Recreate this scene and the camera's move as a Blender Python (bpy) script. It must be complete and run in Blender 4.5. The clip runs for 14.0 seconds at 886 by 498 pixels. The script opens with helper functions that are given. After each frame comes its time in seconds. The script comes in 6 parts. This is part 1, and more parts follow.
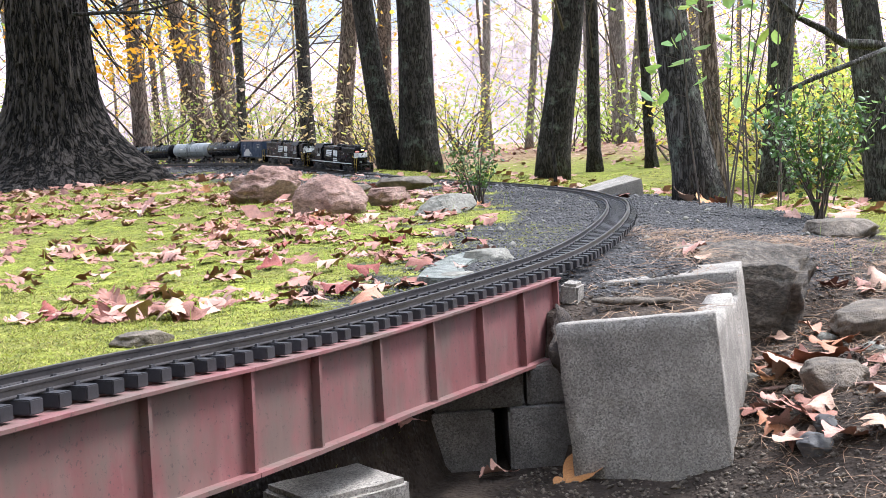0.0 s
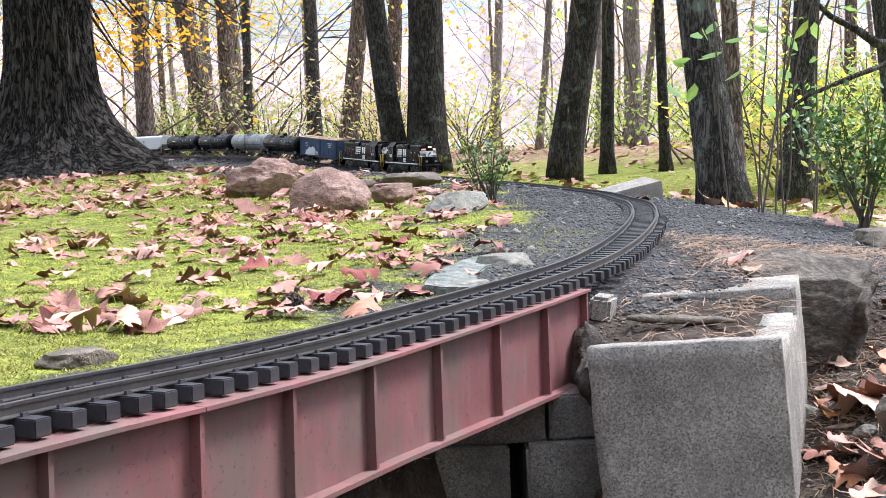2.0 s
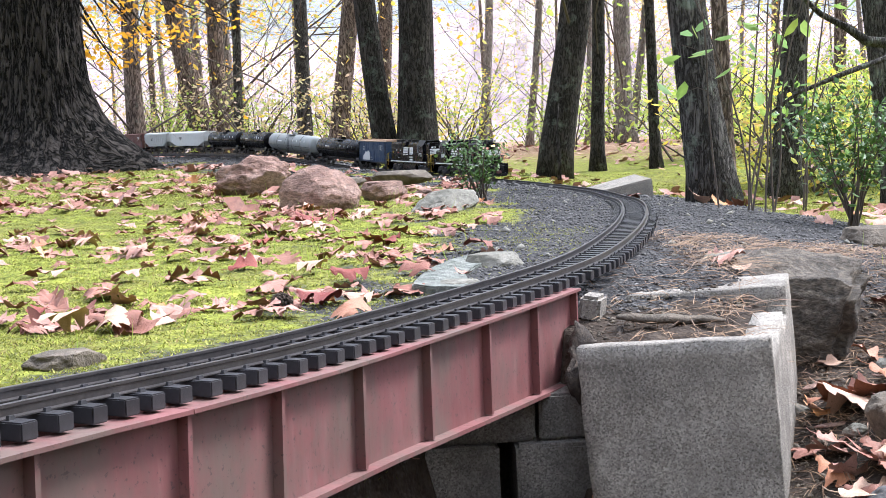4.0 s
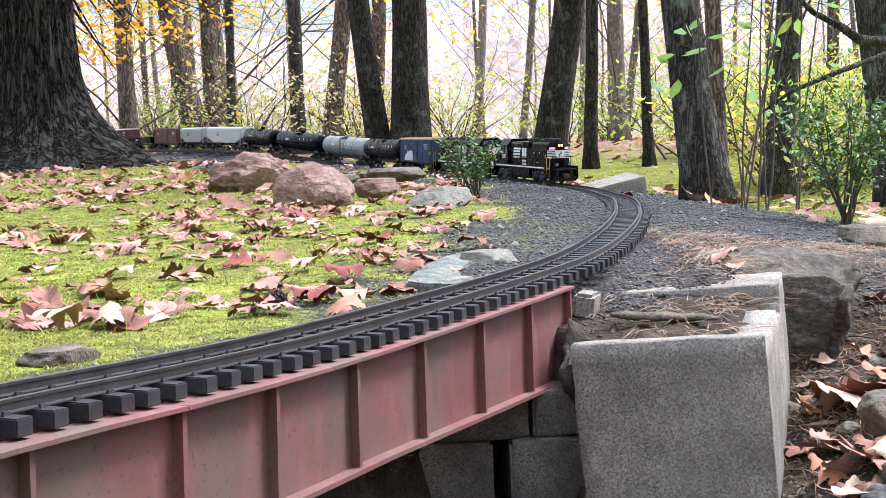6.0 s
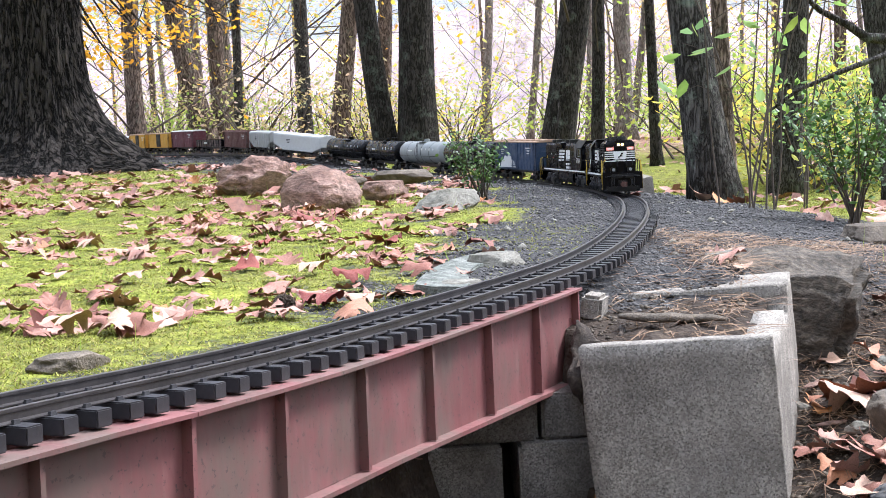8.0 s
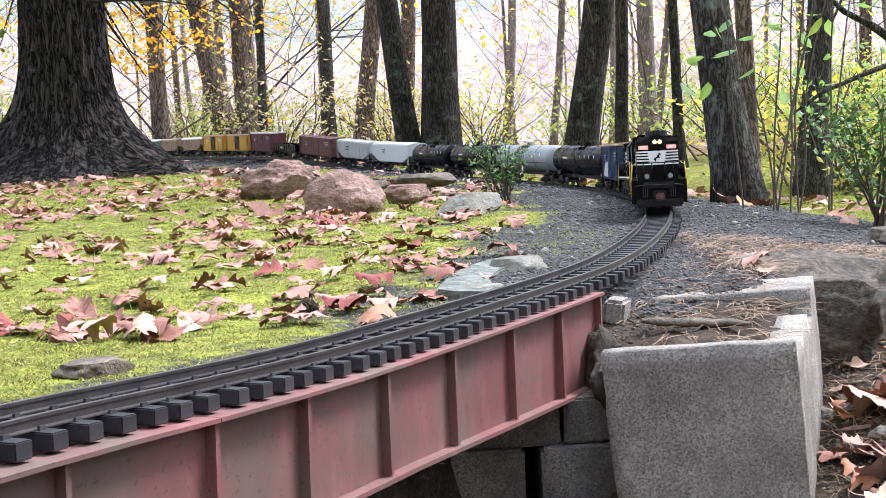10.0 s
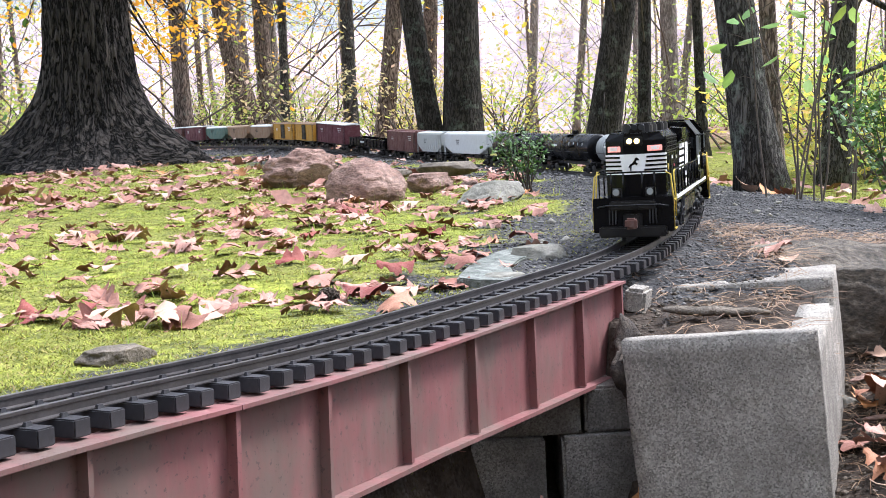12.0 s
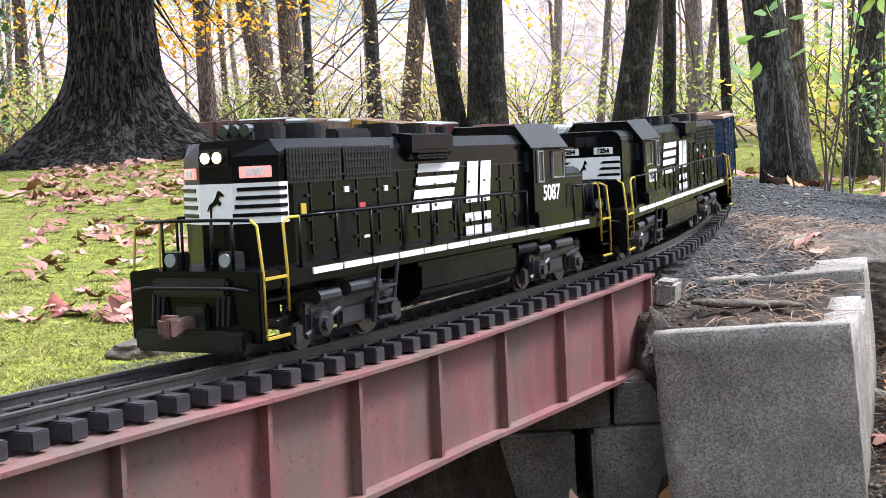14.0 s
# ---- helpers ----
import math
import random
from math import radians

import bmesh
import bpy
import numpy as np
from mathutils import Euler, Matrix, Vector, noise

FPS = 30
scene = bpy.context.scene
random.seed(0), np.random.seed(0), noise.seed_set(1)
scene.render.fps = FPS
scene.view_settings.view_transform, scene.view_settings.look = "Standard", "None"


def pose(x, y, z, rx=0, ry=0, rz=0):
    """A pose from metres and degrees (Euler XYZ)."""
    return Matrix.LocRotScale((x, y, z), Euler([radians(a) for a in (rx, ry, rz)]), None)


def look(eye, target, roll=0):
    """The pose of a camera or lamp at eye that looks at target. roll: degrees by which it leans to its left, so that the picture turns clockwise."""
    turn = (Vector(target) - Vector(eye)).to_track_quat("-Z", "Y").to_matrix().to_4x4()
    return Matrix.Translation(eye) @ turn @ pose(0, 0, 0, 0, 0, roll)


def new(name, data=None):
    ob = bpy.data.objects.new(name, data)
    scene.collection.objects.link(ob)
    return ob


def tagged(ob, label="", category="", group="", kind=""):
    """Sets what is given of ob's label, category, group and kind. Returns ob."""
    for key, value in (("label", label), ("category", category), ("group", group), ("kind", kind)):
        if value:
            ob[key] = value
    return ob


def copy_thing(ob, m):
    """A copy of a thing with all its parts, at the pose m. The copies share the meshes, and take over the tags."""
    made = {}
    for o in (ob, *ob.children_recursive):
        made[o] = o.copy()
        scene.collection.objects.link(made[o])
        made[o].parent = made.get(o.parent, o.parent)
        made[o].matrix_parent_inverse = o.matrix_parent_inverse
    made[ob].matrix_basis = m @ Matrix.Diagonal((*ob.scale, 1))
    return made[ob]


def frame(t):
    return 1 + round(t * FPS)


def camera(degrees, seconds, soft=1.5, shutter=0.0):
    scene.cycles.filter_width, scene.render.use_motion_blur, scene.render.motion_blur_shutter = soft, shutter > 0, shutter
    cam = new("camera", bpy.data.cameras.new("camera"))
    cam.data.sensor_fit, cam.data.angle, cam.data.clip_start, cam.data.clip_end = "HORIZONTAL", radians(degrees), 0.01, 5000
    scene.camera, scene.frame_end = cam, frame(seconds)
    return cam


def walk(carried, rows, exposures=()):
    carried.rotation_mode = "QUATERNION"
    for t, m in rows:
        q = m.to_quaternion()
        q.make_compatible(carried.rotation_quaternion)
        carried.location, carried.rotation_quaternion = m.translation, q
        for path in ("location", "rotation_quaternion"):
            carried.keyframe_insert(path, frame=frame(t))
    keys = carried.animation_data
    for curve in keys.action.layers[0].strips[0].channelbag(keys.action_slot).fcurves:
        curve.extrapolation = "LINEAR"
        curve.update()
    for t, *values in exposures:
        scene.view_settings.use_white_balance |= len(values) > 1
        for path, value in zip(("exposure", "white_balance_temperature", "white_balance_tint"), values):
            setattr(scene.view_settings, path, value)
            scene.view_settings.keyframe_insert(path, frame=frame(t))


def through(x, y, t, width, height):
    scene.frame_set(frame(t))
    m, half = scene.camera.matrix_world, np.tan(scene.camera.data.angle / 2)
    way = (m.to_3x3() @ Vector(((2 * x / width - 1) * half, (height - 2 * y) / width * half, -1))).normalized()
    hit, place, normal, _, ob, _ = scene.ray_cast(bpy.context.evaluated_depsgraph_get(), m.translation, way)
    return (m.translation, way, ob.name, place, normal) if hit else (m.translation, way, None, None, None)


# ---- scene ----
import itertools

cam = camera(38.0, 14.0, soft=0.9)

# t, x, y, z, yaw, pitch, roll
PATH = [
    (0, 0.0035, -0.2652, 0.1817, -0.271, -4.910, -3.796),
    (0.5, -0.0108, -0.1570, 0.1776, -0.460, -4.994, -3.086),
    (1, -0.0059, -0.0672, 0.1699, -0.322, -4.967, -2.732),
    (1.5, -0.0021, 0.0010, 0.1632, -0.157, -4.958, -2.608),
    (2, 0.0000, -0.0000, 0.1640, -0.000, -4.900, -2.500),
    (2.5, 0.0008, 0.0017, 0.1647, 0.016, -4.901, -2.664),
    (3, 0.0014, 0.0036, 0.1670, -0.129, -4.947, -2.723),
    (5.5, 0.0002, 0.0019, 0.1655, -0.717, -5.168, -2.279),
    (6, -0.0004, 0.0021, 0.1667, -0.730, -5.190, -2.318),
    (6.5, 0.0000, 0.0013, 0.1667, -0.687, -5.167, -2.362),
    (7, 0.0011, -0.0002, 0.1667, -0.622, -5.145, -2.468),
    (7.5, 0.0008, -0.0004, 0.1668, -0.510, -5.129, -2.634),
    (8, 0.0008, -0.0000, 0.1691, -0.359, -5.123, -2.848),
    (10.5, 0.0025, -0.0040, 0.1722, 0.956, -4.941, -3.076),
    (11, 0.0019, -0.0023, 0.1715, 1.194, -5.093, -3.149),
    (11.5, 0.0011, -0.0032, 0.1717, 1.436, -5.273, -3.089),
    (12, 0.0040, -0.0046, 0.1720, 1.708, -5.415, -3.092),
    (12.5, 0.0024, -0.0054, 0.1717, 2.006, -5.540, -3.011),
    (13, 0.0008, -0.0034, 0.1703, 2.318, -5.622, -3.103),
    (13.5, -0.0003, -0.0041, 0.1703, 2.583, -5.662, -3.234),
    (14, -0.0013, -0.0003, 0.1709, 2.789, -5.634, -3.320),
]
walk(cam, [(t, pose(x, y, z, 90 + p, 0, w) @ pose(0, 0, 0, 0, 0, r)) for t, x, y, z, w, p, r in PATH],
     exposures=[(0, 1.34, 5860, 12), (14, 1.34, 5860, 12)])

# ---- light: bright overcast sky, a broad soft sun ----
SUN_UP, SUN_TURN = radians(54), radians(62)
world = bpy.data.worlds.new("overcast")
scene.world = world
world.use_nodes = True
wn, wl = world.node_tree.nodes, world.node_tree.links
sky = wn.new("ShaderNodeTexSky")
sky.sky_type, sky.sun_disc = "NISHITA", False
sky.sun_elevation, sky.sun_rotation = SUN_UP, SUN_TURN
sky.air_density, sky.dust_density, sky.ozone_density = 0.7, 4.0, 0.5
veil = wn.new("ShaderNodeMix")
veil.data_type = "RGBA"
veil.inputs[0].default_value = 0.75
veil.inputs[7].default_value = (8.9, 9.5, 10.6, 1)      # even cloud cover
wl.new(sky.outputs[0], veil.inputs[6])
# an overcast sky is about three times as bright overhead as at the horizon
up = wn.new("ShaderNodeTexCoord")
split = wn.new("ShaderNodeSeparateXYZ")
grade = wn.new("ShaderNodeMapRange")
grade.inputs[1].default_value, grade.inputs[2].default_value, grade.inputs[3].default_value, grade.inputs[4].default_value = 0.0, 1.0, 0.40, 1.50
dome = wn.new("ShaderNodeMix")
dome.data_type, dome.blend_type = "RGBA", "MULTIPLY"
dome.inputs[0].default_value = 1.0
wl.new(up.outputs["Generated"], split.inputs[0])
wl.new(split.outputs[2], grade.inputs[0])
wl.new(veil.outputs[2], dome.inputs[6])
wl.new(grade.outputs[0], dome.inputs[7])
wl.new(dome.outputs[2], wn["Background"].inputs[0])
wn["Background"].inputs[1].default_value = 0.1
sun = new("sun", bpy.data.lights.new("sun", "SUN"))
sun.data.energy, sun.data.angle, sun.data.color = 3.1, radians(16), (1, 0.97, 0.93)
sun.matrix_world = look((0, 0, 10), (0 - 10 * math.sin(SUN_TURN) / math.tan(SUN_UP), 0 - 10 * math.cos(SUN_TURN) / math.tan(SUN_UP), 0))


# ---- materials ----
class Nodes:
    """A node material under construction."""

    def __init__(self, name, rough=0.8, metal=0.0, spec=0.5):
        self.mat = bpy.data.materials.new(name)
        self.mat.use_nodes = True
        self.tree = self.mat.node_tree
        self.bsdf = self.tree.nodes["Principled BSDF"]
        self.set("Roughness", rough), self.set("Metallic", metal), self.set("Specular IOR Level", spec)
        self.coord = self.along = None

    def set(self, socket, value):
        if hasattr(value, "is_output"):
            self.tree.links.new(value, self.bsdf.inputs[socket])
        else:
            self.bsdf.inputs[socket].default_value = value

    def node(self, kind, **inputs):
        n = self.tree.nodes.new(kind)
        for key, value in inputs.items():
            slot = n.inputs[int(key[1:])] if key[0] == "i" and key[1:].isdigit() else n.inputs[key.replace("_", " ")]
            if hasattr(value, "is_output"):
                self.tree.links.new(value, slot)
            else:
                slot.default_value = value
        return n

    def place(self):
        if self.along:
            return self.along
        if not self.coord:
            self.coord = self.tree.nodes.new("ShaderNodeTexCoord")
        return self.coord.outputs["Object"]

    def spot(self, scale, detail=4.0, rough=0.55, stretch=None, distort=0.0):
        at = self.place()
        if stretch:
            at = self.node("ShaderNodeMapping", Vector=at, Scale=stretch).outputs[0]
        return self.node("ShaderNodeTexNoise", Vector=at, Scale=scale, Detail=detail, Roughness=rough, Distortion=distort).outputs["Fac"]

    def cells(self, scale, feature="F1", stretch=None):
        at = self.place()
        if stretch:
            at = self.node("ShaderNodeMapping", Vector=at, Scale=stretch).outputs[0]
        n = self.node("ShaderNodeTexVoronoi", Vector=at, Scale=scale)
        n.feature = feature
        return n

    def ramp(self, fac, *stops):
        n = self.node("ShaderNodeValToRGB", Fac=fac)
        e = n.color_ramp.elements
        while len(e) < len(stops):
            e.new(0.5)
        for el, (p, c) in zip(e, stops):
            el.position, el.color = p, (*(c if hasattr(c, "__len__") else (c, c, c)), 1)
        return n.outputs[0]

    def mix(self, fac, a, b, blend="MIX"):
        n = self.tree.nodes.new("ShaderNodeMix")
        n.data_type, n.blend_type = "RGBA", blend
        for slot, v in ((0, fac), (6, a), (7, b)):
            if hasattr(v, "is_output"):
                self.tree.links.new(v, n.inputs[slot])
            else:
                n.inputs[slot].default_value = v if slot == 0 else (*v, 1)
        return n.outputs[2]

    def bump(self, height, strength=0.5, dist=0.002, normal=None):
        kw = dict(Height=height, Strength=strength, Distance=dist)
        if normal is not None:
            kw["Normal"] = normal
        out = self.node("ShaderNodeBump", **kw).outputs[0]
        self.set("Normal", out)
        return out

    def attr(self, name):
        n = self.tree.nodes.new("ShaderNodeAttribute")
        n.attribute_name = name
        return n.outputs["Fac"]

    def rand(self):
        return self.tree.nodes.new("ShaderNodeObjectInfo").outputs["Random"]

    def island(self):
        return self.tree.nodes.new("ShaderNodeNewGeometry").outputs["Random Per Island"]


def mottled(name, colours, scale, rough=0.8, bump=0.4, bump_scale=None, dist=0.002, metal=0.0, stretch=None, fine=0.25, spec=0.5, by=None):
    """Colours over a ramp of coarse noise, darkened and lightened by fine grain, with relief."""
    m = Nodes(name, rough, metal, spec)
    coarse = m.spot(scale, 5, 0.6, stretch)
    n = len(colours)
    col = m.ramp(coarse, *[(0.3 + 0.4 * i / max(1, n - 1), c) for i, c in enumerate(colours)])
    grain = m.spot(bump_scale or scale * 9, 6, 0.7, stretch)
    col = m.mix(fine, col, m.ramp(grain, (0.25, 0.0), (0.75, 1.0)), "OVERLAY")
    if by:
        who = m.rand() if by == "object" else m.island()
        col = m.mix(0.35, col, m.ramp(who, (0, 0.15), (1, 0.85)), "OVERLAY")
    m.set("Base Color", col)
    m.set("Roughness", m.ramp(grain, (0.2, max(0.05, rough - 0.12)), (0.8, min(1, rough + 0.12))))
    m.bump(grain, bump, dist)
    return m.mat


def bark(name, dark, light, ridge=26.0, deep=0.012, lichen=0.0, along="", run=0.24):
    """Bark in long broken ridges with dark furrows between them."""
    m = Nodes(name, 0.95, 0, 0.15)
    if along:
        n = m.tree.nodes.new("ShaderNodeAttribute")
        n.attribute_name, m.along = along, n.outputs["Vector"]
    wander = m.spot(ridge * 0.55, 4, 0.6, (1, 1, run), 0.7)
    furrow = m.ramp(wander, (0.40, 1.0), (0.485, 0.0), (0.515, 0.0), (0.60, 1.0))
    plates = m.ramp(m.cells(ridge * 0.9, "DISTANCE_TO_EDGE", (1, 1, 0.20)).outputs["Distance"], (0.0, 0.0), (0.30, 1.0))
    fine = m.spot(ridge * 4, 5, 0.7, (1, 1, 0.5))
    h = m.mix(0.3, furrow, plates)
    h = m.mix(0.22, h, fine)
    col = m.ramp(h, (0.22, dark), (0.80, light))
    col = m.mix(0.35, col, m.ramp(m.spot(3, 4), (0.3, 0.1), (0.7, 0.9)), "OVERLAY")
    if lichen:
        col = m.mix(m.ramp(m.spot(9, 6, 0.75), (0.54, 0.0), (0.66, lichen)), col, (0.24, 0.28, 0.22))
    m.set("Base Color", col)
    m.bump(h, 1.0, deep)
    return m.mat


def foliage(name, colours, by="island", rough=0.55, through=0.45):
    m = Nodes(name, rough, 0, 0.3)
    who = m.island() if by == "island" else m.rand()
    n = len(colours)
    col = m.ramp(who, *[(i / max(1, n - 1), c) for i, c in enumerate(colours)])
    col = m.mix(0.3, col, m.ramp(m.spot(40, 4), (0.3, 0.2), (0.7, 0.8)), "OVERLAY")
    m.set("Base Color", col)
    glow = m.tree.nodes.new("ShaderNodeBsdfTranslucent")
    m.tree.links.new(col, glow.inputs[0])
    mixer = m.tree.nodes.new("ShaderNodeMixShader")
    mixer.inputs[0].default_value = through
    m.tree.links.new(m.bsdf.outputs[0], mixer.inputs[1]), m.tree.links.new(glow.outputs[0], mixer.inputs[2])
    m.tree.links.new(mixer.outputs[0], m.tree.nodes["Material Output"].inputs[0])
    return m.mat


def dead_leaf(name, colours):
    """Fallen oak leaf: veins, blotches, a paler underside colour chosen leaf by leaf."""
    m = Nodes(name, 0.55, 0, 0.35)
    col = m.ramp(m.rand(), *[(i / (len(colours) - 1), c) for i, c in enumerate(colours)])
    col = m.mix(0.45, col, m.ramp(m.spot(60, 6, 0.7), (0.3, 0.1), (0.7, 0.9)), "OVERLAY")
    col = m.mix(m.ramp(m.spot(25, 3), (0.6, 0.0), (0.72, 0.55)), col, (0.10, 0.045, 0.025))
    m.set("Base Color", col)
    m.bump(m.spot(90, 5), 0.5, 0.0015)
    return m.mat


def plain(name, colour, rough=0.5, metal=0.0, wear=0.12, scale=60.0, spec=0.4):
    """Paint or plastic with faint dust and uneven gloss."""
    m = Nodes(name, rough, metal, spec)
    dust = m.spot(scale, 5, 0.65)
    col = m.mix(m.ramp(dust, (0.45, 0.0), (0.8, wear)), colour, (0.30, 0.27, 0.24))
    m.set("Base Color", col)
    m.set("Roughness", m.ramp(m.spot(scale * 0.4, 4), (0.3, max(0.05, rough - 0.12)), (0.7, min(1, rough + 0.15))))
    m.bump(dust, 0.08, 0.0006)
    return m.mat


def glowing(name, colour, power):
    m = Nodes(name, 0.4)
    m.set("Base Color", (*colour, 1)), m.set("Emission Color", (*colour, 1)), m.set("Emission Strength", power)
    return m.mat


def ground_material():
    m = Nodes("ground", 0.95, 0, 0.15)
    moss, grit, litter = m.attr("moss"), m.attr("grit"), m.attr("litter")
    n1, n2, n3 = m.spot(2.2, 5, 0.6), m.spot(18, 6, 0.65), m.spot(120, 5, 0.7)
    soil = m.ramp(n2, (0.3, (0.022, 0.017, 0.013)), (0.55, (0.048, 0.036, 0.028)), (0.8, (0.11, 0.083, 0.062)))
    n4 = m.spot(62, 6, 0.72)
    green = m.ramp(m.mix(0.55, n2, n4), (0.30, (0.030, 0.034, 0.010)), (0.46, (0.12, 0.135, 0.024)), (0.60, (0.27, 0.29, 0.045)), (0.74, (0.42, 0.43, 0.09)))
    green = m.mix(m.ramp(n1, (0.45, 0.0), (0.7, 0.55)), green, m.ramp(n4, (0.3, (0.05, 0.035, 0.02)), (0.7, (0.22, 0.17, 0.08))))
    stone = m.cells(150)
    grey = m.ramp(stone.outputs["Color"], (0.1, (0.034, 0.031, 0.029)), (0.6, (0.082, 0.077, 0.074)), (0.95, (0.20, 0.19, 0.182)))
    grey = m.mix(m.ramp(stone.outputs["Distance"], (0.25, 0.0), (0.6, 0.8)), grey, (0.025, 0.025, 0.027))
    dead = m.ramp(m.cells(16).outputs["Color"], (0.1, (0.11, 0.06, 0.035)), (0.5, (0.24, 0.15, 0.09)), (0.9, (0.36, 0.26, 0.18)))
    edge = m.node("ShaderNodeMath", i0=m.node("ShaderNodeMath", i0=n2, i1=-0.5).outputs[0], i1=1.3)
    edge.operation = "MULTIPLY"
    edge.inputs[0].links[0].from_node.operation = "ADD"

    def zone(a):
        add = m.node("ShaderNodeMath", i0=a, i1=edge.outputs[0])
        return m.ramp(add.outputs[0], (0.38, 0.0), (0.62, 1.0))

    col = m.mix(zone(litter), soil, dead)
    col = m.mix(zone(grit), col, grey)
    col = m.mix(zone(moss), col, green)
    col = m.mix(0.35, col, m.ramp(n3, (0.3, 0.15), (0.7, 0.85)), "OVERLAY")
    m.set("Base Color", col)
    h = m.mix(0.5, n3, m.ramp(stone.outputs["Distance"], (0.0, 1.0), (0.6, 0.0)))
    m.bump(h, 0.8, 0.006)
    return m.mat


M = dict(
    ground=ground_material(),
    bark_oak=bark("oak_bark", (0.004, 0.0035, 0.003), (0.080, 0.068, 0.060), 62, 0.05, along="bark_run", run=0.2),
    bark_dark=bark("dark_bark", (0.016, 0.014, 0.012), (0.070, 0.060, 0.052), 90, 0.014, 0.4),
    bark_grey=bark("grey_bark", (0.025, 0.022, 0.019), (0.12, 0.11, 0.098), 110, 0.014, 0.6),
    bark_brown=bark("brown_bark", (0.06, 0.042, 0.032), (0.27, 0.205, 0.165), 70, 0.014, 0.3),
    # bark of the far trees, paled so its colour carries the haze of distance
    bark_hazed=bark("haze_paled_bark", (0.12, 0.10, 0.085), (0.30, 0.26, 0.225), 60, 0.01, 0.5),
    twig=mottled("twig", [(0.05, 0.038, 0.03), (0.11, 0.085, 0.065)], 30, 0.85),
    leaf_yellow=foliage("yellow_leaves", [(0.60, 0.48, 0.06), (0.66, 0.58, 0.12), (0.48, 0.50, 0.10), (0.66, 0.42, 0.08)], through=0.6),
    leaf_orange=foliage("orange_leaves", [(0.74, 0.38, 0.02), (0.80, 0.46, 0.03), (0.74, 0.32, 0.03), (0.80, 0.56, 0.06)], through=0.6),
    leaf_lime=foliage("lime_leaves", [(0.30, 0.40, 0.06), (0.42, 0.50, 0.10), (0.22, 0.32, 0.06), (0.50, 0.52, 0.12)], through=0.6),
    leaf_box=foliage("shrub_leaves", [(0.035, 0.085, 0.022), (0.07, 0.14, 0.03), (0.11, 0.19, 0.045), (0.05, 0.10, 0.03)], through=0.2, rough=0.4),
    leaf_pale=foliage("pale_leaves", [(0.18, 0.32, 0.10), (0.28, 0.42, 0.09), (0.22, 0.36, 0.15), (0.36, 0.46, 0.09)]),
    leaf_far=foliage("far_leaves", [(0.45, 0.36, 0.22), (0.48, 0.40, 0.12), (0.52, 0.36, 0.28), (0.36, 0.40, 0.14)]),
    dead=dead_leaf("fallen_leaf", [(0.17, 0.055, 0.038), (0.31, 0.13, 0.09), (0.42, 0.22, 0.17), (0.11, 0.04, 0.03), (0.34, 0.14, 0.065), (0.48, 0.28, 0.23), (0.21, 0.085, 0.055), (0.40, 0.19, 0.15)]),
    dead_red=dead_leaf("red_leaf", [(0.16, 0.030, 0.024), (0.24, 0.05, 0.035)]),
    dead_tan=dead_leaf("tan_leaf", [(0.42, 0.26, 0.18), (0.52, 0.34, 0.25)]),
    dead_gold=dead_leaf("gold_leaf", [(0.46, 0.22, 0.075), (0.40, 0.16, 0.055)]),
    moss=foliage("moss", [(0.045, 0.055, 0.012), (0.20, 0.225, 0.030), (0.38, 0.40, 0.06), (0.10, 0.12, 0.02), (0.46, 0.44, 0.12), (0.24, 0.17, 0.08), (0.30, 0.33, 0.05)], through=0.25, rough=0.8),
    needle=foliage("pine_needles", [(0.17, 0.095, 0.055), (0.30, 0.19, 0.11), (0.11, 0.065, 0.04)], through=0.1),
    grit=mottled("grit", [(0.038, 0.036, 0.035), (0.078, 0.074, 0.072), (0.15, 0.142, 0.137)], 30, 0.9, by="island"),
    soil=mottled("dark_soil", [(0.018, 0.013, 0.010), (0.045, 0.033, 0.025), (0.095, 0.072, 0.055)], 40, 0.95, 1.0, 160, 0.004, fine=0.6),
    rail=mottled("brown_rail", [(0.055, 0.050, 0.050), (0.10, 0.09, 0.088)], 30, 0.36, 0.15, metal=0.6),
    tie=mottled("black_tie", [(0.024, 0.023, 0.026), (0.046, 0.044, 0.047)], 40, 0.42, 0.3, dist=0.0006, by="object"),
    rock_pink=mottled("pink_rock", [(0.16, 0.088, 0.066), (0.29, 0.175, 0.135), (0.38, 0.26, 0.21)], 12, 0.9, 1.0, 60, 0.016, stretch=(1, 1, 1.8), fine=0.7),
    rock_grey=mottled("grey_rock", [(0.10, 0.095, 0.075), (0.175, 0.165, 0.135), (0.25, 0.235, 0.20)], 14, 0.9, 1.0, 70, 0.006, fine=0.5),
    rock_brown=mottled("brown_rock", [(0.06, 0.047, 0.034), (0.13, 0.104, 0.078), (0.22, 0.18, 0.14)], 12, 0.92, 1.0, 60, 0.009, fine=0.6),
    rock_dark=mottled("weathered_rock", [(0.035, 0.028, 0.02), (0.09, 0.072, 0.054), (0.17, 0.14, 0.108)], 24, 0.92, 1.0, 95, 0.012, stretch=(1, 1, 1.6), fine=0.8),
    slab=mottled("green_grey_slab", [(0.075, 0.085, 0.070), (0.145, 0.155, 0.135), (0.23, 0.235, 0.21)], 30, 0.92, 1.0, 130, 0.006, fine=0.7),
)


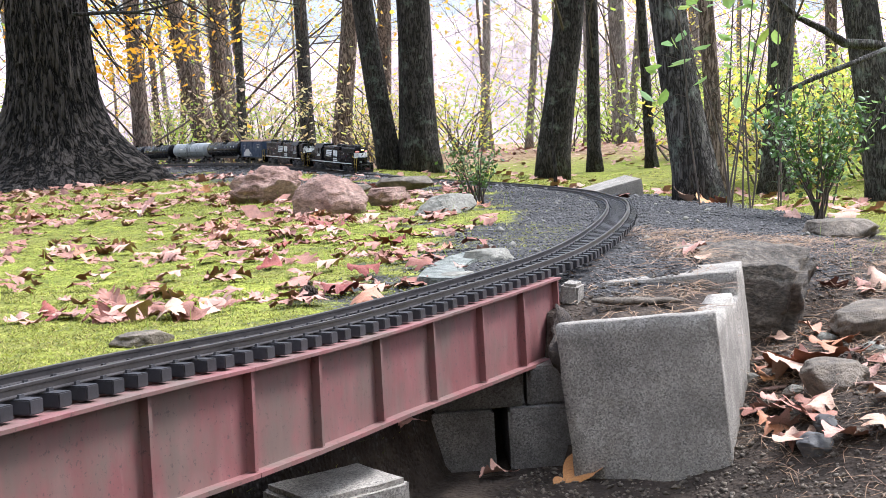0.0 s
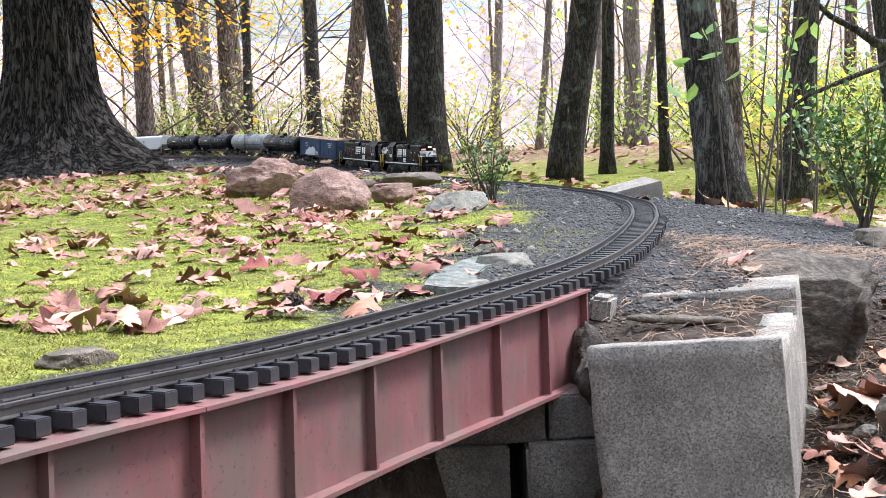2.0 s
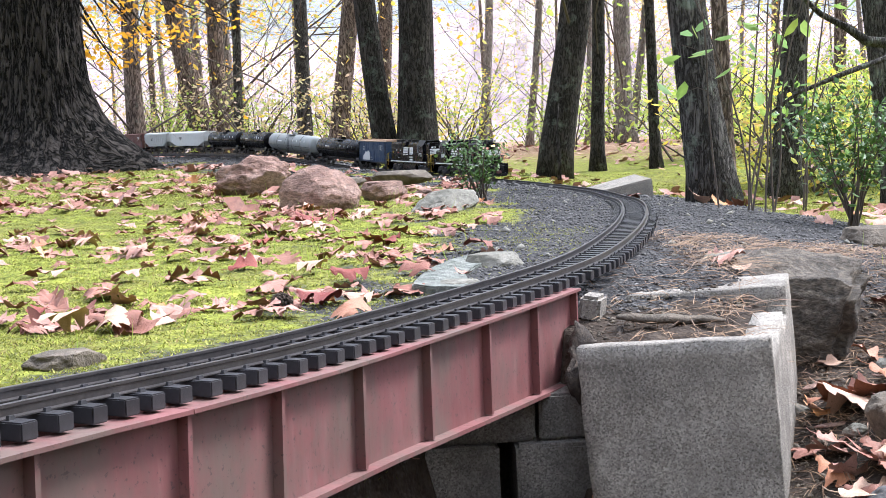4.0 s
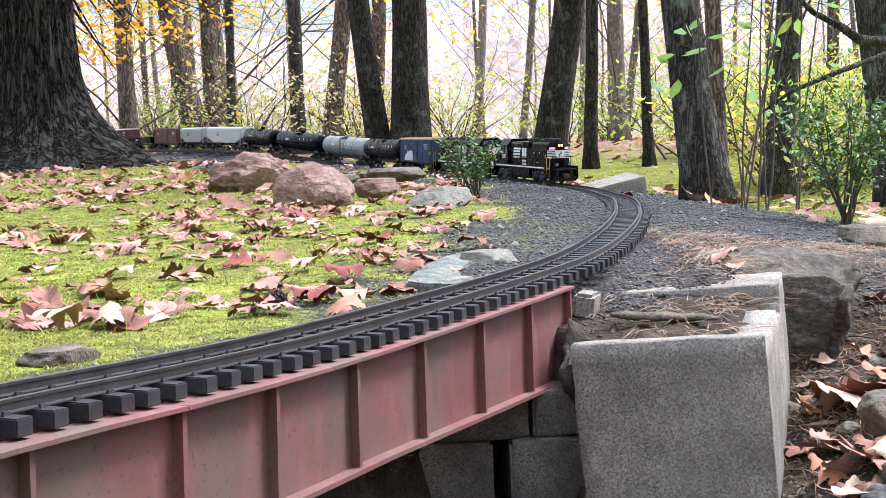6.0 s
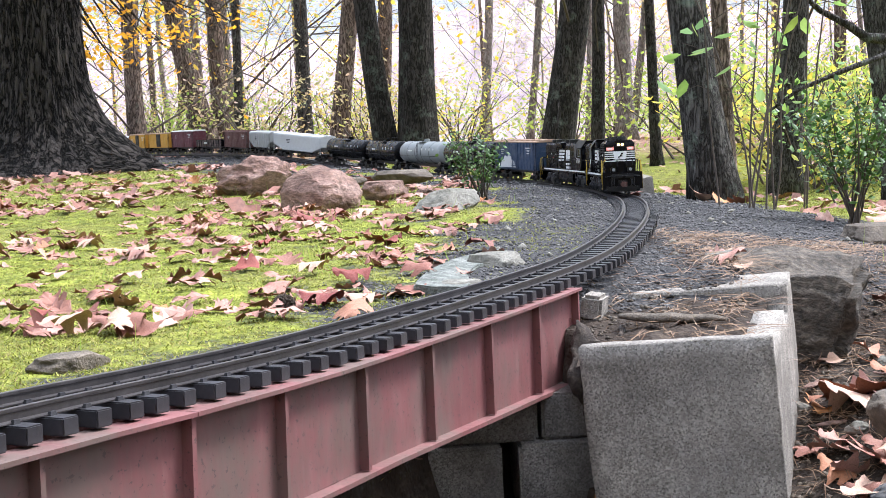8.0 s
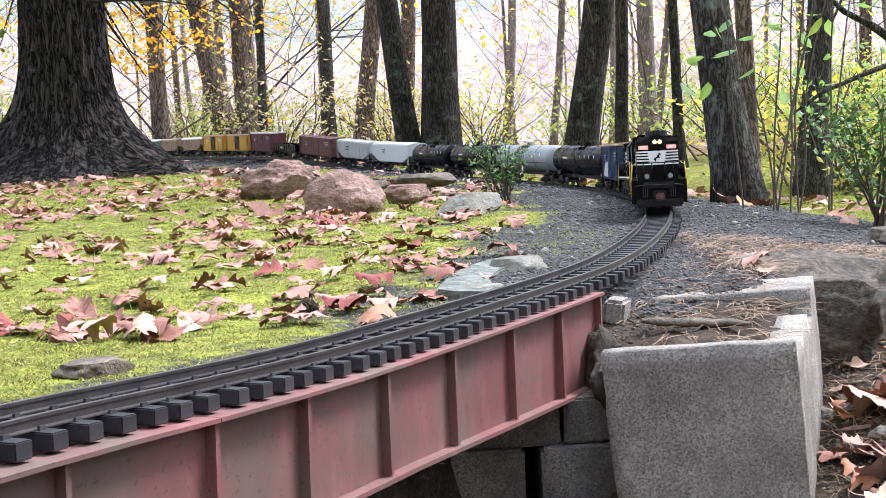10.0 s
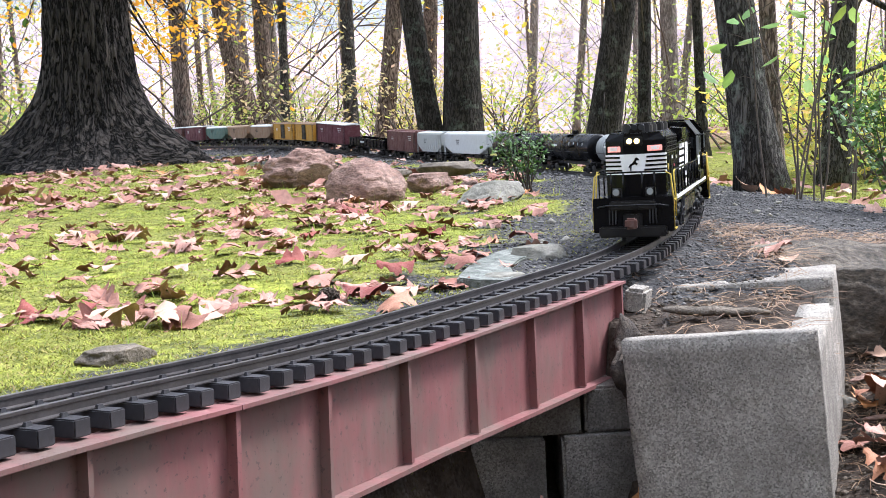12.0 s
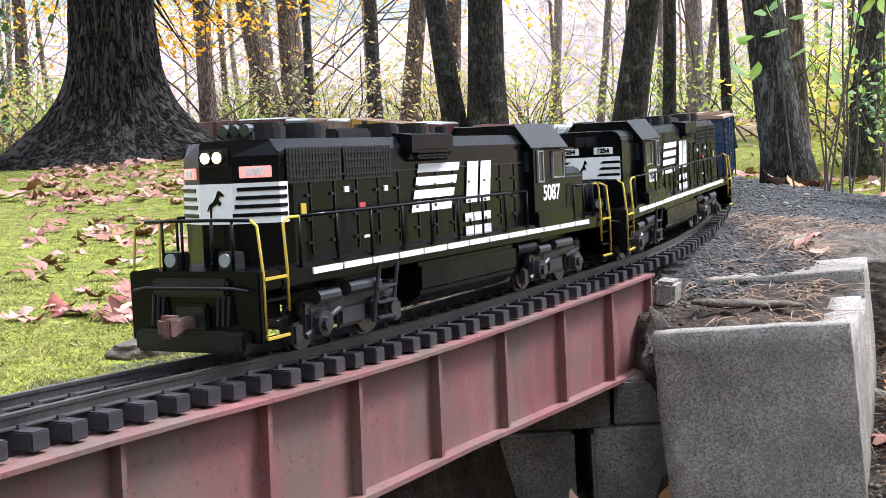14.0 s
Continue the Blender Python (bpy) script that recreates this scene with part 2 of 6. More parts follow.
def concrete(name, shade, stain):
    """Split-face block: light and dark aggregate, pits, damp stains."""
    m = Nodes(name, 0.95, 0, 0.2)
    base = m.ramp(m.spot(11, 5, 0.6), (0.32, tuple(c * stain for c in shade)), (0.62, shade))
    grain = m.cells(520)
    base = m.mix(0.5, base, m.ramp(grain.outputs["Color"], (0.15, 0.12), (0.85, 0.88)), "OVERLAY")
    pits = m.ramp(m.spot(460, 2, 0.5), (0.33, 0.0), (0.40, 1.0))
    base = m.mix(m.ramp(pits, (0.0, 0.75), (1.0, 0.0)), base, tuple(c * 0.22 for c in shade))
    base = m.mix(m.ramp(m.spot(7, 6, 0.7, (1, 1, 0.5)), (0.42, 0.0), (0.62, 0.6)), base, tuple(c * 0.42 for c in shade))
    m.set("Base Color", base)
    h = m.mix(0.5, pits, m.spot(420, 4, 0.7))
    m.bump(h, 1.0, 0.003)
    return m.mat


M["concrete"] = concrete("concrete_block", (0.40, 0.362, 0.315), 0.5)
M["concrete_dark"] = concrete("stained_concrete", (0.27, 0.25, 0.225), 0.5)


def girder_material():
    """Oxide-red paint with dusty bloom and rust runs."""
    m = Nodes("oxide_paint", 0.6)
    base = m.ramp(m.spot(7, 5), (0.3, (0.140, 0.048, 0.047)), (0.7, (0.225, 0.088, 0.085)))
    run = m.spot(75, 5, 0.65, (1, 1, 0.22))
    base = m.mix(m.ramp(run, (0.52, 0.0), (0.74, 0.36)), base, (0.36, 0.20, 0.18))
    dirt = m.spot(9, 7, 0.72, (1, 1, 0.6))
    base = m.mix(m.ramp(dirt, (0.42, 0.0), (0.60, 0.9)), base, (0.125, 0.088, 0.072))
    speck = m.spot(210, 4, 0.65)
    base = m.mix(m.ramp(speck, (0.60, 0.0), (0.66, 0.7)), base, (0.06, 0.04, 0.035))
    m.set("Base Color", base)
    m.set("Roughness", m.ramp(run, (0.3, 0.45), (0.7, 0.75)))
    m.bump(dirt, 0.2, 0.001)
    return m.mat


M["girder"] = girder_material()


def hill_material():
    """Distant woods, with the haze put into their pale colour and a faint glow."""
    m = Nodes("woods_painted_haze", 1.0, 0, 0)
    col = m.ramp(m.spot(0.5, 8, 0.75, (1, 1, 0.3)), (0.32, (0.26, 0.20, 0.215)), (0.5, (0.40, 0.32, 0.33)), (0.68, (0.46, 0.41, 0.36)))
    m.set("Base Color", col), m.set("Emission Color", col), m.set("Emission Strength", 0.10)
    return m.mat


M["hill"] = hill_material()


# ---- mesh helpers ----
def thing(name, label, category, group="", m=None):
    ob = tagged(new(name), label, category, group)
    if m is not None:
        ob.matrix_basis = m
    return ob


def mesh_of(name, bm, material, smooth=False):
    me = bpy.data.meshes.new(name)
    bmesh.ops.recalc_face_normals(bm, faces=bm.faces)
    bm.to_mesh(me)
    bm.free()
    for mat in material if isinstance(material, (list, tuple)) else (material,):
        me.materials.append(mat)
    if smooth:
        me.polygons.foreach_set("use_smooth", [True] * len(me.polygons))
    return me


def part(name, bm, material, parent, label="", smooth=False):
    ob = new(name, mesh_of(name, bm, material, smooth))
    ob.parent = parent
    return tagged(ob, label)


def single(name, bm, material, label, category, group="", kind="", smooth=False, m=None):
    ob = tagged(new(name, mesh_of(name, bm, material, smooth)), label, category, group, kind)
    if m is not None:
        ob.matrix_basis = m
    return ob


def share(name, me, parent, m):
    ob = new(name, me)
    ob.parent = parent
    ob.matrix_basis = m
    return ob


def raw(name, verts, faces, material, smooth=False):
    me = bpy.data.meshes.new(name)
    me.from_pydata(verts, [], faces)
    me.materials.append(material)
    if smooth:
        me.polygons.foreach_set("use_smooth", [True] * len(me.polygons))
    return me


def box(bm, c, s, bevel=0.0, rot=None, taper=1.0):
    """A box with centre c and size s, optionally bevelled, turned, or narrowed to its top."""
    r = bmesh.ops.create_cube(bm, size=1)
    vs = r["verts"]
    for v in vs:
        k = taper if v.co.z > 0 else 1
        v.co = Vector((v.co.x * s[0] * k, v.co.y * s[1] * k, v.co.z * s[2]))
    if bevel:
        es = list({e for v in vs for e in v.link_edges})
        vs = list({v for f in bmesh.ops.bevel(bm, geom=es, offset=bevel, segments=2, affect="EDGES")["faces"] for v in f.verts} | {v for v in vs if v.is_valid})
    bmesh.ops.transform(bm, matrix=Matrix.Translation(c) @ (rot.to_4x4() if rot else Matrix()), verts=vs)
    return vs


def rod(bm, a, b, r, n=8, r2=None):
    a, b = Vector(a), Vector(b)
    d = b - a
    res = bmesh.ops.create_cone(bm, cap_ends=True, segments=n, radius1=r, radius2=r if r2 is None else r2, depth=d.length)
    bmesh.ops.transform(bm, matrix=Matrix.Translation((a + b) / 2) @ d.to_track_quat("Z", "Y").to_matrix().to_4x4(), verts=res["verts"])
    return res["verts"]


def pipe(bm, pts, radii, n=8, cap=True, uneven=0.0, rng=None):
    """A tube through the points, with a radius at each."""
    pts = [Vector(p) for p in pts]
    rings = []
    side = None
    for i, p in enumerate(pts):
        d = (pts[min(i + 1, len(pts) - 1)] - pts[max(i - 1, 0)]).normalized()
        if side is None:
            side = d.orthogonal().normalized()
        side = (side - d * side.dot(d)).normalized()
        up = d.cross(side)
        ring = []
        for k in range(n):
            a = 2 * math.pi * k / n
            r = radii[i] * (1 + (uneven * noise.noise((math.cos(a) * 1.5, math.sin(a) * 1.5, i * 0.35 + p.x)) if uneven else 0))
            ring.append(bm.verts.new(p + (side * math.cos(a) + up * math.sin(a)) * r))
        rings.append(ring)
    for r0, r1 in zip(rings, rings[1:]):
        for k in range(n):
            bm.faces.new((r0[k], r0[(k + 1) % n], r1[(k + 1) % n], r1[k]))
    if cap:
        bm.faces.new(rings[0][::-1]), bm.faces.new(rings[-1])


def extrude_x(bm, outline, x0, x1):
    """A prism along x with the outline given as (y, z)."""
    a = [bm.verts.new((x0, y, z)) for y, z in outline]
    b = [bm.verts.new((x1, y, z)) for y, z in outline]
    n = len(outline)
    for k in range(n):
        bm.faces.new((a[k], a[(k + 1) % n], b[(k + 1) % n], b[k]))
    bm.faces.new(a[::-1]), bm.faces.new(b)


def smoothstep(a, b, x):
    t = np.clip((x - a) / (b - a), 0, 1)
    return t * t * (3 - 2 * t)


# ---- the line of the track, from the bridge to the far wood ----
CONTROL = [(-.80, -.35, .055), (-.55, .15, .048), (-.36, .53, .036), (-.258, .746, .026), (-.19, .877, .018), (-.111, 1.051, .008), (.09, 1.469, 0), (.179, 1.66, 0),
           (.251, 1.879, 0), (.346, 2.261, 0), (.419, 2.65, 0), (.484, 3.15, -.010), (.535, 3.75, -.030), (.54, 4.35, -.038), (.39, 5.0, -.031),
           (.145, 5.7, -.020), (-.07, 6.3, -.012), (-.42, 7.2, .012), (-.92, 8.0, .075), (-1.25, 8.65, .1), (-1.8, 9.5, .118), (-2.25, 10.15, .125),
           (-3.0, 11.6, .125), (-3.6, 13.5, .125), (-4.6, 17, .125), (-5.8, 21, .125), (-7.2, 26, .125)]


def spline(control, n=40):
    p = np.array(control, float)
    out = []
    for i in range(1, len(p) - 2):
        p0, p1, p2, p3 = p[i - 1:i + 3]
        a, b, c = (np.hypot(*(q - o)[:2]) ** 0.5 for o, q in ((p0, p1), (p1, p2), (p2, p3)))
        m1 = b * ((p1 - p0) / a - (p2 - p0) / (a + b) + (p2 - p1) / b)
        m2 = b * ((p2 - p1) / b - (p3 - p1) / (b + c) + (p3 - p2) / c)
        for k in range(n):
            t = k / n
            out.append((2 * t ** 3 - 3 * t * t + 1) * p1 + (t ** 3 - 2 * t * t + t) * m1 + (3 * t * t - 2 * t ** 3) * p2 + (t ** 3 - t * t) * m2)
    return np.array(out)


LINE = spline(CONTROL)
ARC = np.r_[0, np.cumsum(np.linalg.norm(np.diff(LINE, axis=0), axis=1))]


def on_line(s):
    return Vector([float(np.interp(s, ARC, LINE[:, k])) for k in range(3)])


def line_pose(s):
    """A pose on the track at the length s: x along the track towards the far end, z up."""
    a, b = on_line(s - 0.02), on_line(s + 0.02)
    x = (b - a).normalized()
    y = Vector((0, 0, 1)).cross(x).normalized()
    return Matrix.Translation(on_line(s)) @ Matrix((x, y, x.cross(y))).transposed().to_4x4()


BRIDGE_END = 1.548       # length on the track at which the girder ends


# ---- ground: one sheet, with the gully under the bridge ----
NEAR_LINE = LINE[::4]
NEAR_ARC = ARC[::4]


def to_track(x, y):
    """Signed distance from the track (right of it, seen from the bridge, is positive) and the length along it."""
    x, y = np.atleast_1d(x).astype(float), np.atleast_1d(y).astype(float)
    if len(x) == 1:
        a, b = NEAR_LINE[:-1, :2], NEAR_LINE[1:, :2]
        u = b - a
        t = np.clip(((x[0] - a[:, 0]) * u[:, 0] + (y[0] - a[:, 1]) * u[:, 1]) / (u * u).sum(1), 0, 1)
        ex, ey = x[0] - a[:, 0] - t * u[:, 0], y[0] - a[:, 1] - t * u[:, 1]
        i = int(np.argmin(ex * ex + ey * ey))
        far = math.hypot(ex[i], ey[i])
        return np.array([math.copysign(far, ex[i] * u[i, 1] - ey[i] * u[i, 0])]), np.array([NEAR_ARC[i] + t[i] * (NEAR_ARC[i + 1] - NEAR_ARC[i])])
    best = np.full(x.shape, 1e9)
    d, s = np.zeros(x.shape), np.zeros(x.shape)
    for i in range(len(NEAR_LINE) - 1):
        a, b = NEAR_LINE[i], NEAR_LINE[i + 1]
        ux, uy = b[0] - a[0], b[1] - a[1]
        ll = ux * ux + uy * uy
        t = np.clip(((x - a[0]) * ux + (y - a[1]) * uy) / ll, 0, 1)
        ex, ey = x - a[0] - t * ux, y - a[1] - t * uy
        q = ex * ex + ey * ey
        hit = q < best
        best = np.where(hit, q, best)
        d = np.where(hit, np.sign(ex * uy - ey * ux) * np.sqrt(q), d)
        s = np.where(hit, NEAR_ARC[i] + t * (NEAR_ARC[i + 1] - NEAR_ARC[i]), s)
    return d, s


def ground_z(x, y, parts=False):
    x, y = np.atleast_1d(x).astype(float), np.atleast_1d(y).astype(float)
    d, s = to_track(x, y)
    bed = np.interp(s, ARC, LINE[:, 2]) - 0.019
    # lawn and gravel inside the curve
    lawn = np.interp(y, [0.7, 1.0, 1.4, 2, 3.5, 6, 8, 10, 40], [0.0, -0.010, -0.024, -0.024, -0.004, 0.012, 0.04, 0.07, 0.05])
    inside = lawn + (bed - lawn) * np.exp(-np.abs(d) / 0.22)
    # the bank falls away outside it
    outside = bed - 0.004 - 0.115 * np.minimum(np.abs(d), 2.6) * (1 - 0.55 * smoothstep(7, 14, y))
    z = np.where(d < 0, inside, outside)
    # gully that the bridge spans
    lip = np.interp(x, [-.3, .1, .17, .26, .35, .42, .5, .6, .9], [1.36, 1.58, 1.46, 1.44, 1.46, 1.76, 1.96, 2.06, 2.4])
    soft = np.interp(x, [.2, .36, .42, .6, .8], [.07, .10, .18, .34, .8])
    cut = (1 - smoothstep(lip - soft, lip, y)) * smoothstep(-0.100, -0.050, d)
    deep = np.interp(x, [.28, .42, .5, .8], [-.258, -.205, -.172, -.135]) - 0.06 * smoothstep(1.3, 0.9, y)
    z = z + (deep - z) * cut
    z = np.where((x > .14) & (x < .42) & (y < 1.85), np.minimum(z, np.interp(y, [1.4, 1.5, 1.64, 1.85], [-.085, -.068, -.050, -.016])), z)
    z = z + (-0.45 - z) * smoothstep(0.62, 0.25, y) * smoothstep(-0.10, -0.02, d)
    hill = np.array([noise.noise((a * 0.9, b * 0.9, 0.3)) * 0.022 + noise.noise((a * 5, b * 5, 1.7)) * 0.006 for a, b in zip(x, y)])
    keep = smoothstep(0.05, 0.2, np.abs(d))
    rough = np.array([noise.noise((a * 22, b * 22, 4.0)) for a, b in zip(x, y)]) * np.where((y < 6) & (np.abs(x) < 4), 0.004, 0)
    lump = np.array([noise.noise((a * 13, b * 13, 6.0)) for a, b in zip(x, y)]) * 0.007 * smoothstep(-0.12, -0.4, d) * (y < 7)
    z = z + lump + hill * keep * np.where(y < 1.6, 0.4, 1) + rough * (0.35 + 0.65 * keep)
    far = np.hypot(x, y)
    z = z - 0.9 * smoothstep(16, 45, far)
    if parts:
        return z, d, s, cut
    return z


def gz(x, y):
    return float(ground_z(x, y)[0])


def steps(core0, core1, fine, outer0, outer1, grow):
    mid = list(np.arange(core0, core1, fine))
    up, st = [], fine
    v = core1
    while v < outer1:
        up.append(v)
        st *= grow
        v += st
    up.append(outer1)
    dn, st = [], fine
    v = core0
    while v > outer0:
        st *= grow
        v -= st
        dn.append(max(v, outer0))
    return np.array(sorted(set(dn)) + mid + up)


gx = steps(-1.5, 1.2, 0.022, -400, 400, 1.085)
gy = steps(0.6, 4.4, 0.022, -60, 700, 1.06)
GX, GY = np.meshgrid(gx, gy)
gzv, gd, gs, gcut = ground_z(GX.ravel(), GY.ravel(), True)
nx, ny = len(gx), len(gy)
gfaces = [(j * nx + i, j * nx + i + 1, (j + 1) * nx + i + 1, (j + 1) * nx + i) for j in range(ny - 1) for i in range(nx - 1)]
gme = raw("ground", list(zip(GX.ravel().tolist(), GY.ravel().tolist(), gzv.tolist())), gfaces, M["ground"], True)


def zones(x, y, d, s, cut):
    """How much moss, grit and leaf litter covers the ground at each place."""
    wide = np.array([noise.noise((a * 1.3, b * 1.3, 9.0)) for a, b in zip(x, y)])
    # inside the curve gravel reaches from the track to the rocks, then moss
    reach = np.interp(y, [0.9, 1.3, 1.6, 2.2, 3.0, 4.0, 6, 9], [0.0, 0.02, 0.06, 0.14, 0.26, 0.42, 0.7, 0.9])
    fine = np.array([noise.noise((a * 6, b * 6, 5.0)) for a, b in zip(x, y)])
    moss_in = 0.9 * smoothstep(reach - 0.12, reach + 0.38, -d + wide * 0.22 + fine * 0.16) - 0.22 * smoothstep(.1, .6, wide)
    grit_out = smoothstep(0.62, 0.40, d + wide * 0.1) * smoothstep(1.50, 1.64, y)
    moss_out = smoothstep(0.42, 0.62, d + wide * 0.15) * smoothstep(2.0, 2.4, y)
    patch = np.array([noise.noise((a * 3.4, b * 3.0, 7.0)) for a, b in zip(x, y)])
    moss_in = np.maximum(moss_in, .75 * smoothstep(.12, .36, patch + .3 * fine) * smoothstep(-.16, -.30, d) * smoothstep(2.0, 2.4, y))
    moss = np.where(d < 0, moss_in, moss_out) * (1 - cut)
    grit = np.where(d < 0, 1.0, grit_out) * (1 - cut)
    litter = smoothstep(0.8, 2.0, np.abs(d)) * smoothstep(6.5, 10.5, np.hypot(x, y))
    moss = moss * (1 - 0.75 * smoothstep(9, 14, np.hypot(x, y))) * np.where(d > 0, 1 - 0.15 * smoothstep(3.6, 6.5, y), 1)
    grit = grit * (1 - smoothstep(0.9, 1.6, np.abs(d)))
    return moss, grit, litter


for zone_name, val in zip(("moss", "grit", "litter"), zones(GX.ravel(), GY.ravel(), gd, gs, gcut)):
    layer = gme.attributes.new(zone_name, "FLOAT", "POINT")
    layer.data.foreach_set("value", val.astype(np.float32))
ground = tagged(new("ground", gme), "mossy lawn, grey gravel and dark soil bank", "ground", kind="structure")


# ---- track ----
def offset_line(s, d, z):
    return line_pose(s) @ Vector((0, -d, z))


def sweep(bm, s0, s1, step, outline):
    """Sweep an outline of (d, z) along the track."""
    prev = None
    first = None
    n = int(round((s1 - s0) / step))
    for i in range(n + 1):
        m = line_pose(s0 + (s1 - s0) * i / n)
        ring = [bm.verts.new(m @ Vector((0, -d, z))) for d, z in outline]
        if prev:
            for k in range(len(ring)):
                bm.faces.new((prev[k], prev[(k + 1) % len(ring)], ring[(k + 1) % len(ring)], ring[k]))
        else:
            first = ring
        prev = ring
    bm.faces.new(first[::-1]), bm.faces.new(prev)


RAIL = [(-.0042, -.0085), (-.0042, -.0078), (-.0010, -.0070), (-.0010, -.0026), (-.0018, -.0022), (-.0018, -.0003), (-.0012, 0),
        (.0012, 0), (.0018, -.0003), (.0018, -.0022), (.0010, -.0026), (.0010, -.0070), (.0042, -.0078), (.0042, -.0085)]
track = thing("railway_track", "narrow brown rails on black plastic sleepers", "model track")
for side in (-1, 1):
    bm = bmesh.new()
    sweep(bm, 0.1, 13.6, 0.05, [(d + side * 0.0242, z) for d, z in RAIL])
    part("rail", bm, M["rail"], track)


def tie_mesh():
    bm = bmesh.new()
    box(bm, (0, 0, -0.0142), (0.0135, 0.088, 0.0108), 0.0008)
    for side in (-1, 1):            # chairs that hold the rail
        for e in (-1, 1):
            box(bm, (0, side * 0.0242 + e * 0.0056, -0.0076), (0.0055, 0.0030, 0.0026), 0, None, 0.7)
    return mesh_of("sleeper", bm, M["tie"])


TIE = tie_mesh()
rng = random.Random(4)
tie_s = 0.12
tie_rest = bmesh.new()
count = 0
while tie_s < 13.0:
    m = line_pose(tie_s) @ pose(0, rng.uniform(-.0012, .0012), 0, 0, 0, rng.uniform(-1.2, 1.2))
    if tie_s < 6.8:
        share("sleeper", TIE, track, m)
    else:
        v0 = len(tie_rest.verts)
        tie_rest.from_mesh(TIE)
        tie_rest.verts.ensure_lookup_table()
        bmesh.ops.transform(tie_rest, matrix=m, verts=tie_rest.verts[v0:])
    tie_s += 0.0292
    if 0.5 < tie_s < 2.1 and count % 11 == 10:
        tie_s -= 0.006                  # section joint
    count += 1
tagged(part("sleepers", tie_rest, M["tie"], track), kind="stuff")

# ---- bridge: oxide-red plate girders in chords under the track ----
bridge = thing("girder_bridge", "dusty oxide-red steel plate girder bridge with riveted stiffeners", "bridge")
STIFF = [0.16, 0.32, 0.48, 0.64, 0.776, 0.887, 1.017, 1.147, 1.285, 1.419, BRIDGE_END]
OUT, BOTTOM, TOP = 0.043, -0.128, -0.0215


def girder_point(s, d, z):
    wide = 0.004 * max(0.0, min(1.0, (1.2 - s) / 0.4)) - 0.003
    if z < -0.1:
        z += 0.016 * max(0.0, min(1.0, (BRIDGE_END - s) / 0.5))
    return offset_line(s, d + (wide if d > 0 else -wide), z)


def chord_piece(s0, s1, d0, d1, z0, z1):
    bm = bmesh.new()
    vs = [bm.verts.new(girder_point(s, d, z)) for s in (s0, s1) for d, z in ((d0, z0), (d1, z0), (d1, z1), (d0, z1))]
    for f in ((0, 1, 2, 3), (7, 6, 5, 4), (0, 4, 5, 1), (1, 5, 6, 2), (2, 6, 7, 3), (3, 7, 4, 0)):
        bm.faces.new([vs[k] for k in f])
    return bm


for side in (1, -1):
    for s0, s1 in zip(STIFF, STIFF[1:]):
        part("web_plate", chord_piece(s0, s1, side * (OUT - .0025), side * OUT, BOTTOM, TOP - .003), M["girder"], bridge)
    for s in STIFF[1:]:
        part("stiffener", chord_piece(s - .0022, s + .0022, side * (OUT - .001), side * (OUT + .0085), BOTTOM + .001, TOP - .003), M["girder"], bridge)
    for z0, z1, name, w in ((TOP - .003, TOP, "top_flange", .0125), (BOTTOM - .004, BOTTOM, "bottom_flange", .013)):
        cuts = [STIFF[0], STIFF[4], BRIDGE_END + .004]
        for a, b in zip(cuts, cuts[1:]):
            bm = bmesh.new()
            n = 8
            rings = []
            for i in range(n + 1):
                s = a + (b - a) * i / n - (0.0 if i < n else .001)
                rings.append([bm.verts.new(girder_point(s, side * d, z)) for d, z in ((OUT - .012, z0), (OUT + w, z0), (OUT + w, z1), (OUT - .012, z1))])
            for r0, r1 in zip(rings, rings[1:]):
                for k in range(4):
                    bm.faces.new((r0[k], r0[(k + 1) % 4], r1[(k + 1) % 4], r1[k]))
            bm.faces.new(rings[0]), bm.faces.new(rings[-1][::-1])
            part(name, bm, M["girder"], bridge)
for s in STIFF[1::2]:
    bm = bmesh.new()
    rod(bm, girder_point(s, -OUT, -.07), girder_point(s, OUT, -.07), .004)
    part("cross_brace", bm, M["girder"], bridge)


# ---- concrete blocks of the abutment ----
def rough_edges(bm, amount, scale=40, seed=0.0):
    for v in bm.verts:
        n = noise.noise_vector(v.co * scale + Vector((seed, seed, seed)))
        v.co += n * amount


def solid_block(size, bevel=0.004, cuts=5, amount=0.0012, seed=0.0):
    bm = bmesh.new()
    box(bm, (0, 0, size[2] / 2), size)
    bmesh.ops.bevel(bm, geom=bm.edges[:], offset=bevel, segments=2, affect="EDGES")
    bmesh.ops.subdivide_edges(bm, edges=[e for e in bm.edges if e.calc_length() > 0.03], cuts=cuts, use_grid_fill=True)
    rough_edges(bm, amount, 45, seed)
    return bm


BLOCK = pose(.320, 1.495, -.290, 2.0, -3.6, -18)


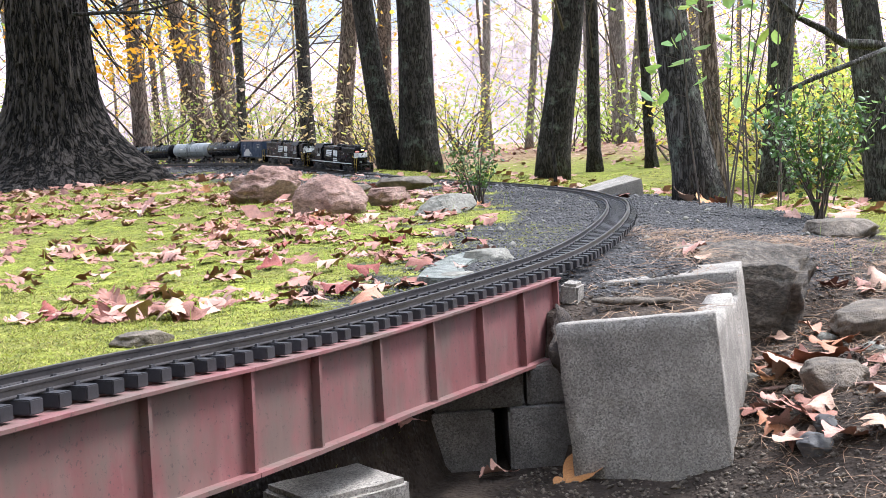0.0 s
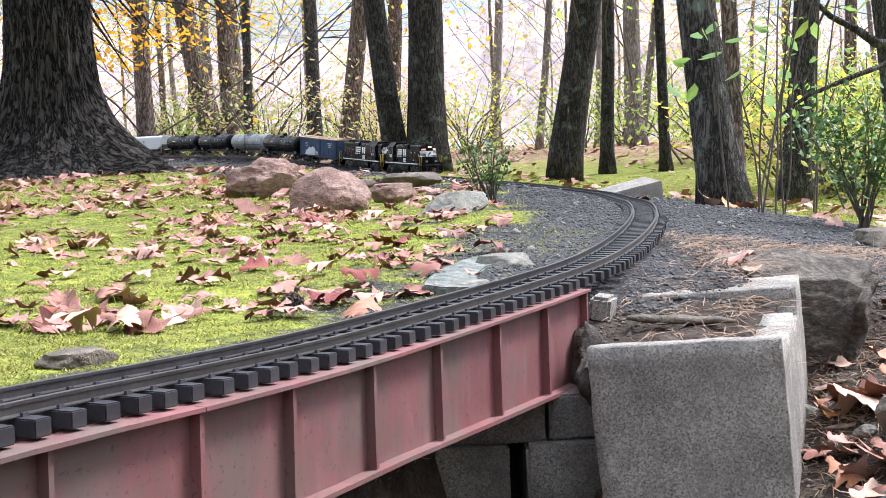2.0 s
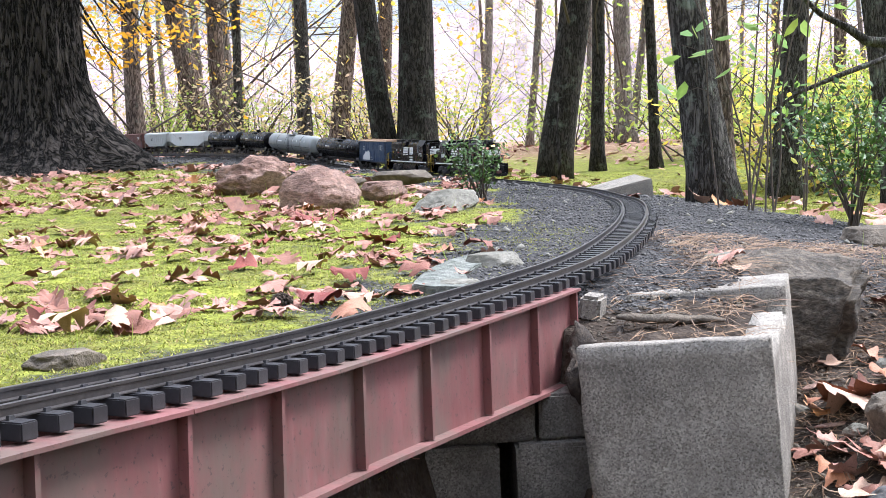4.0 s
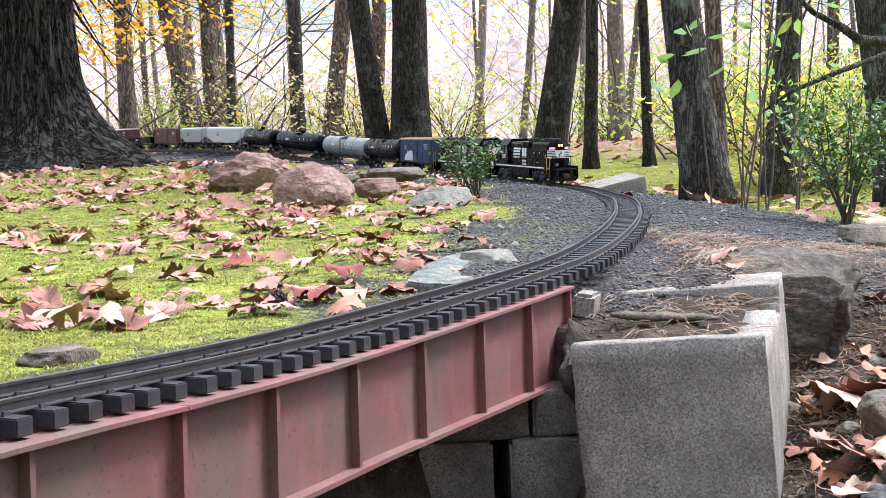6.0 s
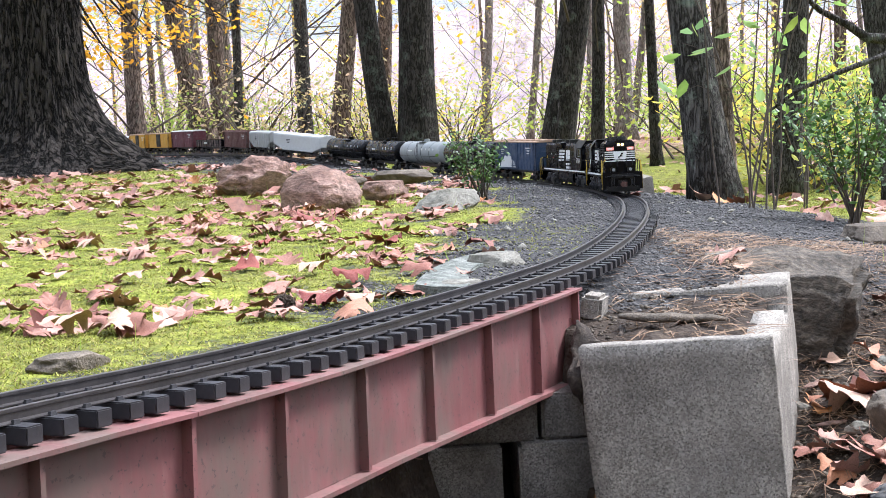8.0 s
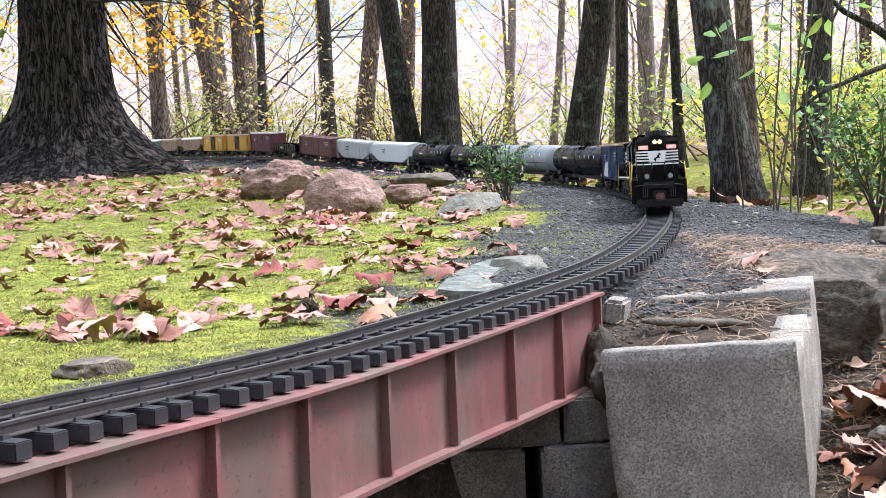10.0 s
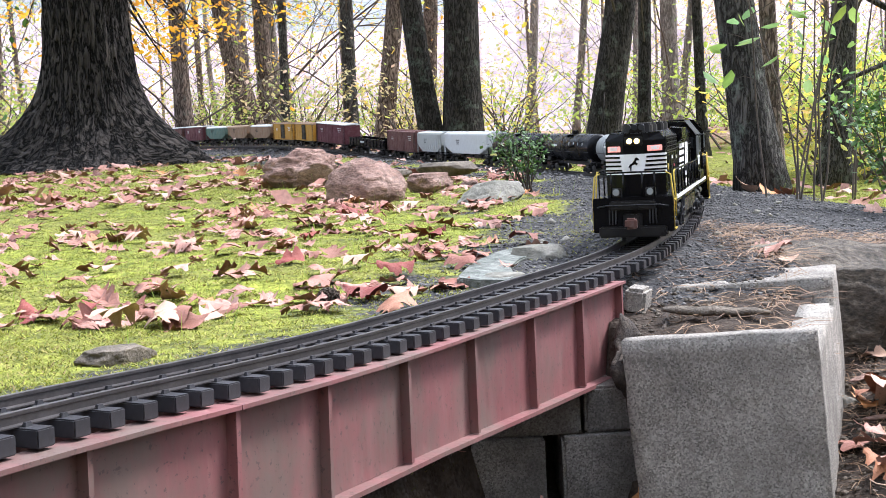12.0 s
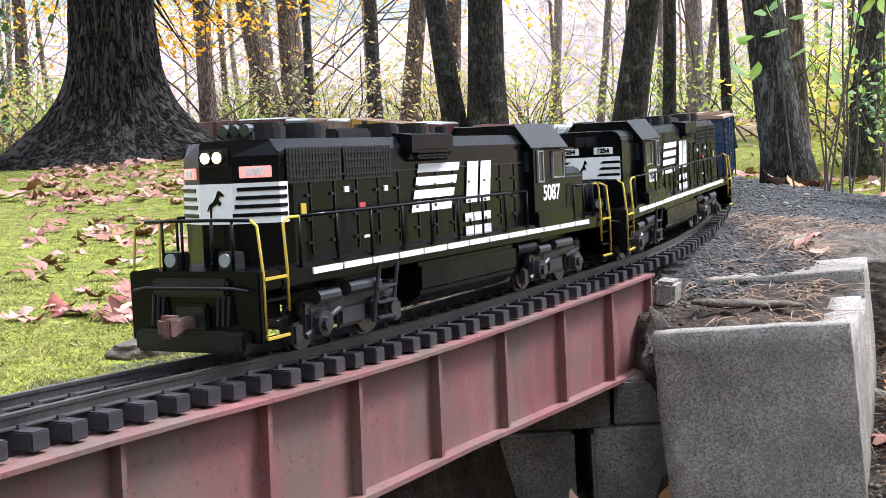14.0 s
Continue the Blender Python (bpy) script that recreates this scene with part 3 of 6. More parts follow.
def hollow_block():
    """Two-cell block standing on its bed: shells, end and thick far web; local x is its width, y its length."""
    root = thing("concrete_block", "weathered hollow concrete block filled with soil beside the bridge", "concrete block", "abutment blocks", BLOCK)
    w, l, h, t = 0.196, 0.43, 0.245, 0.030
    xs = [-w / 2, -w / 2 + t / 2, -w / 2 + t, -.034, 0, .034, w / 2 - t - .004, w / 2 - t / 2, w / 2]
    ys = [-l / 2 + l * k / 20 for k in range(21)]
    zs = [h * k / 11 for k in range(10)] + [h - .034, h - .016, h]
    nx, ny, nz = len(xs) - 1, len(ys) - 1, len(zs) - 1

    def filled(i, j, k):
        if not (0 <= i < nx and 0 <= j < ny and 0 <= k < nz):
            return False
        if j == 0 or j >= 15:
            return True                     # front shell and thick far web
        if i < 2:
            return k < nz - 3               # broken low side
        return i >= nx - 2 and k < nz - (2 if j > 10 else 1)

    bm = bmesh.new()
    grid = {}

    def corner(i, j, k):
        if (i, j, k) not in grid:
            grid[i, j, k] = bm.verts.new((xs[i], ys[j], zs[k]))
        return grid[i, j, k]

    for i, j, k in itertools.product(range(nx), range(ny), range(nz)):
        if not filled(i, j, k):
            continue
        for (a, b, c), face in (((-1, 0, 0), ((0, 0, 0), (0, 0, 1), (0, 1, 1), (0, 1, 0))), ((1, 0, 0), ((1, 0, 0), (1, 1, 0), (1, 1, 1), (1, 0, 1))),
                                ((0, -1, 0), ((0, 0, 0), (1, 0, 0), (1, 0, 1), (0, 0, 1))), ((0, 1, 0), ((0, 1, 0), (0, 1, 1), (1, 1, 1), (1, 1, 0))),
                                ((0, 0, -1), ((0, 0, 0), (0, 1, 0), (1, 1, 0), (1, 0, 0))), ((0, 0, 1), ((0, 0, 1), (1, 0, 1), (1, 1, 1), (0, 1, 1)))):
            if not filled(i + a, j + b, k + c):
                bm.faces.new([corner(i + p, j + q, k + r) for p, q, r in face])
    sharp = [e for e in bm.edges if len(e.link_faces) == 2 and e.calc_face_angle() > .8]
    bmesh.ops.bevel(bm, geom=sharp, offset=.0035, segments=2, affect="EDGES")
    rough_edges(bm, 0.0014, 50, .3)
    rough_edges(bm, 0.0010, 190, .7)
    part("shell", bm, M["concrete"], root, smooth=True)


hollow_block()
bm = bmesh.new()
bmesh.ops.create_grid(bm, x_segments=26, y_segments=44, size=0.5)
for v in bm.verts:
    v.co = Vector((v.co.x * 0.18 - 0.016, v.co.y * 0.37 - 0.02, 0.234 + 0.010 * noise.noise(v.co * 6) + 0.004 * noise.noise(v.co * 25) - 0.02 * abs(v.co.x)))
single("soil_fill", bm, M["ground"], "dark crumbly soil with needles filling the block", "soil", kind="stuff", m=BLOCK, smooth=True)

cap = thing("cap_block", "cracked flat concrete cap under the girder end", "concrete block", "abutment blocks", pose(.012, 1.485, -.178, 0, 0, 3))
for cx, w, seed, turn in ((-.030, .240, 2, 0), (.122, .058, 4, 1.2)):
    ob = part("broken_half", solid_block((w, 0.15, 0.052), .003, seed=seed), M["concrete_dark"], cap)
    ob.matrix_basis = pose(cx, 0, 0, 0, 0, turn)
single("concrete_block", solid_block((0.086, 0.19, 0.19), seed=5), M["concrete_dark"], "grey concrete block under the cap", "concrete block", "abutment blocks", m=pose(.016, 1.495, -.369, 0, 0, 3))
single("concrete_block", solid_block((0.090, 0.19, 0.19), seed=8), M["concrete_dark"], "grey concrete block under the cap", "concrete block", "abutment blocks", m=pose(.124, 1.495, -.369, 0, 0, 2))
single("concrete_chunk", solid_block((0.026, 0.04, 0.032), seed=11), M["concrete"], "small pale concrete chunk at the girder end", "concrete piece", m=pose(.190, 1.555, -.066, 0, 6, -20))
single("pier_block", solid_block((0.12, 0.10, 0.16), .006, seed=14), M["concrete"], "pale concrete block under the bridge", "concrete block", "abutment blocks", m=pose(-.115, 1.02, -.318, 0, 0, 35))


# ---- rocks ----
def rock_mesh(size, seed, flat=0.0, rough=0.22, sub=5):
    bm = bmesh.new()
    bmesh.ops.create_icosphere(bm, subdivisions=sub, radius=1)
    for v in bm.verts:
        p = v.co.copy()
        k = 1 + rough * noise.noise(p * 1.1 + Vector((seed, 0, 0))) + rough * 0.45 * noise.noise(p * 2.7 + Vector((0, seed, 0))) + rough * 0.22 * noise.noise(p * 6 + Vector((seed, 0, seed))) + rough * 0.16 * abs(noise.noise(p * 9 + Vector((seed, 0, seed)))) + rough * 0.12 * noise.noise(p * 19 + Vector((seed, 0, seed))) - rough * 0.35 * max(0, noise.noise(Vector((p.x * 1.2, p.y * 1.2, p.z * 5)) + Vector((seed, 0, 3))) - 0.15)
        p *= k
        for q in range(6):              # broken faces
            n = Vector((math.sin(seed * 3 + q * 2.1), math.cos(seed * 2 + q * 1.7), 0.9 * math.sin(seed + q * 1.3))).normalized()
            over = p.dot(n) - 0.74
            if over > 0:
                p -= n * over * 0.85
        if flat and p.z > flat:
            p.z = flat + (p.z - flat) * 0.15
        v.co = Vector((p.x * size[0] / 2, p.y * size[1] / 2, p.z * size[2] / 2))
    return bm


def rock(name, label, mat, x, y, size, seed, rz=0.0, flat=0.0, sink=0.35, rough=0.22, rx=0.0, ry=0.0, z=None):
    base = gz(x, y) if z is None else z
    return single(name, rock_mesh(size, seed, flat, rough), M[mat], label, "rock", "garden rocks", smooth=True,
                  m=pose(x, y, base + size[2] * (0.5 - sink), rx, ry, rz))


rock("boulder", "rounded pinkish boulder among fallen leaves", "rock_pink", -.285, 3.30, (.205, .19, .165), 1.0, 10, sink=.27, rough=.24)
rock("boulder", "low pinkish boulder with a ridged top", "rock_pink", -.565, 4.22, (.265, .20, .165), 3.3, -14, sink=.30, rough=.34)
rock("rock", "grey-pink angular rock beside the track", "rock_pink", -.135, 3.62, (.14, .13, .085), 5.1, 20, 0.6, .2)
rock("rock", "flat rock lying on the boulders", "rock_brown", -.235, 3.80, (.085, .08, .035), 7.7, 5, 0.5, -.9)
rock("rock", "dark flat rock with broken edge", "rock_brown", -.085, 3.98, (.19, .12, .055), 8.2, -12, 0.5, -.55)
rock("rock", "small brown rock by the track", "rock_pink", -.02, 3.85, (.06, .05, .03), 9.1, 30, 0.5, .2)
rock("rock", "mossy slanting rock half buried in gravel", "rock_grey", .025, 3.00, (.19, .13, .085), 11.4, 35, 0.0, .45, .2, 0, -14)
rock("stone", "small buff stone beside the rail", "rock_grey", .085, 1.80, (.085, .06, .045), 12.9, 20, 0.6, .4)
rock("stone", "flat pale stone beside the rail", "rock_grey", .02, 1.56, (.09, .05, .03), 13.9, 50, 0.5, .4)
rock("stone", "small mossy stone at the lawn edge", "rock_brown", -.31, 1.06, (.07, .045, .03), 14.9, 40, 0.5, .3)


def angular_rock(size, seed):
    bm = bmesh.new()
    box(bm, (0, 0, 0), size, .018)
    bmesh.ops.subdivide_edges(bm, edges=[e for e in bm.edges if e.calc_length() > .03], cuts=16, use_grid_fill=True)
    at = Vector((seed, seed * .7, 0))
    for v in bm.verts:
        p = v.co.copy()
        v.co.x += .25 * p.z + .10 * p.y
        v.co += noise.noise_vector(p * 9 + at) * .022 + noise.noise_vector(p * 28 + at) * .007 + noise.noise_vector(p * 80 + at) * .003
        v.co -= p.normalized() * .014 * max(0, .25 - abs(noise.noise(Vector((p.x * 5, p.y * 5, p.z * 26)) + at)))
    return bm


single("boulder", angular_rock((.22, .22, .17), 16.2), M["rock_dark"], "large angular brown boulder with a mossy side", "rock", "garden rocks", smooth=True, m=pose(.482, 1.825, -.125, 4, 5, -16))
rock("stone", "pale buff stone resting behind the boulder", "rock_grey", .478, 1.93, (.15, .11, .05), 17.5, 0, 0.6, .5, z=-.045)
rock("soil_mound", "dark crumbly soil heaped against the girder end", "soil", .200, 1.50, (.085, .20, .20), 21.5, -14, 0, .5, .55, z=-.155)
rock("stone", "pale stone in the litter", "rock_brown", .50, 1.36, (.09, .08, .07), 18.5, 0, 0.6, .35)
rock("stone", "grey rock on the mossy bank", "rock_brown", .86, 2.45, (.16, .12, .08), 19.5, 0, 0.6, .4)
bm = solid_block((0.052, 0.47, 0.026), .002, 9, .0022, 3.0)
for v in bm.verts:
    v.co.x *= 1 - 1.1 * v.co.y
    v.co.x += .5 * v.co.y ** 2 + (.012 * noise.noise(Vector((v.co.y * 9, 3, 0))) if v.co.x > 0 else 0)
    v.co.z += .0015 * noise.noise(v.co * 30)
single("stone_slab", bm, M["slab"], "long green-grey stone slab lying in the gravel", "stone slab", m=pose(.030, 1.745, gz(.03, 1.745) - .022, -.5, 5, -13))
bm = bmesh.new()
extrude_x(bm, [(-.09, -.04), (.09, -.04), (.09, .050), (-.09, .040)], -.11, .11)
bmesh.ops.bevel(bm, geom=bm.edges[:], offset=.004, segments=2, affect="EDGES")
for v in bm.verts:
    v.co.z *= 1 + 0.25 * v.co.x / 0.1
single("paving_slab", bm, M["concrete"], "tilted grey concrete slab by the track", "concrete slab", m=pose(.72, 4.95, gz(.72, 4.95) + .0, 0, -5, 12))


# ---- trees ----
def leaf_quads(verts, faces, centre, size, rng, droop=0.4):
    """One leaf: two triangles folded along the midrib."""
    a = rng.uniform(0, 2 * math.pi)
    tilt = rng.uniform(-1, 1) * 0.9
    f = Vector((math.cos(a), math.sin(a), tilt - droop)).normalized()
    s = f.cross(Vector((rng.uniform(-.6, .6), rng.uniform(-.6, .6), 1))).normalized()
    n = s.cross(f)
    k = len(verts)
    c = Vector(centre)
    for u, w in ((-.5, 0), (-.22, .25), (.15, .27), (.55, 0), (.15, -.27), (-.22, -.25)):
        verts.append(tuple(c + f * size * u + s * size * w - n * size * .2 * abs(w)))
    faces.append((k, k + 1, k + 2, k + 3)), faces.append((k, k + 3, k + 4, k + 5))


def grow(rng, p, d, length, r, depth, segs, twigs, bend=0.25, up=0.15):
    """A limb as (points, radii), with its side limbs added to segs."""
    pts, rad = [Vector(p)], [r]
    n = 6
    d = Vector(d).normalized()
    for i in range(n):
        d = (d + Vector((rng.gauss(0, bend), rng.gauss(0, bend), rng.gauss(0, bend * .6) + up * .3)) * 0.5).normalized()
        pts.append(pts[-1] + d * length / n)
        rad.append(r * (1 - 0.82 * (i + 1) / n))
        if depth > 0 and i >= 1:
            for _ in range(1 if rng.random() < .75 else 2):
                side = d.orthogonal().normalized()
                side = Matrix.Rotation(rng.uniform(0, 2 * math.pi), 3, d) @ side
                grow(rng, pts[-1], d * .55 + side * .85, length * rng.uniform(.35, .62), rad[-1] * .62, depth - 1, segs, twigs, bend * 1.1, up)
    segs.append((pts, rad, depth))
    if depth == 0:
        twigs.extend(pts[2:])


def make_tree(name, label, x, y, height, r, lean=(0, 0), curve=(0, 0), bark_mat="bark_grey", leaf_mat="leaf_yellow", leaves=500, leaf_size=.09,
              first=.35, limbs=7, seed=0, flare=1.5, depth=2, sides=14, limb_len=.35, sink=.05, base=None, spread=.5, rough=.08, last=.62):
    rng = random.Random(seed)
    root = thing(name, label, "tree")
    z0 = gz(x, y) if base is None else base
    root.matrix_basis = pose(x, y, z0)
    pts, rad = [], []
    n = 16
    for i in range(n + 1):
        t = i / n
        h = -sink + (height + sink) * t ** 1.3
        u = max(0, h) / height
        px = lean[0] * u * height + curve[0] * math.sin(u * math.pi * 1.4) * height * .1 + noise.noise((seed, u * 4, 0)) * r * .35 * (1 if i else 0)
        py = lean[1] * u * height + curve[1] * math.sin(u * math.pi * 1.4) * height * .1
        pts.append((px, py, h))
        rad.append(r * (1 - .78 * u) * (1 + (flare - 1) * math.exp(-max(0, h) / (r * 1.5))))
    bm = bmesh.new()
    pipe(bm, pts, rad, sides, True, rough * 2.2)
    part("trunk", bm, M[bark_mat], root, smooth=True)
    segs, twigs = [], []
    for k in range(limbs):
        t = first + (last - first) * (k + rng.random() * .6) / limbs
        i = min(n - 1, int(t * n))
        a = rng.uniform(0, 2 * math.pi)
        grow(rng, pts[i], (math.cos(a), math.sin(a), spread + rng.uniform(0, .5)), height * limb_len * (1.15 - .6 * t), max(.004, rad[i] * .11), depth, segs, twigs)
    if segs:
        bm = bmesh.new()
        for p, q, dep in segs:
            pipe(bm, p, q, 6 if dep > 0 else 4, False)
        part("branchwork", bm, M["twig"] if bark_mat != "bark_oak" else M[bark_mat], root, smooth=True)
    if leaves and twigs:
        verts, faces = [], []
        for _ in range(leaves):
            c = rng.choice(twigs)
            leaf_quads(verts, faces, c + Vector((rng.gauss(0, .12), rng.gauss(0, .12), rng.gauss(0, .10))) * (height / 6), leaf_size * rng.uniform(.6, 1.3), rng)
        crown = new("crown", raw("crown", verts, faces, M[leaf_mat]))
        crown.parent = root
    return root


# the large oak with spreading root flare
def oak():
    root = thing("oak_tree", "massive dark oak with deeply furrowed bark and spreading roots", "tree")
    x, y = -2.30, 7.75
    root.matrix_basis = pose(x, y, gz(x, y))
    bm = bmesh.new()
    n, rings = 240, []
    lobes = [(-2.9, .62), (-.35, .66), (-1.25, .30), (.5, .4), (1.4, .35), (2.4, .4), (-2.1, .22)]
    hs = [-.12, -.05] + [.028 * i for i in range(46)] + [1.4, 1.7, 2.2, 3.0, 4.0, 5.5, 7.5]
    for h in hs:
        ring = []
        r0 = .258 - .012 * max(0, h)
        for k in range(n):
            a = 2 * math.pi * k / n
            low = math.exp(-max(0, h) / .185)
            fl = .30 * math.tanh(1.4 * low)
            for la, amp in lobes:
                da = (a - la + math.pi) % (2 * math.pi) - math.pi
                fl += amp * math.exp(-(da / .42) ** 2) * (math.tanh(1.9 * low) if amp > .5 else math.exp(-max(0, h) / .10))
            r = r0 + fl * .62
            r += .012 * noise.noise((math.cos(a) * 7, math.sin(a) * 7, h * 1.6)) + .008 * noise.noise((math.cos(a) * 17, math.sin(a) * 17, h * 3))
            r += .02 * noise.noise((math.cos(a) * 2, math.sin(a) * 2, h * 1.2))
            r -= .055 * max(0, .32 - abs(noise.noise((math.cos(a) * 9.5, math.sin(a) * 9.5, h * 2.1 + 3)))) + .012 * max(0, .3 - abs(noise.noise((math.cos(a) * 21, math.sin(a) * 21, h * 5))))
            ring.append(bm.verts.new((r * math.cos(a) + .01 * h, r * math.sin(a), h)))
        rings.append(ring)
    for r0, r1 in zip(rings, rings[1:]):
        for k in range(n):
            bm.faces.new((r0[k], r0[(k + 1) % n], r1[(k + 1) % n], r1[k]))
    bm.faces.new(rings[-1])
    run_of = [c for h in hs for k in range(n) for c in (.28 * math.cos(2 * math.pi * k / n), .28 * math.sin(2 * math.pi * k / n), h - .55 * math.exp(-max(0, h) / .185))]
    trunk = part("trunk", bm, M["bark_oak"], root, smooth=True)
    layer = trunk.data.attributes.new("bark_run", "FLOAT_VECTOR", "POINT")
    layer.data.foreach_set("vector", run_of)
    rng = random.Random(77)
    segs, twigs = [], []
    for k in range(9):
        a = k * 2.4
        grow(rng, (0, 0, 2.6 + .5 * k), (math.cos(a), math.sin(a), .3), 3.2, .09, 2, segs, twigs)
    for a, h in ((-.5, 1.05), (.15, 1.3), (-2.6, 1.2), (-.9, 1.4)):     # low limbs that hang over the lawn
        grow(rng, (.1 * math.cos(a), .1 * math.sin(a), h), (math.cos(a), math.sin(a), -.05), 1.5, .014, 2, segs, [], .3, .02)
    sprays = [(0.2, 0.45, 0.93), (0.29, 0.55, 0.75), (0.39, 0.45, 0.6), (0.5, 0.85, 0.8), (0.18, 0.65, 0.66), (0.4, 0.85, 0.95), (0.53, 1.25, 0.8), (0.42, 0.25, 0.83), (-0.79, 1.25, 0.98), (0.61, 1.25, 0.99), (1.01, 1.75, 0.93)]
    for x, y, z in sprays:                       # golden sprays on thin twigs
        mid = Vector((x * .55, y * .55, z + .35))
        segs.append(([Vector((.12, 0, z + .5)), mid, Vector((x * .85, y * .85, z + .12)), Vector((x, y, z))], [.012, .009, .005, .002], 0))
    bm = bmesh.new()
    for p, q, dep in segs:
        pipe(bm, p, q, 6 if dep else 4, False)
    part("branchwork", bm, M["bark_dark"], root, smooth=True)
    verts, faces = [], []
    for _ in range(3000):
        c = rng.choice(twigs)
        leaf_quads(verts, faces, c + Vector((rng.gauss(0, .12), rng.gauss(0, .12), rng.gauss(0, .10))), rng.uniform(.03, .06), rng)
    for x, y, z in sprays:
        for _ in range(46):
            leaf_quads(verts, faces, Vector((x + rng.gauss(0, .17), y + rng.gauss(0, .17), z + .10 + rng.gauss(0, .05))), rng.uniform(.03, .062), rng)
    crown = new("crown", raw("crown", verts, faces, M["leaf_orange"]))
    crown.parent = root


oak()
T = make_tree
T("tree", "dark straight trunk of a twin tree", -.075, 9.0, 9, .128, (.0, 0), (0, 0), "bark_dark", "leaf_yellow", 400, .08, .34, 6, 11, 1.35)
T("tree", "dark leaning trunk of a twin tree", -.285, 9.05, 8.5, .082, (-.02, .02), (-.20, 0), "bark_dark", "leaf_yellow", 300, .08, .34, 5, 12, 1.3)
T("tree", "thick brown trunk that curves as it rises", .86, 9.0, 9, .112, (.045, 0), (.25, 0), "bark_dark", "leaf_lime", 200, .08, .22, 6, 13, 1.2)
T("tree", "slim dark trunk behind the curve of the track", 1.30, 10.0, 8, .052, (-.01, 0), (.1, 0), "bark_dark", "leaf_lime", 180, .08, .2, 6, 14)
T("tree", "slim crooked tree with side branches", 1.76, 10.0, 6, .042, (.0, 0), (-.05, 0), "bark_dark", "leaf_lime", 180, .08, .10, 8, 15, 1.6)
T("tree", "grey furrowed trunk with flared base beside the track", .93, 4.2, 6, .066, (-.066, .04), (-.05, 0), "bark_grey", "leaf_lime", 160, .05, .38, 5, 16, 1.55, sides=24)
T("tree", "grey trunk with a fork on the bank", 2.20, 8.0, 8, .085, (.04, 0), (.1, 0), "bark_grey", "leaf_lime", 200, .06, .2, 7, 17, 1.5)
T("tree", "leaning trunk of a forked pair", 2.42, 6.5, 7, .10, (-.13, 0), (0, 0), "bark_grey", "leaf_lime", 300, .07, .3, 5, 18, 1.4)
T("tree", "leaning trunk of a forked pair", 2.52, 6.55, 7, .10, (.10, 0), (0, 0), "bark_grey", "leaf_lime", 300, .07, .3, 5, 19, 1.4)
T("tree", "pale slender trunk behind the furrowed tree", 1.62, 7.0, 7, .048, (-.03, 0), (0, 0), "bark_brown", "leaf_lime", 200, .07, .35, 5, 20)
T("tree", "brown trunk in the wood", -3.14, 14.0, 9, .10, (-.01, 0), (0, 0), "bark_brown", "leaf_orange", 900, .07, .07, 9, 21, last=.4)
T("tree", "brown leaning trunk in the wood", -2.72, 16.0, 11, .15, (-.10, 0), (-.2, 0), "bark_brown", "leaf_orange", 900, .07, .08, 9, 22, last=.4)
T("tree", "upright grey trunk in the wood", -2.62, 16.4, 11, .11, (.0, 0), (0, 0), "bark_brown", "leaf_orange", 180, .07, .25, 7, 23)
T("tree", "slim trunk in the wood", -2.2, 15.0, 9, .055, (.03, 0), (0, 0), "bark_grey", "leaf_yellow", 200, .07, .2, 6, 24)
T("tree", "mossy trunk in the wood", -1.33, 14.0, 9, .08, (-.03, 0), (.1, 0), "bark_grey", "leaf_yellow", 260, .07, .2, 8, 25)
T("tree", "reddish-brown leaning trunk in the wood", -.92, 13.0, 10, .095, (.085, 0), (.1, 0), "bark_brown", "leaf_yellow", 180, .07, .25, 6, 26)
T("tree", "straight grey trunk in the wood", 2.45, 16.0, 10, .11, (.0, 0), (0, 0), "bark_hazed", "leaf_yellow", 350, .07, .15, 9, 27)

def overhang():
    root = thing("tree_branch", "bare crooked branches reaching over the bank", "branch")
    for pts, r in OVERHANG:
        bm = bmesh.new()
        pipe(bm, pts, [r * (1 - .7 * i / (len(pts) - 1)) for i in range(len(pts))], 8, True, .2)
        part("limb", bm, M["bark_grey"], root, smooth=True)


OVERHANG = [([(2.2, 5.6, 0.43), (1.99, 5.5, 0.47), (1.84, 5.4, 0.48), (1.76, 5.4, 0.54), (1.65, 5.4, 0.6), (1.52, 5.3, 0.69)], 0.028),
            ([(2.04, 5.2, 0.46), (1.74, 4.8, 0.39), (1.48, 4.6, 0.32), (1.32, 4.6, 0.26), (1.2, 4.6, 0.18)], 0.014)]
overhang()

# the wood behind: a few kinds, repeated
kinds = []
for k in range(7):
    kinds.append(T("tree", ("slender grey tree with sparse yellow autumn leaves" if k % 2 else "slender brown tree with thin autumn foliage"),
                   0, 0, 10, .055 + .018 * (k % 4), (.04 * math.sin(k * 2.2), 0), (.3 * math.cos(k * 1.7), .1), ("bark_hazed", "bark_brown")[k % 2],
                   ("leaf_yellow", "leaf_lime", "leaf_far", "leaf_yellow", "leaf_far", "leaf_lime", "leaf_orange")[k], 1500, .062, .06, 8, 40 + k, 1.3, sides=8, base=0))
rng = random.Random(5)
spots = []
for k in range(84):
    far = 15 + 42 * (k / 84) ** 1.1
    a = radians(rng.uniform(-30, 30))
    x, y = far * math.sin(a), far * math.cos(a)
    if any(math.hypot(x - p, y - q) < 1.0 for p, q in spots):
        continue
    spots.append((x, y))
    made = len(spots) - 1
    src = kinds[made % 7]
    m = pose(x, y, gz(x, y), 0, 0, rng.uniform(0, 360))
    if made < 7:
        tagged(src, group="trees of the wood").matrix_basis = m
    else:
        tagged(copy_thing(src, m), group="trees of the wood")


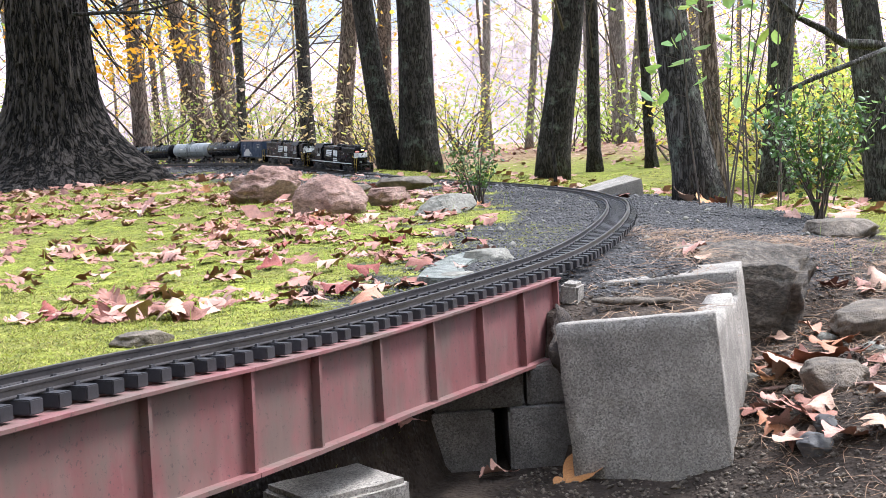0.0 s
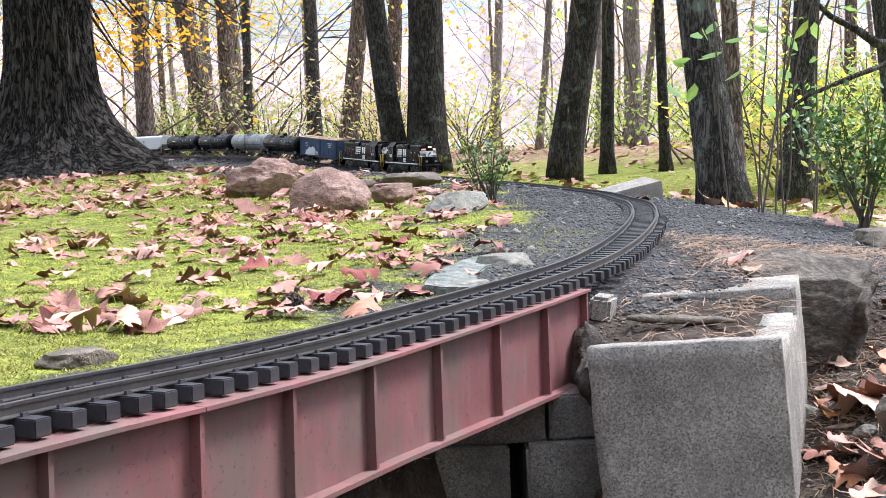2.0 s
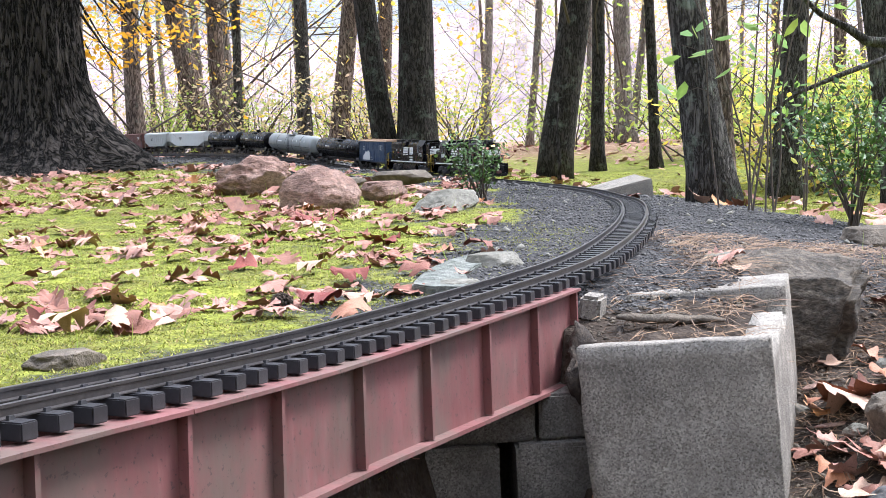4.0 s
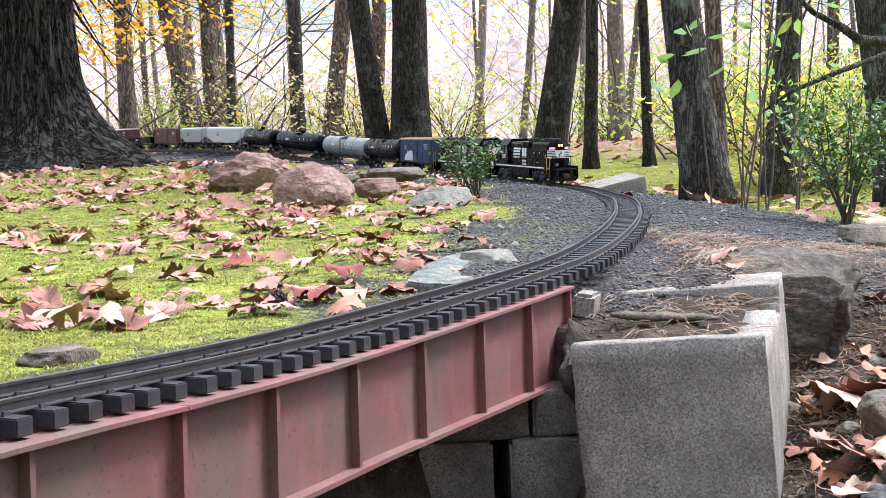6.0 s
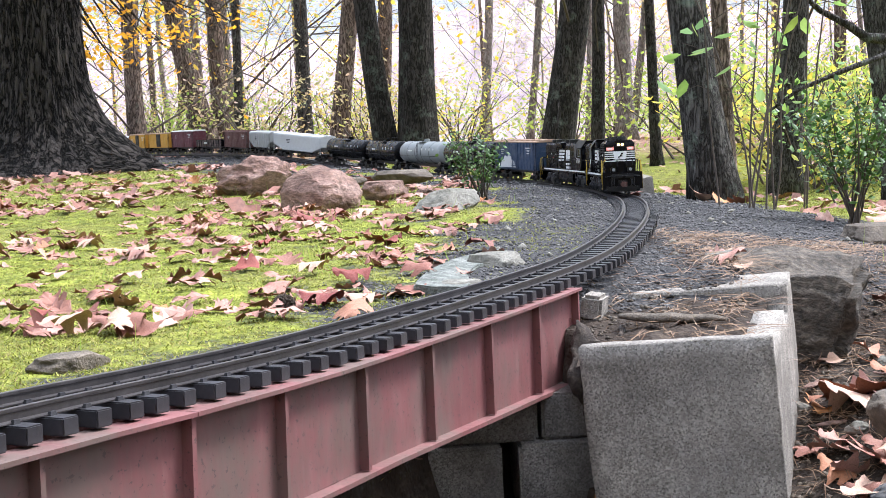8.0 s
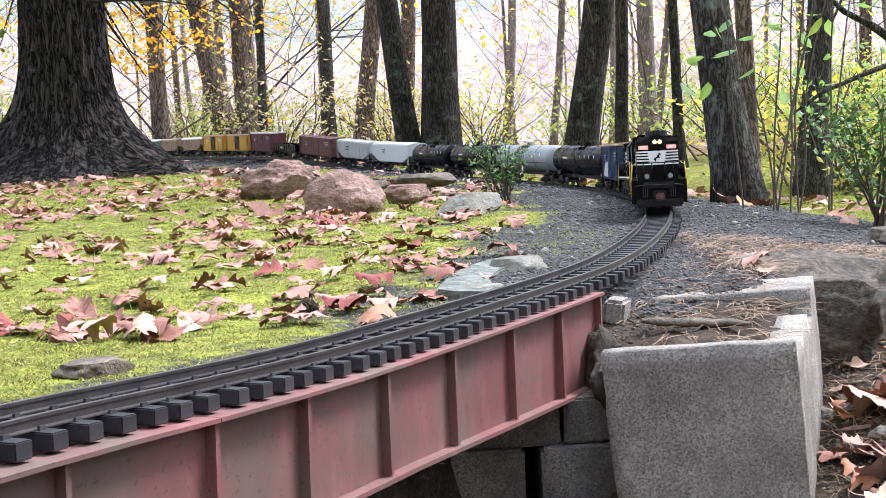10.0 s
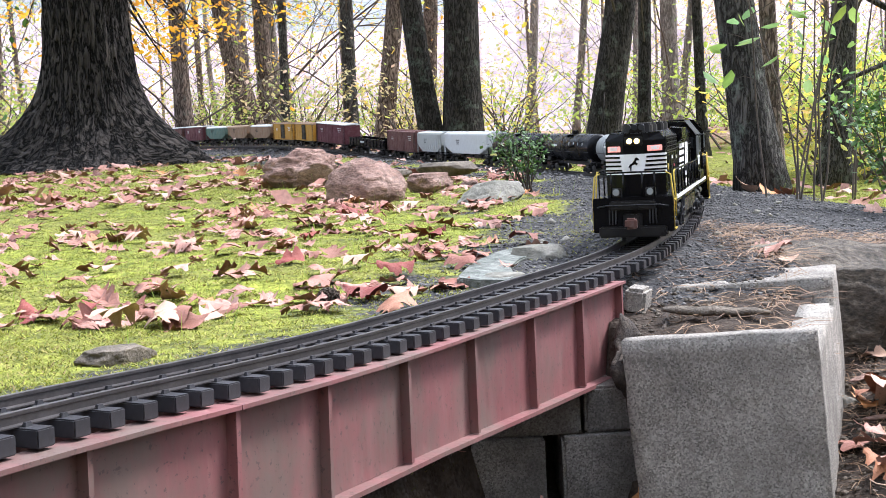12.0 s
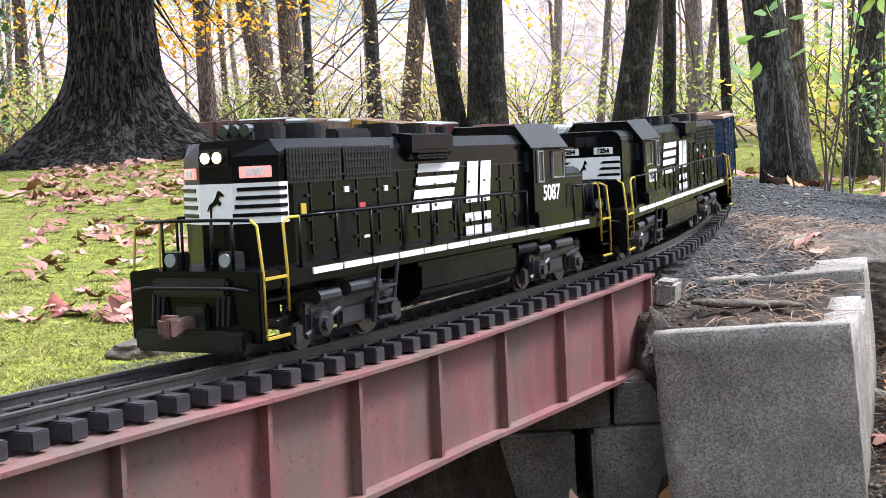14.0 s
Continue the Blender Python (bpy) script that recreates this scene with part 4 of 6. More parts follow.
# undergrowth: low leafy shrubs at the edge of the wood
def thicket(seed, leaf_mat, count=620, size=.05, wide=.8, high=1.0):
    rng = random.Random(seed)
    root = thing("shrub", "low shrub with bright yellow-green leaves in the wood", "shrub", "undergrowth")
    bm = bmesh.new()
    tips = []
    for _ in range(11):
        a = rng.uniform(0, 2 * math.pi)
        pts, rad = [Vector((rng.gauss(0, .06), rng.gauss(0, .06), -.05))], [.010]
        d = Vector((math.cos(a) * .5, math.sin(a) * .5, 1)).normalized()
        for i in range(7):
            d = (d + Vector((rng.gauss(0, .2), rng.gauss(0, .2), 0))).normalized()
            pts.append(pts[-1] + d * high / 7 * rng.uniform(.7, 1.1))
            rad.append(.010 * (1 - .12 * i))
            if i > 0:
                tips.append(pts[-1])
        pipe(bm, pts, rad, 4, False)
    tagged(part("brushwood", bm, M["twig"], root), kind="stuff")
    verts, faces = [], []
    for _ in range(count):
        c = rng.choice(tips)
        leaf_quads(verts, faces, c + Vector((rng.gauss(0, wide * .25), rng.gauss(0, wide * .25), rng.gauss(0, .16))), size * rng.uniform(.6, 1.3), rng)
    crown = new("foliage", raw("foliage", verts, faces, M[leaf_mat]))
    crown.parent = root
    return root


bushes = [thicket(91, "leaf_lime"), thicket(92, "leaf_yellow"), thicket(93, "leaf_lime"), thicket(94, "leaf_far")]
rng = random.Random(8)
made = 0
for k in range(84):
    far = rng.uniform(11.5, 26)
    a = radians(rng.uniform(-27, 27))
    x, y = far * math.sin(a), far * math.cos(a)
    if float(np.min(np.hypot(LINE[:, 0] - x, LINE[:, 1] - y))) < 1.0:
        continue
    m = pose(x, y, gz(x, y), 0, 0, rng.uniform(0, 360))
    src = bushes[made % 4]
    made += 1
    if made <= 4:
        src.matrix_basis = m
    else:
        copy_thing(src, m)

for k in range(16):                     # leafy bank beyond the curve of the track
    x, y = rng.uniform(1.9, 5.2), rng.uniform(7.0, 12.0)
    copy_thing(bushes[(0, 2, 1, 0)[k % 4]], pose(x, y, gz(x, y), 0, 0, rng.uniform(0, 360)))

# distant wooded hillside beyond the trees
def hillside():
    verts, faces, n = [], [], 240
    for i in range(n + 1):
        a = radians(-60 + 120 * i / n)
        top = 17 + 5 * noise.noise((a * 5, 0, 0)) + 1.6 * noise.noise((a * 60, 1, 0)) + 1.0 * noise.noise((a * 160, 2, 0))
        for far, z in ((150, -3), (165, top * .6), (185, top)):
            verts.append((far * math.sin(a), far * math.cos(a), z))
    for i in range(n):
        for k in range(2):
            faces.append((i * 3 + k, i * 3 + 3 + k, i * 3 + 4 + k, i * 3 + 1 + k))
    tagged(new("backdrop", raw("backdrop", verts, faces, M["hill"])), "pinkish autumn woods on a far hillside, haze painted into the colour", "hillside", kind="structure")


hillside()




def unseen_woods():
    """Unseen bank added behind the camera, with the same trees, to dim front faces."""
    verts, faces, n = [], [], 120
    for i in range(n + 1):
        a = radians(100 + 160 * i / n)
        for far, z in ((9, -.6), (12, .8), (17, 3.5), (24, 8.5)):
            k = 1 + .12 * noise.noise((a * 6, far, 0))
            verts.append((far * k * math.sin(a), far * k * math.cos(a), z * (1 + .2 * noise.noise((a * 14, far, 2)))))
    for i in range(n):
        for k in range(3):
            faces.append((i * 4 + k, i * 4 + 4 + k, i * 4 + 5 + k, i * 4 + 1 + k))
    tagged(new("backdrop", raw("backdrop", verts, faces, UNSEEN_BANK)), "unseen wooded bank added behind the viewpoint to dim sky light", "hillside", kind="structure")
    r = random.Random(12)
    for k in range(26):
        a, far = radians(r.uniform(100, 260)), r.uniform(5.5, 11)
        x, y = far * math.sin(a), far * math.cos(a)
        tagged(copy_thing(kinds[k % 7], pose(x, y, gz(x, y), 0, 0, r.uniform(0, 360))), group="trees of the wood")


UNSEEN_BANK = mottled("unseen_bank_cover", [(0.05, 0.04, 0.028), (0.10, 0.08, 0.05), (0.13, 0.12, 0.05)], 1.2, 0.95, 1.0, 9, 0.05)
unseen_woods()

# ---- the train ----
P = dict(
    black=plain("black_paint", (0.003, 0.003, 0.004), 0.20, 0, 0.004, spec=0.15),
    under=plain("black_underframe", (0.009, 0.009, 0.010), 0.36, 0, 0.04, spec=0.3),
    white=plain("white_paint", (0.78, 0.78, 0.76), 0.45, 0, 0.10),
    yellow=plain("yellow_paint", (0.50, 0.35, 0.03), 0.45, 0, 0.2),
    red=plain("red_paint", (0.45, 0.05, 0.06), 0.5),
    silver=plain("worn_silver", (0.27, 0.29, 0.29), 0.45, 0.2, 0.35),
    grey=plain("dusty_grey", (0.40, 0.41, 0.40), 0.6, 0, 0.35),
    pale=plain("pale_grey", (0.55, 0.56, 0.55), 0.6, 0, 0.3),
    blue=plain("navy_blue", (0.020, 0.045, 0.095), 0.5, 0, 0.2),
    brown=plain("box_car_brown", (0.125, 0.052, 0.046), 0.6, 0, 0.3),
    maroon=plain("maroon", (0.115, 0.028, 0.040), 0.55, 0, 0.25),
    gold=plain("ochre", (0.56, 0.30, 0.035), 0.55, 0, 0.25),
    tan=plain("tan", (0.30, 0.20, 0.13), 0.65, 0, 0.3),
    green=plain("weathered_green", (0.10, 0.17, 0.14), 0.6, 0, 0.3),
    rust=plain("rusty_coupler", (0.10, 0.045, 0.035), 0.7, 0, 0.4),
    steel=plain("wheel_steel", (0.16, 0.155, 0.15), 0.35, 0.8, 0.2),
    glass=plain("dark_window", (0.02, 0.022, 0.025), 0.08),
    dark_steel=plain("dark_steel", (0.07, 0.075, 0.085), 0.3, 0.6, 0.1),
    truck=plain("dusty_truck", (0.028, 0.029, 0.033), 0.34, 0.2, 0.12, spec=0.5),
    lens=glowing("headlight", (1.0, 0.72, 0.20), 3.0),
    board=glowing("number_board", (0.85, 0.32, 0.26), 0.35),
)


def train_front(t):
    return float(np.interp(t, [0, 1, 1.5, 2, 2.5, 3, 5.5, 6.5, 7.5, 8, 10.5, 11, 11.5, 12, 12.5, 13, 13.5, 14],
                           [7.33, 6.85, 6.60, 6.34, 6.07, 5.80, 4.87, 4.43, 3.86, 3.55, 2.34, 2.14, 1.92, 1.74, 1.55, 1.315, 1.04, .757]))


def lettering(text, size, material, parent, m, name="number"):
    """Flat raised letters as a mesh, centred, in the local xy plane of m."""
    cu = bpy.data.curves.new(name, "FONT")
    cu.body, cu.size, cu.align_x, cu.align_y, cu.extrude, cu.offset = text, size, "CENTER", "CENTER", 0.0003, 0.0004
    ob = new(name, cu)
    me = bpy.data.meshes.new_from_object(ob.evaluated_get(bpy.context.evaluated_depsgraph_get()))
    bpy.data.objects.remove(ob)
    bpy.data.curves.remove(cu)
    me.materials.append(material) if not me.materials else None
    out = new(name, me)
    out.parent, out.matrix_basis = parent, m
    return out


LEFT = pose(0, 0, 0, 90, 0, 180)        # lettering on the left side (y > 0)
RIGHT = pose(0, 0, 0, 90, 0, 0)
AHEAD = pose(0, 0, 0, 90, 0, 90)        # lettering on a face that looks forward (x > 0)


def wheel_bm(r=0.0165):
    bm = bmesh.new()
    for side in (-1, 1):
        rod(bm, (0, side * .0255, 0), (0, side * .0215, 0), r, 20)
        rod(bm, (0, side * .0215, 0), (0, side * .0200, 0), r + .0022, 20)
        rod(bm, (0, side * .0275, 0), (0, side * .0250, 0), r * .45, 10)
    rod(bm, (0, -.03, 0), (0, .03, 0), .003, 8)
    return bm


WHEELS = mesh_of("wheelset", wheel_bm(), P["steel"])


def loco_truck_bm():
    bm = bmesh.new()
    for side in (-1, 1):
        y = side * .036
        box(bm, (0, y, .030), (.122, .007, .012), .002)
        for x in (-.044, .044):
            box(bm, (x, y, .021), (.026, .009, .024), .003)
            rod(bm, (x, y, .019), (x, y + side * .010, .019), .009, 12)
            rod(bm, (x, y + side * .010, .019), (x, y + side * .013, .019), .005, 10)
            rod(bm, (x - .014, y, .016), (x - .014, y, .038), .0055, 8)
        box(bm, (0, y + side * .001, .020), (.036, .008, .017), .003)
        rod(bm, (-.03, y + side * .006, .039), (.012, y + side * .006, .039), .0055, 10)
        rod(bm, (.024, y + side * .006, .037), (.050, y + side * .006, .037), .005, 10)
        rod(bm, (-.058, y + side * .004, .030), (-.020, y + side * .006, .026), .002, 6)
        rod(bm, (.020, y + side * .006, .026), (.060, y + side * .004, .012), .002, 6)
        box(bm, (-.066, y, .014), (.012, .006, .016), .002)
        box(bm, (.066, y, .014), (.012, .006, .016), .002)
    box(bm, (0, 0, .034), (.05, .064, .012), .002)
    return bm


LOCO_TRUCK = mesh_of("truck_frame", loco_truck_bm(), P["truck"])


def car_truck_bm():
    bm = bmesh.new()
    for side in (-1, 1):
        y = side * .034
        box(bm, (0, y, .022), (.070, .006, .010), .002)
        box(bm, (0, y, .017), (.026, .007, .020), .002)
        for x in (-.030, .030):
            box(bm, (x, y, .018), (.017, .008, .015), .003)
            rod(bm, (x, y, .0165), (x, y + side * .007, .0165), .005, 8)
        for x in (-.006, 0, .006):
            rod(bm, (x, y + side * .003, .011), (x, y + side * .003, .025), .0026, 6)
    box(bm, (0, 0, .026), (.020, .07, .010), .002)
    return bm


CAR_TRUCK = mesh_of("truck_frame", car_truck_bm(), P["under"])


def add_trucks(root, at_x, frame_mesh, axle):
    for x in at_x:
        tr = share("truck", frame_mesh, root, pose(x, 0, 0))
        for e in (-axle, axle):
            share("wheelset", WHEELS, tr, pose(e, 0, .0165))


def coupler(root, x, sign):
    bm = bmesh.new()
    box(bm, (x + sign * .010, 0, .030), (.022, .007, .008), .001)
    box(bm, (x + sign * .024, 0, .030), (.012, .015, .014), .003)
    box(bm, (x + sign * .030, .006, .030), (.008, .005, .012), .001)
    part("coupler", bm, P["rust"], root, "rusty knuckle coupler")


def rail_of(root, pts, r, mat, name="handrail"):
    bm = bmesh.new()
    pipe(bm, pts, [r] * len(pts), 6)
    part(name, bm, P[mat], root, {"yellow": "yellow grab rail"}.get(mat, ""), smooth=True)


def plate_stripes(root, m, w, h):
    """White plate with black stripes and a dark emblem in the middle, in the xy plane of m."""
    bm = bmesh.new()
    box(bm, (0, 0, 0), (w, h, .0008))
    ob = part("emblem_plate", bm, P["white"], root, "white plate with dark stripes")
    ob.matrix_basis = m
    bm = bmesh.new()
    for k in range(3):
        y = h * (.27 - .27 * k)
        cut = .10 + .05 * k
        for side, x0, x1 in ((-1, -w * .5, -w * (.30 - .02 * k)), (1, w * (.20 - .03 * k), w * .5)):
            vs = [bm.verts.new((x, yy, .0007)) for x, yy in ((x0, y - h * .055), (x1, y - h * .055), (x1 + (.004 if side < 0 else 0), y + h * .055), (x0 + (.004 if side > 0 else 0), y + h * .055))]
            bm.faces.new(vs)
    # rearing emblem as a plain silhouette
    outline = [(-.13, -.42), (-.10, -.42), (-.08, -.10), (.03, .0), (.08, -.08), (.12, .02), (.06, .12), (.09, .22), (.17, .20), (.16, .28), (.08, .38), (.04, .36), (.0, .20), (-.06, .06), (-.14, -.02), (-.19, -.20), (-.16, -.22), (-.13, -.12)]
    vs = [bm.verts.new((x * h * 1.0 - w * .05, y * h, .0009)) for x, y in outline]
    bm.faces.new(vs)
    o2 = part("emblem", bm, P["black"], ob)
    o2.matrix_basis = pose(0, 0, 0)


def side_lettering(root, x, side):
    """Plain white shapes where the hood carries the railway's lettering."""
    m = pose(x, side * .0398, .104) @ (LEFT if side > 0 else RIGHT)
    bm = bmesh.new()
    for k in range(4):                   # slanting stripes
        y = .012 - .0078 * k
        x0, x1 = -.060, -.004 - .004 * k
        vs = [bm.verts.new((xx, yy, .0006)) for xx, yy in ((x0 - .003 * k, y - .0026), (x1 - .002, y - .0026), (x1, y + .0026), (x0 - .003 * k + .002, y + .0026))]
        bm.faces.new(vs)
    for x0, x1 in ((.003, .019), (.0225, .038)):      # the initials as two plain blocks
        bm.faces.new([bm.verts.new((a, b, .0006)) for a, b in ((x0, -.012), (x1, -.012), (x1 + .004, .0145), (x0 + .004, .0145))])
    for k in range(2):
        for j in range(3):
            bm.faces.new([bm.verts.new((a, b, .0006)) for a, b in ((.001 + j * .013, -.024 - k * .0085), (.0125 + j * .013, -.024 - k * .0085), (.0125 + j * .013, -.0185 - k * .0085), (.001 + j * .013, -.0185 - k * .0085))])
    ob = part("white_lettering", bm, P["white"], root, "white stripes and lettering shapes")
    ob.matrix_basis = m @ Matrix.Diagonal((1.3, 1.3, 1, 1))


NOSE = [(.265, -.039), (.281, -.0135), (.281, .0135), (.265, .039)]      # plan of the lead engine's nose


def round_nose(u, out=0.0):
    """Plan position at the length u round the nose from its middle, set off the surface."""
    side = 1 if u >= 0 else -1
    u = abs(u)
    facet = math.hypot(.016, .0255)
    if u <= .0135:
        x, y, nx, ny = .281, u, 1, 0
    elif u <= .0135 + facet:
        k = (u - .0135) / facet
        x, y, nx, ny = .281 - .016 * k, .0135 + .0255 * k, .847, .531
    else:
        x, y, nx, ny = .265 - (u - .0135 - facet), .039, 0, 1
    return x + nx * out, side * (y + ny * out)


def wrapped(name, u0, u1, z0, z1, out, material, parent, slant=0.0, label=""):
    """A thin band laid round the nose."""
    bm = bmesh.new()
    facet = .0135 + math.hypot(.016, .0255)
    cuts = sorted({u0, u1} | {c for c in (-facet, -.0135, .0135, facet) if u0 < c < u1})
    rings = []
    for u in cuts:
        ring = []
        for o, z in ((out - .0006, z0), (out, z0), (out, z1), (out - .0006, z1)):
            x, y = round_nose(u + (slant if z == z1 else 0), o)
            ring.append(bm.verts.new((x, y, z)))
        rings.append(ring)
    for r0, r1 in zip(rings, rings[1:]):
        for k in range(4):
            bm.faces.new((r0[k], r0[(k + 1) % 4], r1[(k + 1) % 4], r1[k]))
    bm.faces.new(rings[0][::-1]), bm.faces.new(rings[-1])
    return part(name, bm, material, parent, label)


def nose_emblem(root):
    """White plate wrapped round the nose, dark stripes and a plain rearing shape."""
    plate = wrapped("emblem_plate", -.0515, .0515, .090, .1165, .0009, P["white"], root, label="white plate with dark stripes")
    for k in range(4):
        z = .0945 + .0056 * k
        wrapped("stripe", -.050, -.016 - .001 * k, z, z + .0024, .0014, P["black"], plate)
        wrapped("stripe", .013 + .001 * k, .050, z, z + .0024, .0014, P["black"], plate)
    outline = [(-.13, -.42), (-.10, -.42), (-.08, -.10), (.03, .0), (.08, -.08), (.12, .02), (.06, .12), (.09, .22), (.17, .20), (.16, .28), (.08, .38), (.04, .36), (.0, .20), (-.06, .06), (-.14, -.02), (-.19, -.20), (-.16, -.22), (-.13, -.12)]
    bm = bmesh.new()
    bm.faces.new([bm.verts.new((.2824, x * .040, .1035 + y * .023)) for x, y in outline])
    part("emblem", bm, P["black"], plate)


def locomotive(label, number, cab_first):
    """A diesel road switcher; x is the way it runs, z = 0 the rail top. Built long hood first, turned about for the other."""
    root = thing("locomotive", label, "model locomotive", "the train")
    f = -1 if cab_first else 1

    def X(x):
        return x * f

    L = .305
    bm = bmesh.new()
    box(bm, (0, 0, .0555), (2 * L, .100, .013), .001)
    box(bm, (0, 0, .046), (.5, .05, .012), .001)
    part("deck", bm, P["black"], root)
    for side in (-1, 1):
        bm = bmesh.new()
        n = 13
        for k in range(n):
            w = .50 / n
            box(bm, (-.25 + w * (k + .5), side * .0508, .0565), (w * .93, .0012, .0042))
        part("sill_stripe", bm, P["white"], root, "white stripe along the sill")
    # long hood with chamfered roof edges
    a, b = X(-.125), X(.268)
    bm = bmesh.new()
    extrude_x(bm, [(-.039, .062), (.039, .062), (.039, .136), (.032, .1445), (-.032, .1445), (-.039, .136)], min(a, b), max(a, b))
    for v in bm.verts:                       # room for the angled nose
        if not cab_first and v.co.x > .26:
            v.co.x = .265
    if not cab_first:
        lower = [(x, y, .062) for x, y in NOSE] + [(.250, .039, .062), (.250, -.039, .062)]
        rings = [[bm.verts.new((x, y * k, z)) for x, y, _ in lower] for z, k in ((.062, 1), (.134, 1), (.1435, .86))]
        for r0, r1 in zip(rings, rings[1:]):
            for q in range(6):
                bm.faces.new((r0[q], r0[(q + 1) % 6], r1[(q + 1) % 6], r1[q]))
        bm.faces.new(rings[0][::-1]), bm.faces.new(rings[-1])
    else:
        bmesh.ops.bevel(bm, geom=[e for e in bm.edges if abs(e.verts[0].co.x - e.verts[1].co.x) < 1e-6], offset=.0025, segments=2, affect="EDGES")
    hood = part("long_hood", bm, P["black"], root)
    bm = bmesh.new()
    for side in (-1, 1):
        for k in range(12):
            x = X(-.10 + .030 * k)
            box(bm, (x, side * .0393, .092), (.0012, .0012, .052))
            for z in (.074, .090, .106):
                box(bm, (x + .004, side * .0398, z), (.004, .0015, .002))
        box(bm, (X(.07), side * .0393, .119), (.37, .0010, .0012))
    part("door_seams", bm, P["under"], hood)
    for side in (-1, 1):                 # radiator grilles near the hood end
        for k in range(2):
            bm = bmesh.new()
            cx = X(.224 - .070 * k)
            box(bm, (cx, side * .0392, .1265), (.066, .0015, .0235))
            for j in range(4):
                box(bm, (cx, side * .0402, .1185 + .0052 * j), (.064, .0012, .0010))
            for j in range(16):
                box(bm, (cx - .030 + .004 * j, side * .0398, .1265), (.0008, .0010, .021))
            part("radiator_grille", bm, P["under"], hood)
        bm = bmesh.new()                 # brake blister
        extrude_x(bm, [(side * .038, .124), (side * .046, .132), (side * .046, .1455), (side * .028, .1475)], *sorted((X(.03), X(.098))))
        for j in range(4):
            box(bm, (X(.064), side * .0445, .1275 + .0022 * j), (.05, .003, .001))
        part("brake_blister", bm, P["black"], hood)
    for x, rad in ((.235, .021), (.185, .021), (.075, .019), (.025, .019)):
        bm = bmesh.new()
        rod(bm, (X(x), 0, .143), (X(x), 0, .1535), rad, 20)
        rod(bm, (X(x), 0, .1535), (X(x), 0, .1560), rad * .92, 20)
        part("roof_fan", bm, P["under"], hood)
    bm = bmesh.new()
    box(bm, (X(.125), 0, .1475), (.05, .024, .009), .002)
    part("exhaust_housing", bm, P["under"], hood)
    bm = bmesh.new()
    rod(bm, (X(-.02), .008, .143), (X(-.02), .008, .153), .006, 10)
    part("exhaust_stack", bm, P["under"], hood)
    bm = bmesh.new()
    box(bm, (X(.25), 0, .147), (.008, .024, .006))
    for k in range(3):
        rod(bm, (X(.258), -.010 + .009 * k, .151), (X(.236 + .012 * (k % 2)), -.010 + .009 * k, .1535), .0042, 10, .003)
    part("air_horn", bm, P["dark_steel"], hood)
    # cab with sloping roof sides
    bm = bmesh.new()
    c0, c1 = sorted((X(-.205), X(-.125)))
    extrude_x(bm, [(-.047, .062), (.047, .062), (.047, .133), (.030, .1535), (-.030, .1535), (-.047, .133)], c0, c1)
    bmesh.ops.bevel(bm, geom=bm.edges[:], offset=.0015, segments=2, affect="EDGES")
    cab = part("cab", bm, P["black"], root)
    bm = bmesh.new()
    for side in (-1, 1):
        vs = [(side * .0480, .132), (side * .0305, .1548), (side * .0300, .1540), (side * .0470, .1315)]
        extrude_x(bm, vs, c0 - .004, c1 + .004)
    part("roof_edge", bm, P["under"], cab)
    for side in (-1, 1):
        for x, w, h, z in ((-.182, .026, .024, .1155), (-.140, .011, .028, .1145)):
            bm = bmesh.new()
            box(bm, (X(x), side * .0474, z), (w, .0012, h))
            win = part("side_window", bm, P["glass"], cab)
            bm = bmesh.new()
            for dx in (-w / 2, w / 2):
                box(bm, (X(x) + dx, side * .0478, z), (.0013, .0022, h + .002))
            for dz in (-h / 2, h / 2):
                box(bm, (X(x), side * .0478, z + dz), (w, .0022, .0013))
            part("window_frame", bm, P["silver"], win)
        bm = bmesh.new()
        box(bm, (X(-.182), side * .052, .1305), (.034, .011, .0012))
        part("awning", bm, P["under"], cab)
        lettering(number, .020, P["white"], cab, pose(X(-.165), side * .0474, .089) @ (LEFT if side > 0 else RIGHT))
    for e in (-1, 1):                    # windows in the cab ends
        for y in (-.037, .037):
            bm = bmesh.new()
            box(bm, ((c0 - .0004) if e < 0 else (c1 + .0004), y, .119), (.0012, .012, .018))
            part("end_window", bm, P["glass"], cab)
    # short hood
    high = cab_first
    bm = bmesh.new()
    a, b = sorted((X(-.205), X(-.268)))
    top = .1445 if high else .112
    extrude_x(bm, [(-.039, .062), (.039, .062), (.039, top - .008), (.032, top), (-.032, top), (-.039, top - .008)], a, b)
    bmesh.ops.bevel(bm, geom=bm.edges[:], offset=.002, segments=2, affect="EDGES")
    part("short_hood", bm, P["black"], root)
    for y in (-.049, .049):
        bm = bmesh.new()
        box(bm, (X(-.165), y, .066), (.085, .006, .014), .001)
        part("battery_box", bm, P["black"], root)
    # the leading face
    fx = .268 if cab_first else .281
    if cab_first:
        plate_stripes(root, pose(fx + .0008, 0, .1045) @ AHEAD, .074, .025)
    else:
        nose_emblem(root)
    for y in (-.019, .019):
        bm = bmesh.new()
        box(bm, (0, 0, 0), (.0016, .021, .0075), .0004)
        turn = 0 if cab_first else math.copysign(32, y)
        spot = (fx + .0008, y) if cab_first else round_nose(math.copysign(.0285, y), .0008)
        board = part("number_board", bm, P["board"] if not cab_first else P["white"], root, "lit number board")
        board.matrix_basis = pose(spot[0], spot[1], .1235, 0, 0, turn)
        lettering(number, .0066, P["black"] if cab_first else P["white"], board, pose(.0010, 0, 0) @ AHEAD)
    bm = bmesh.new()
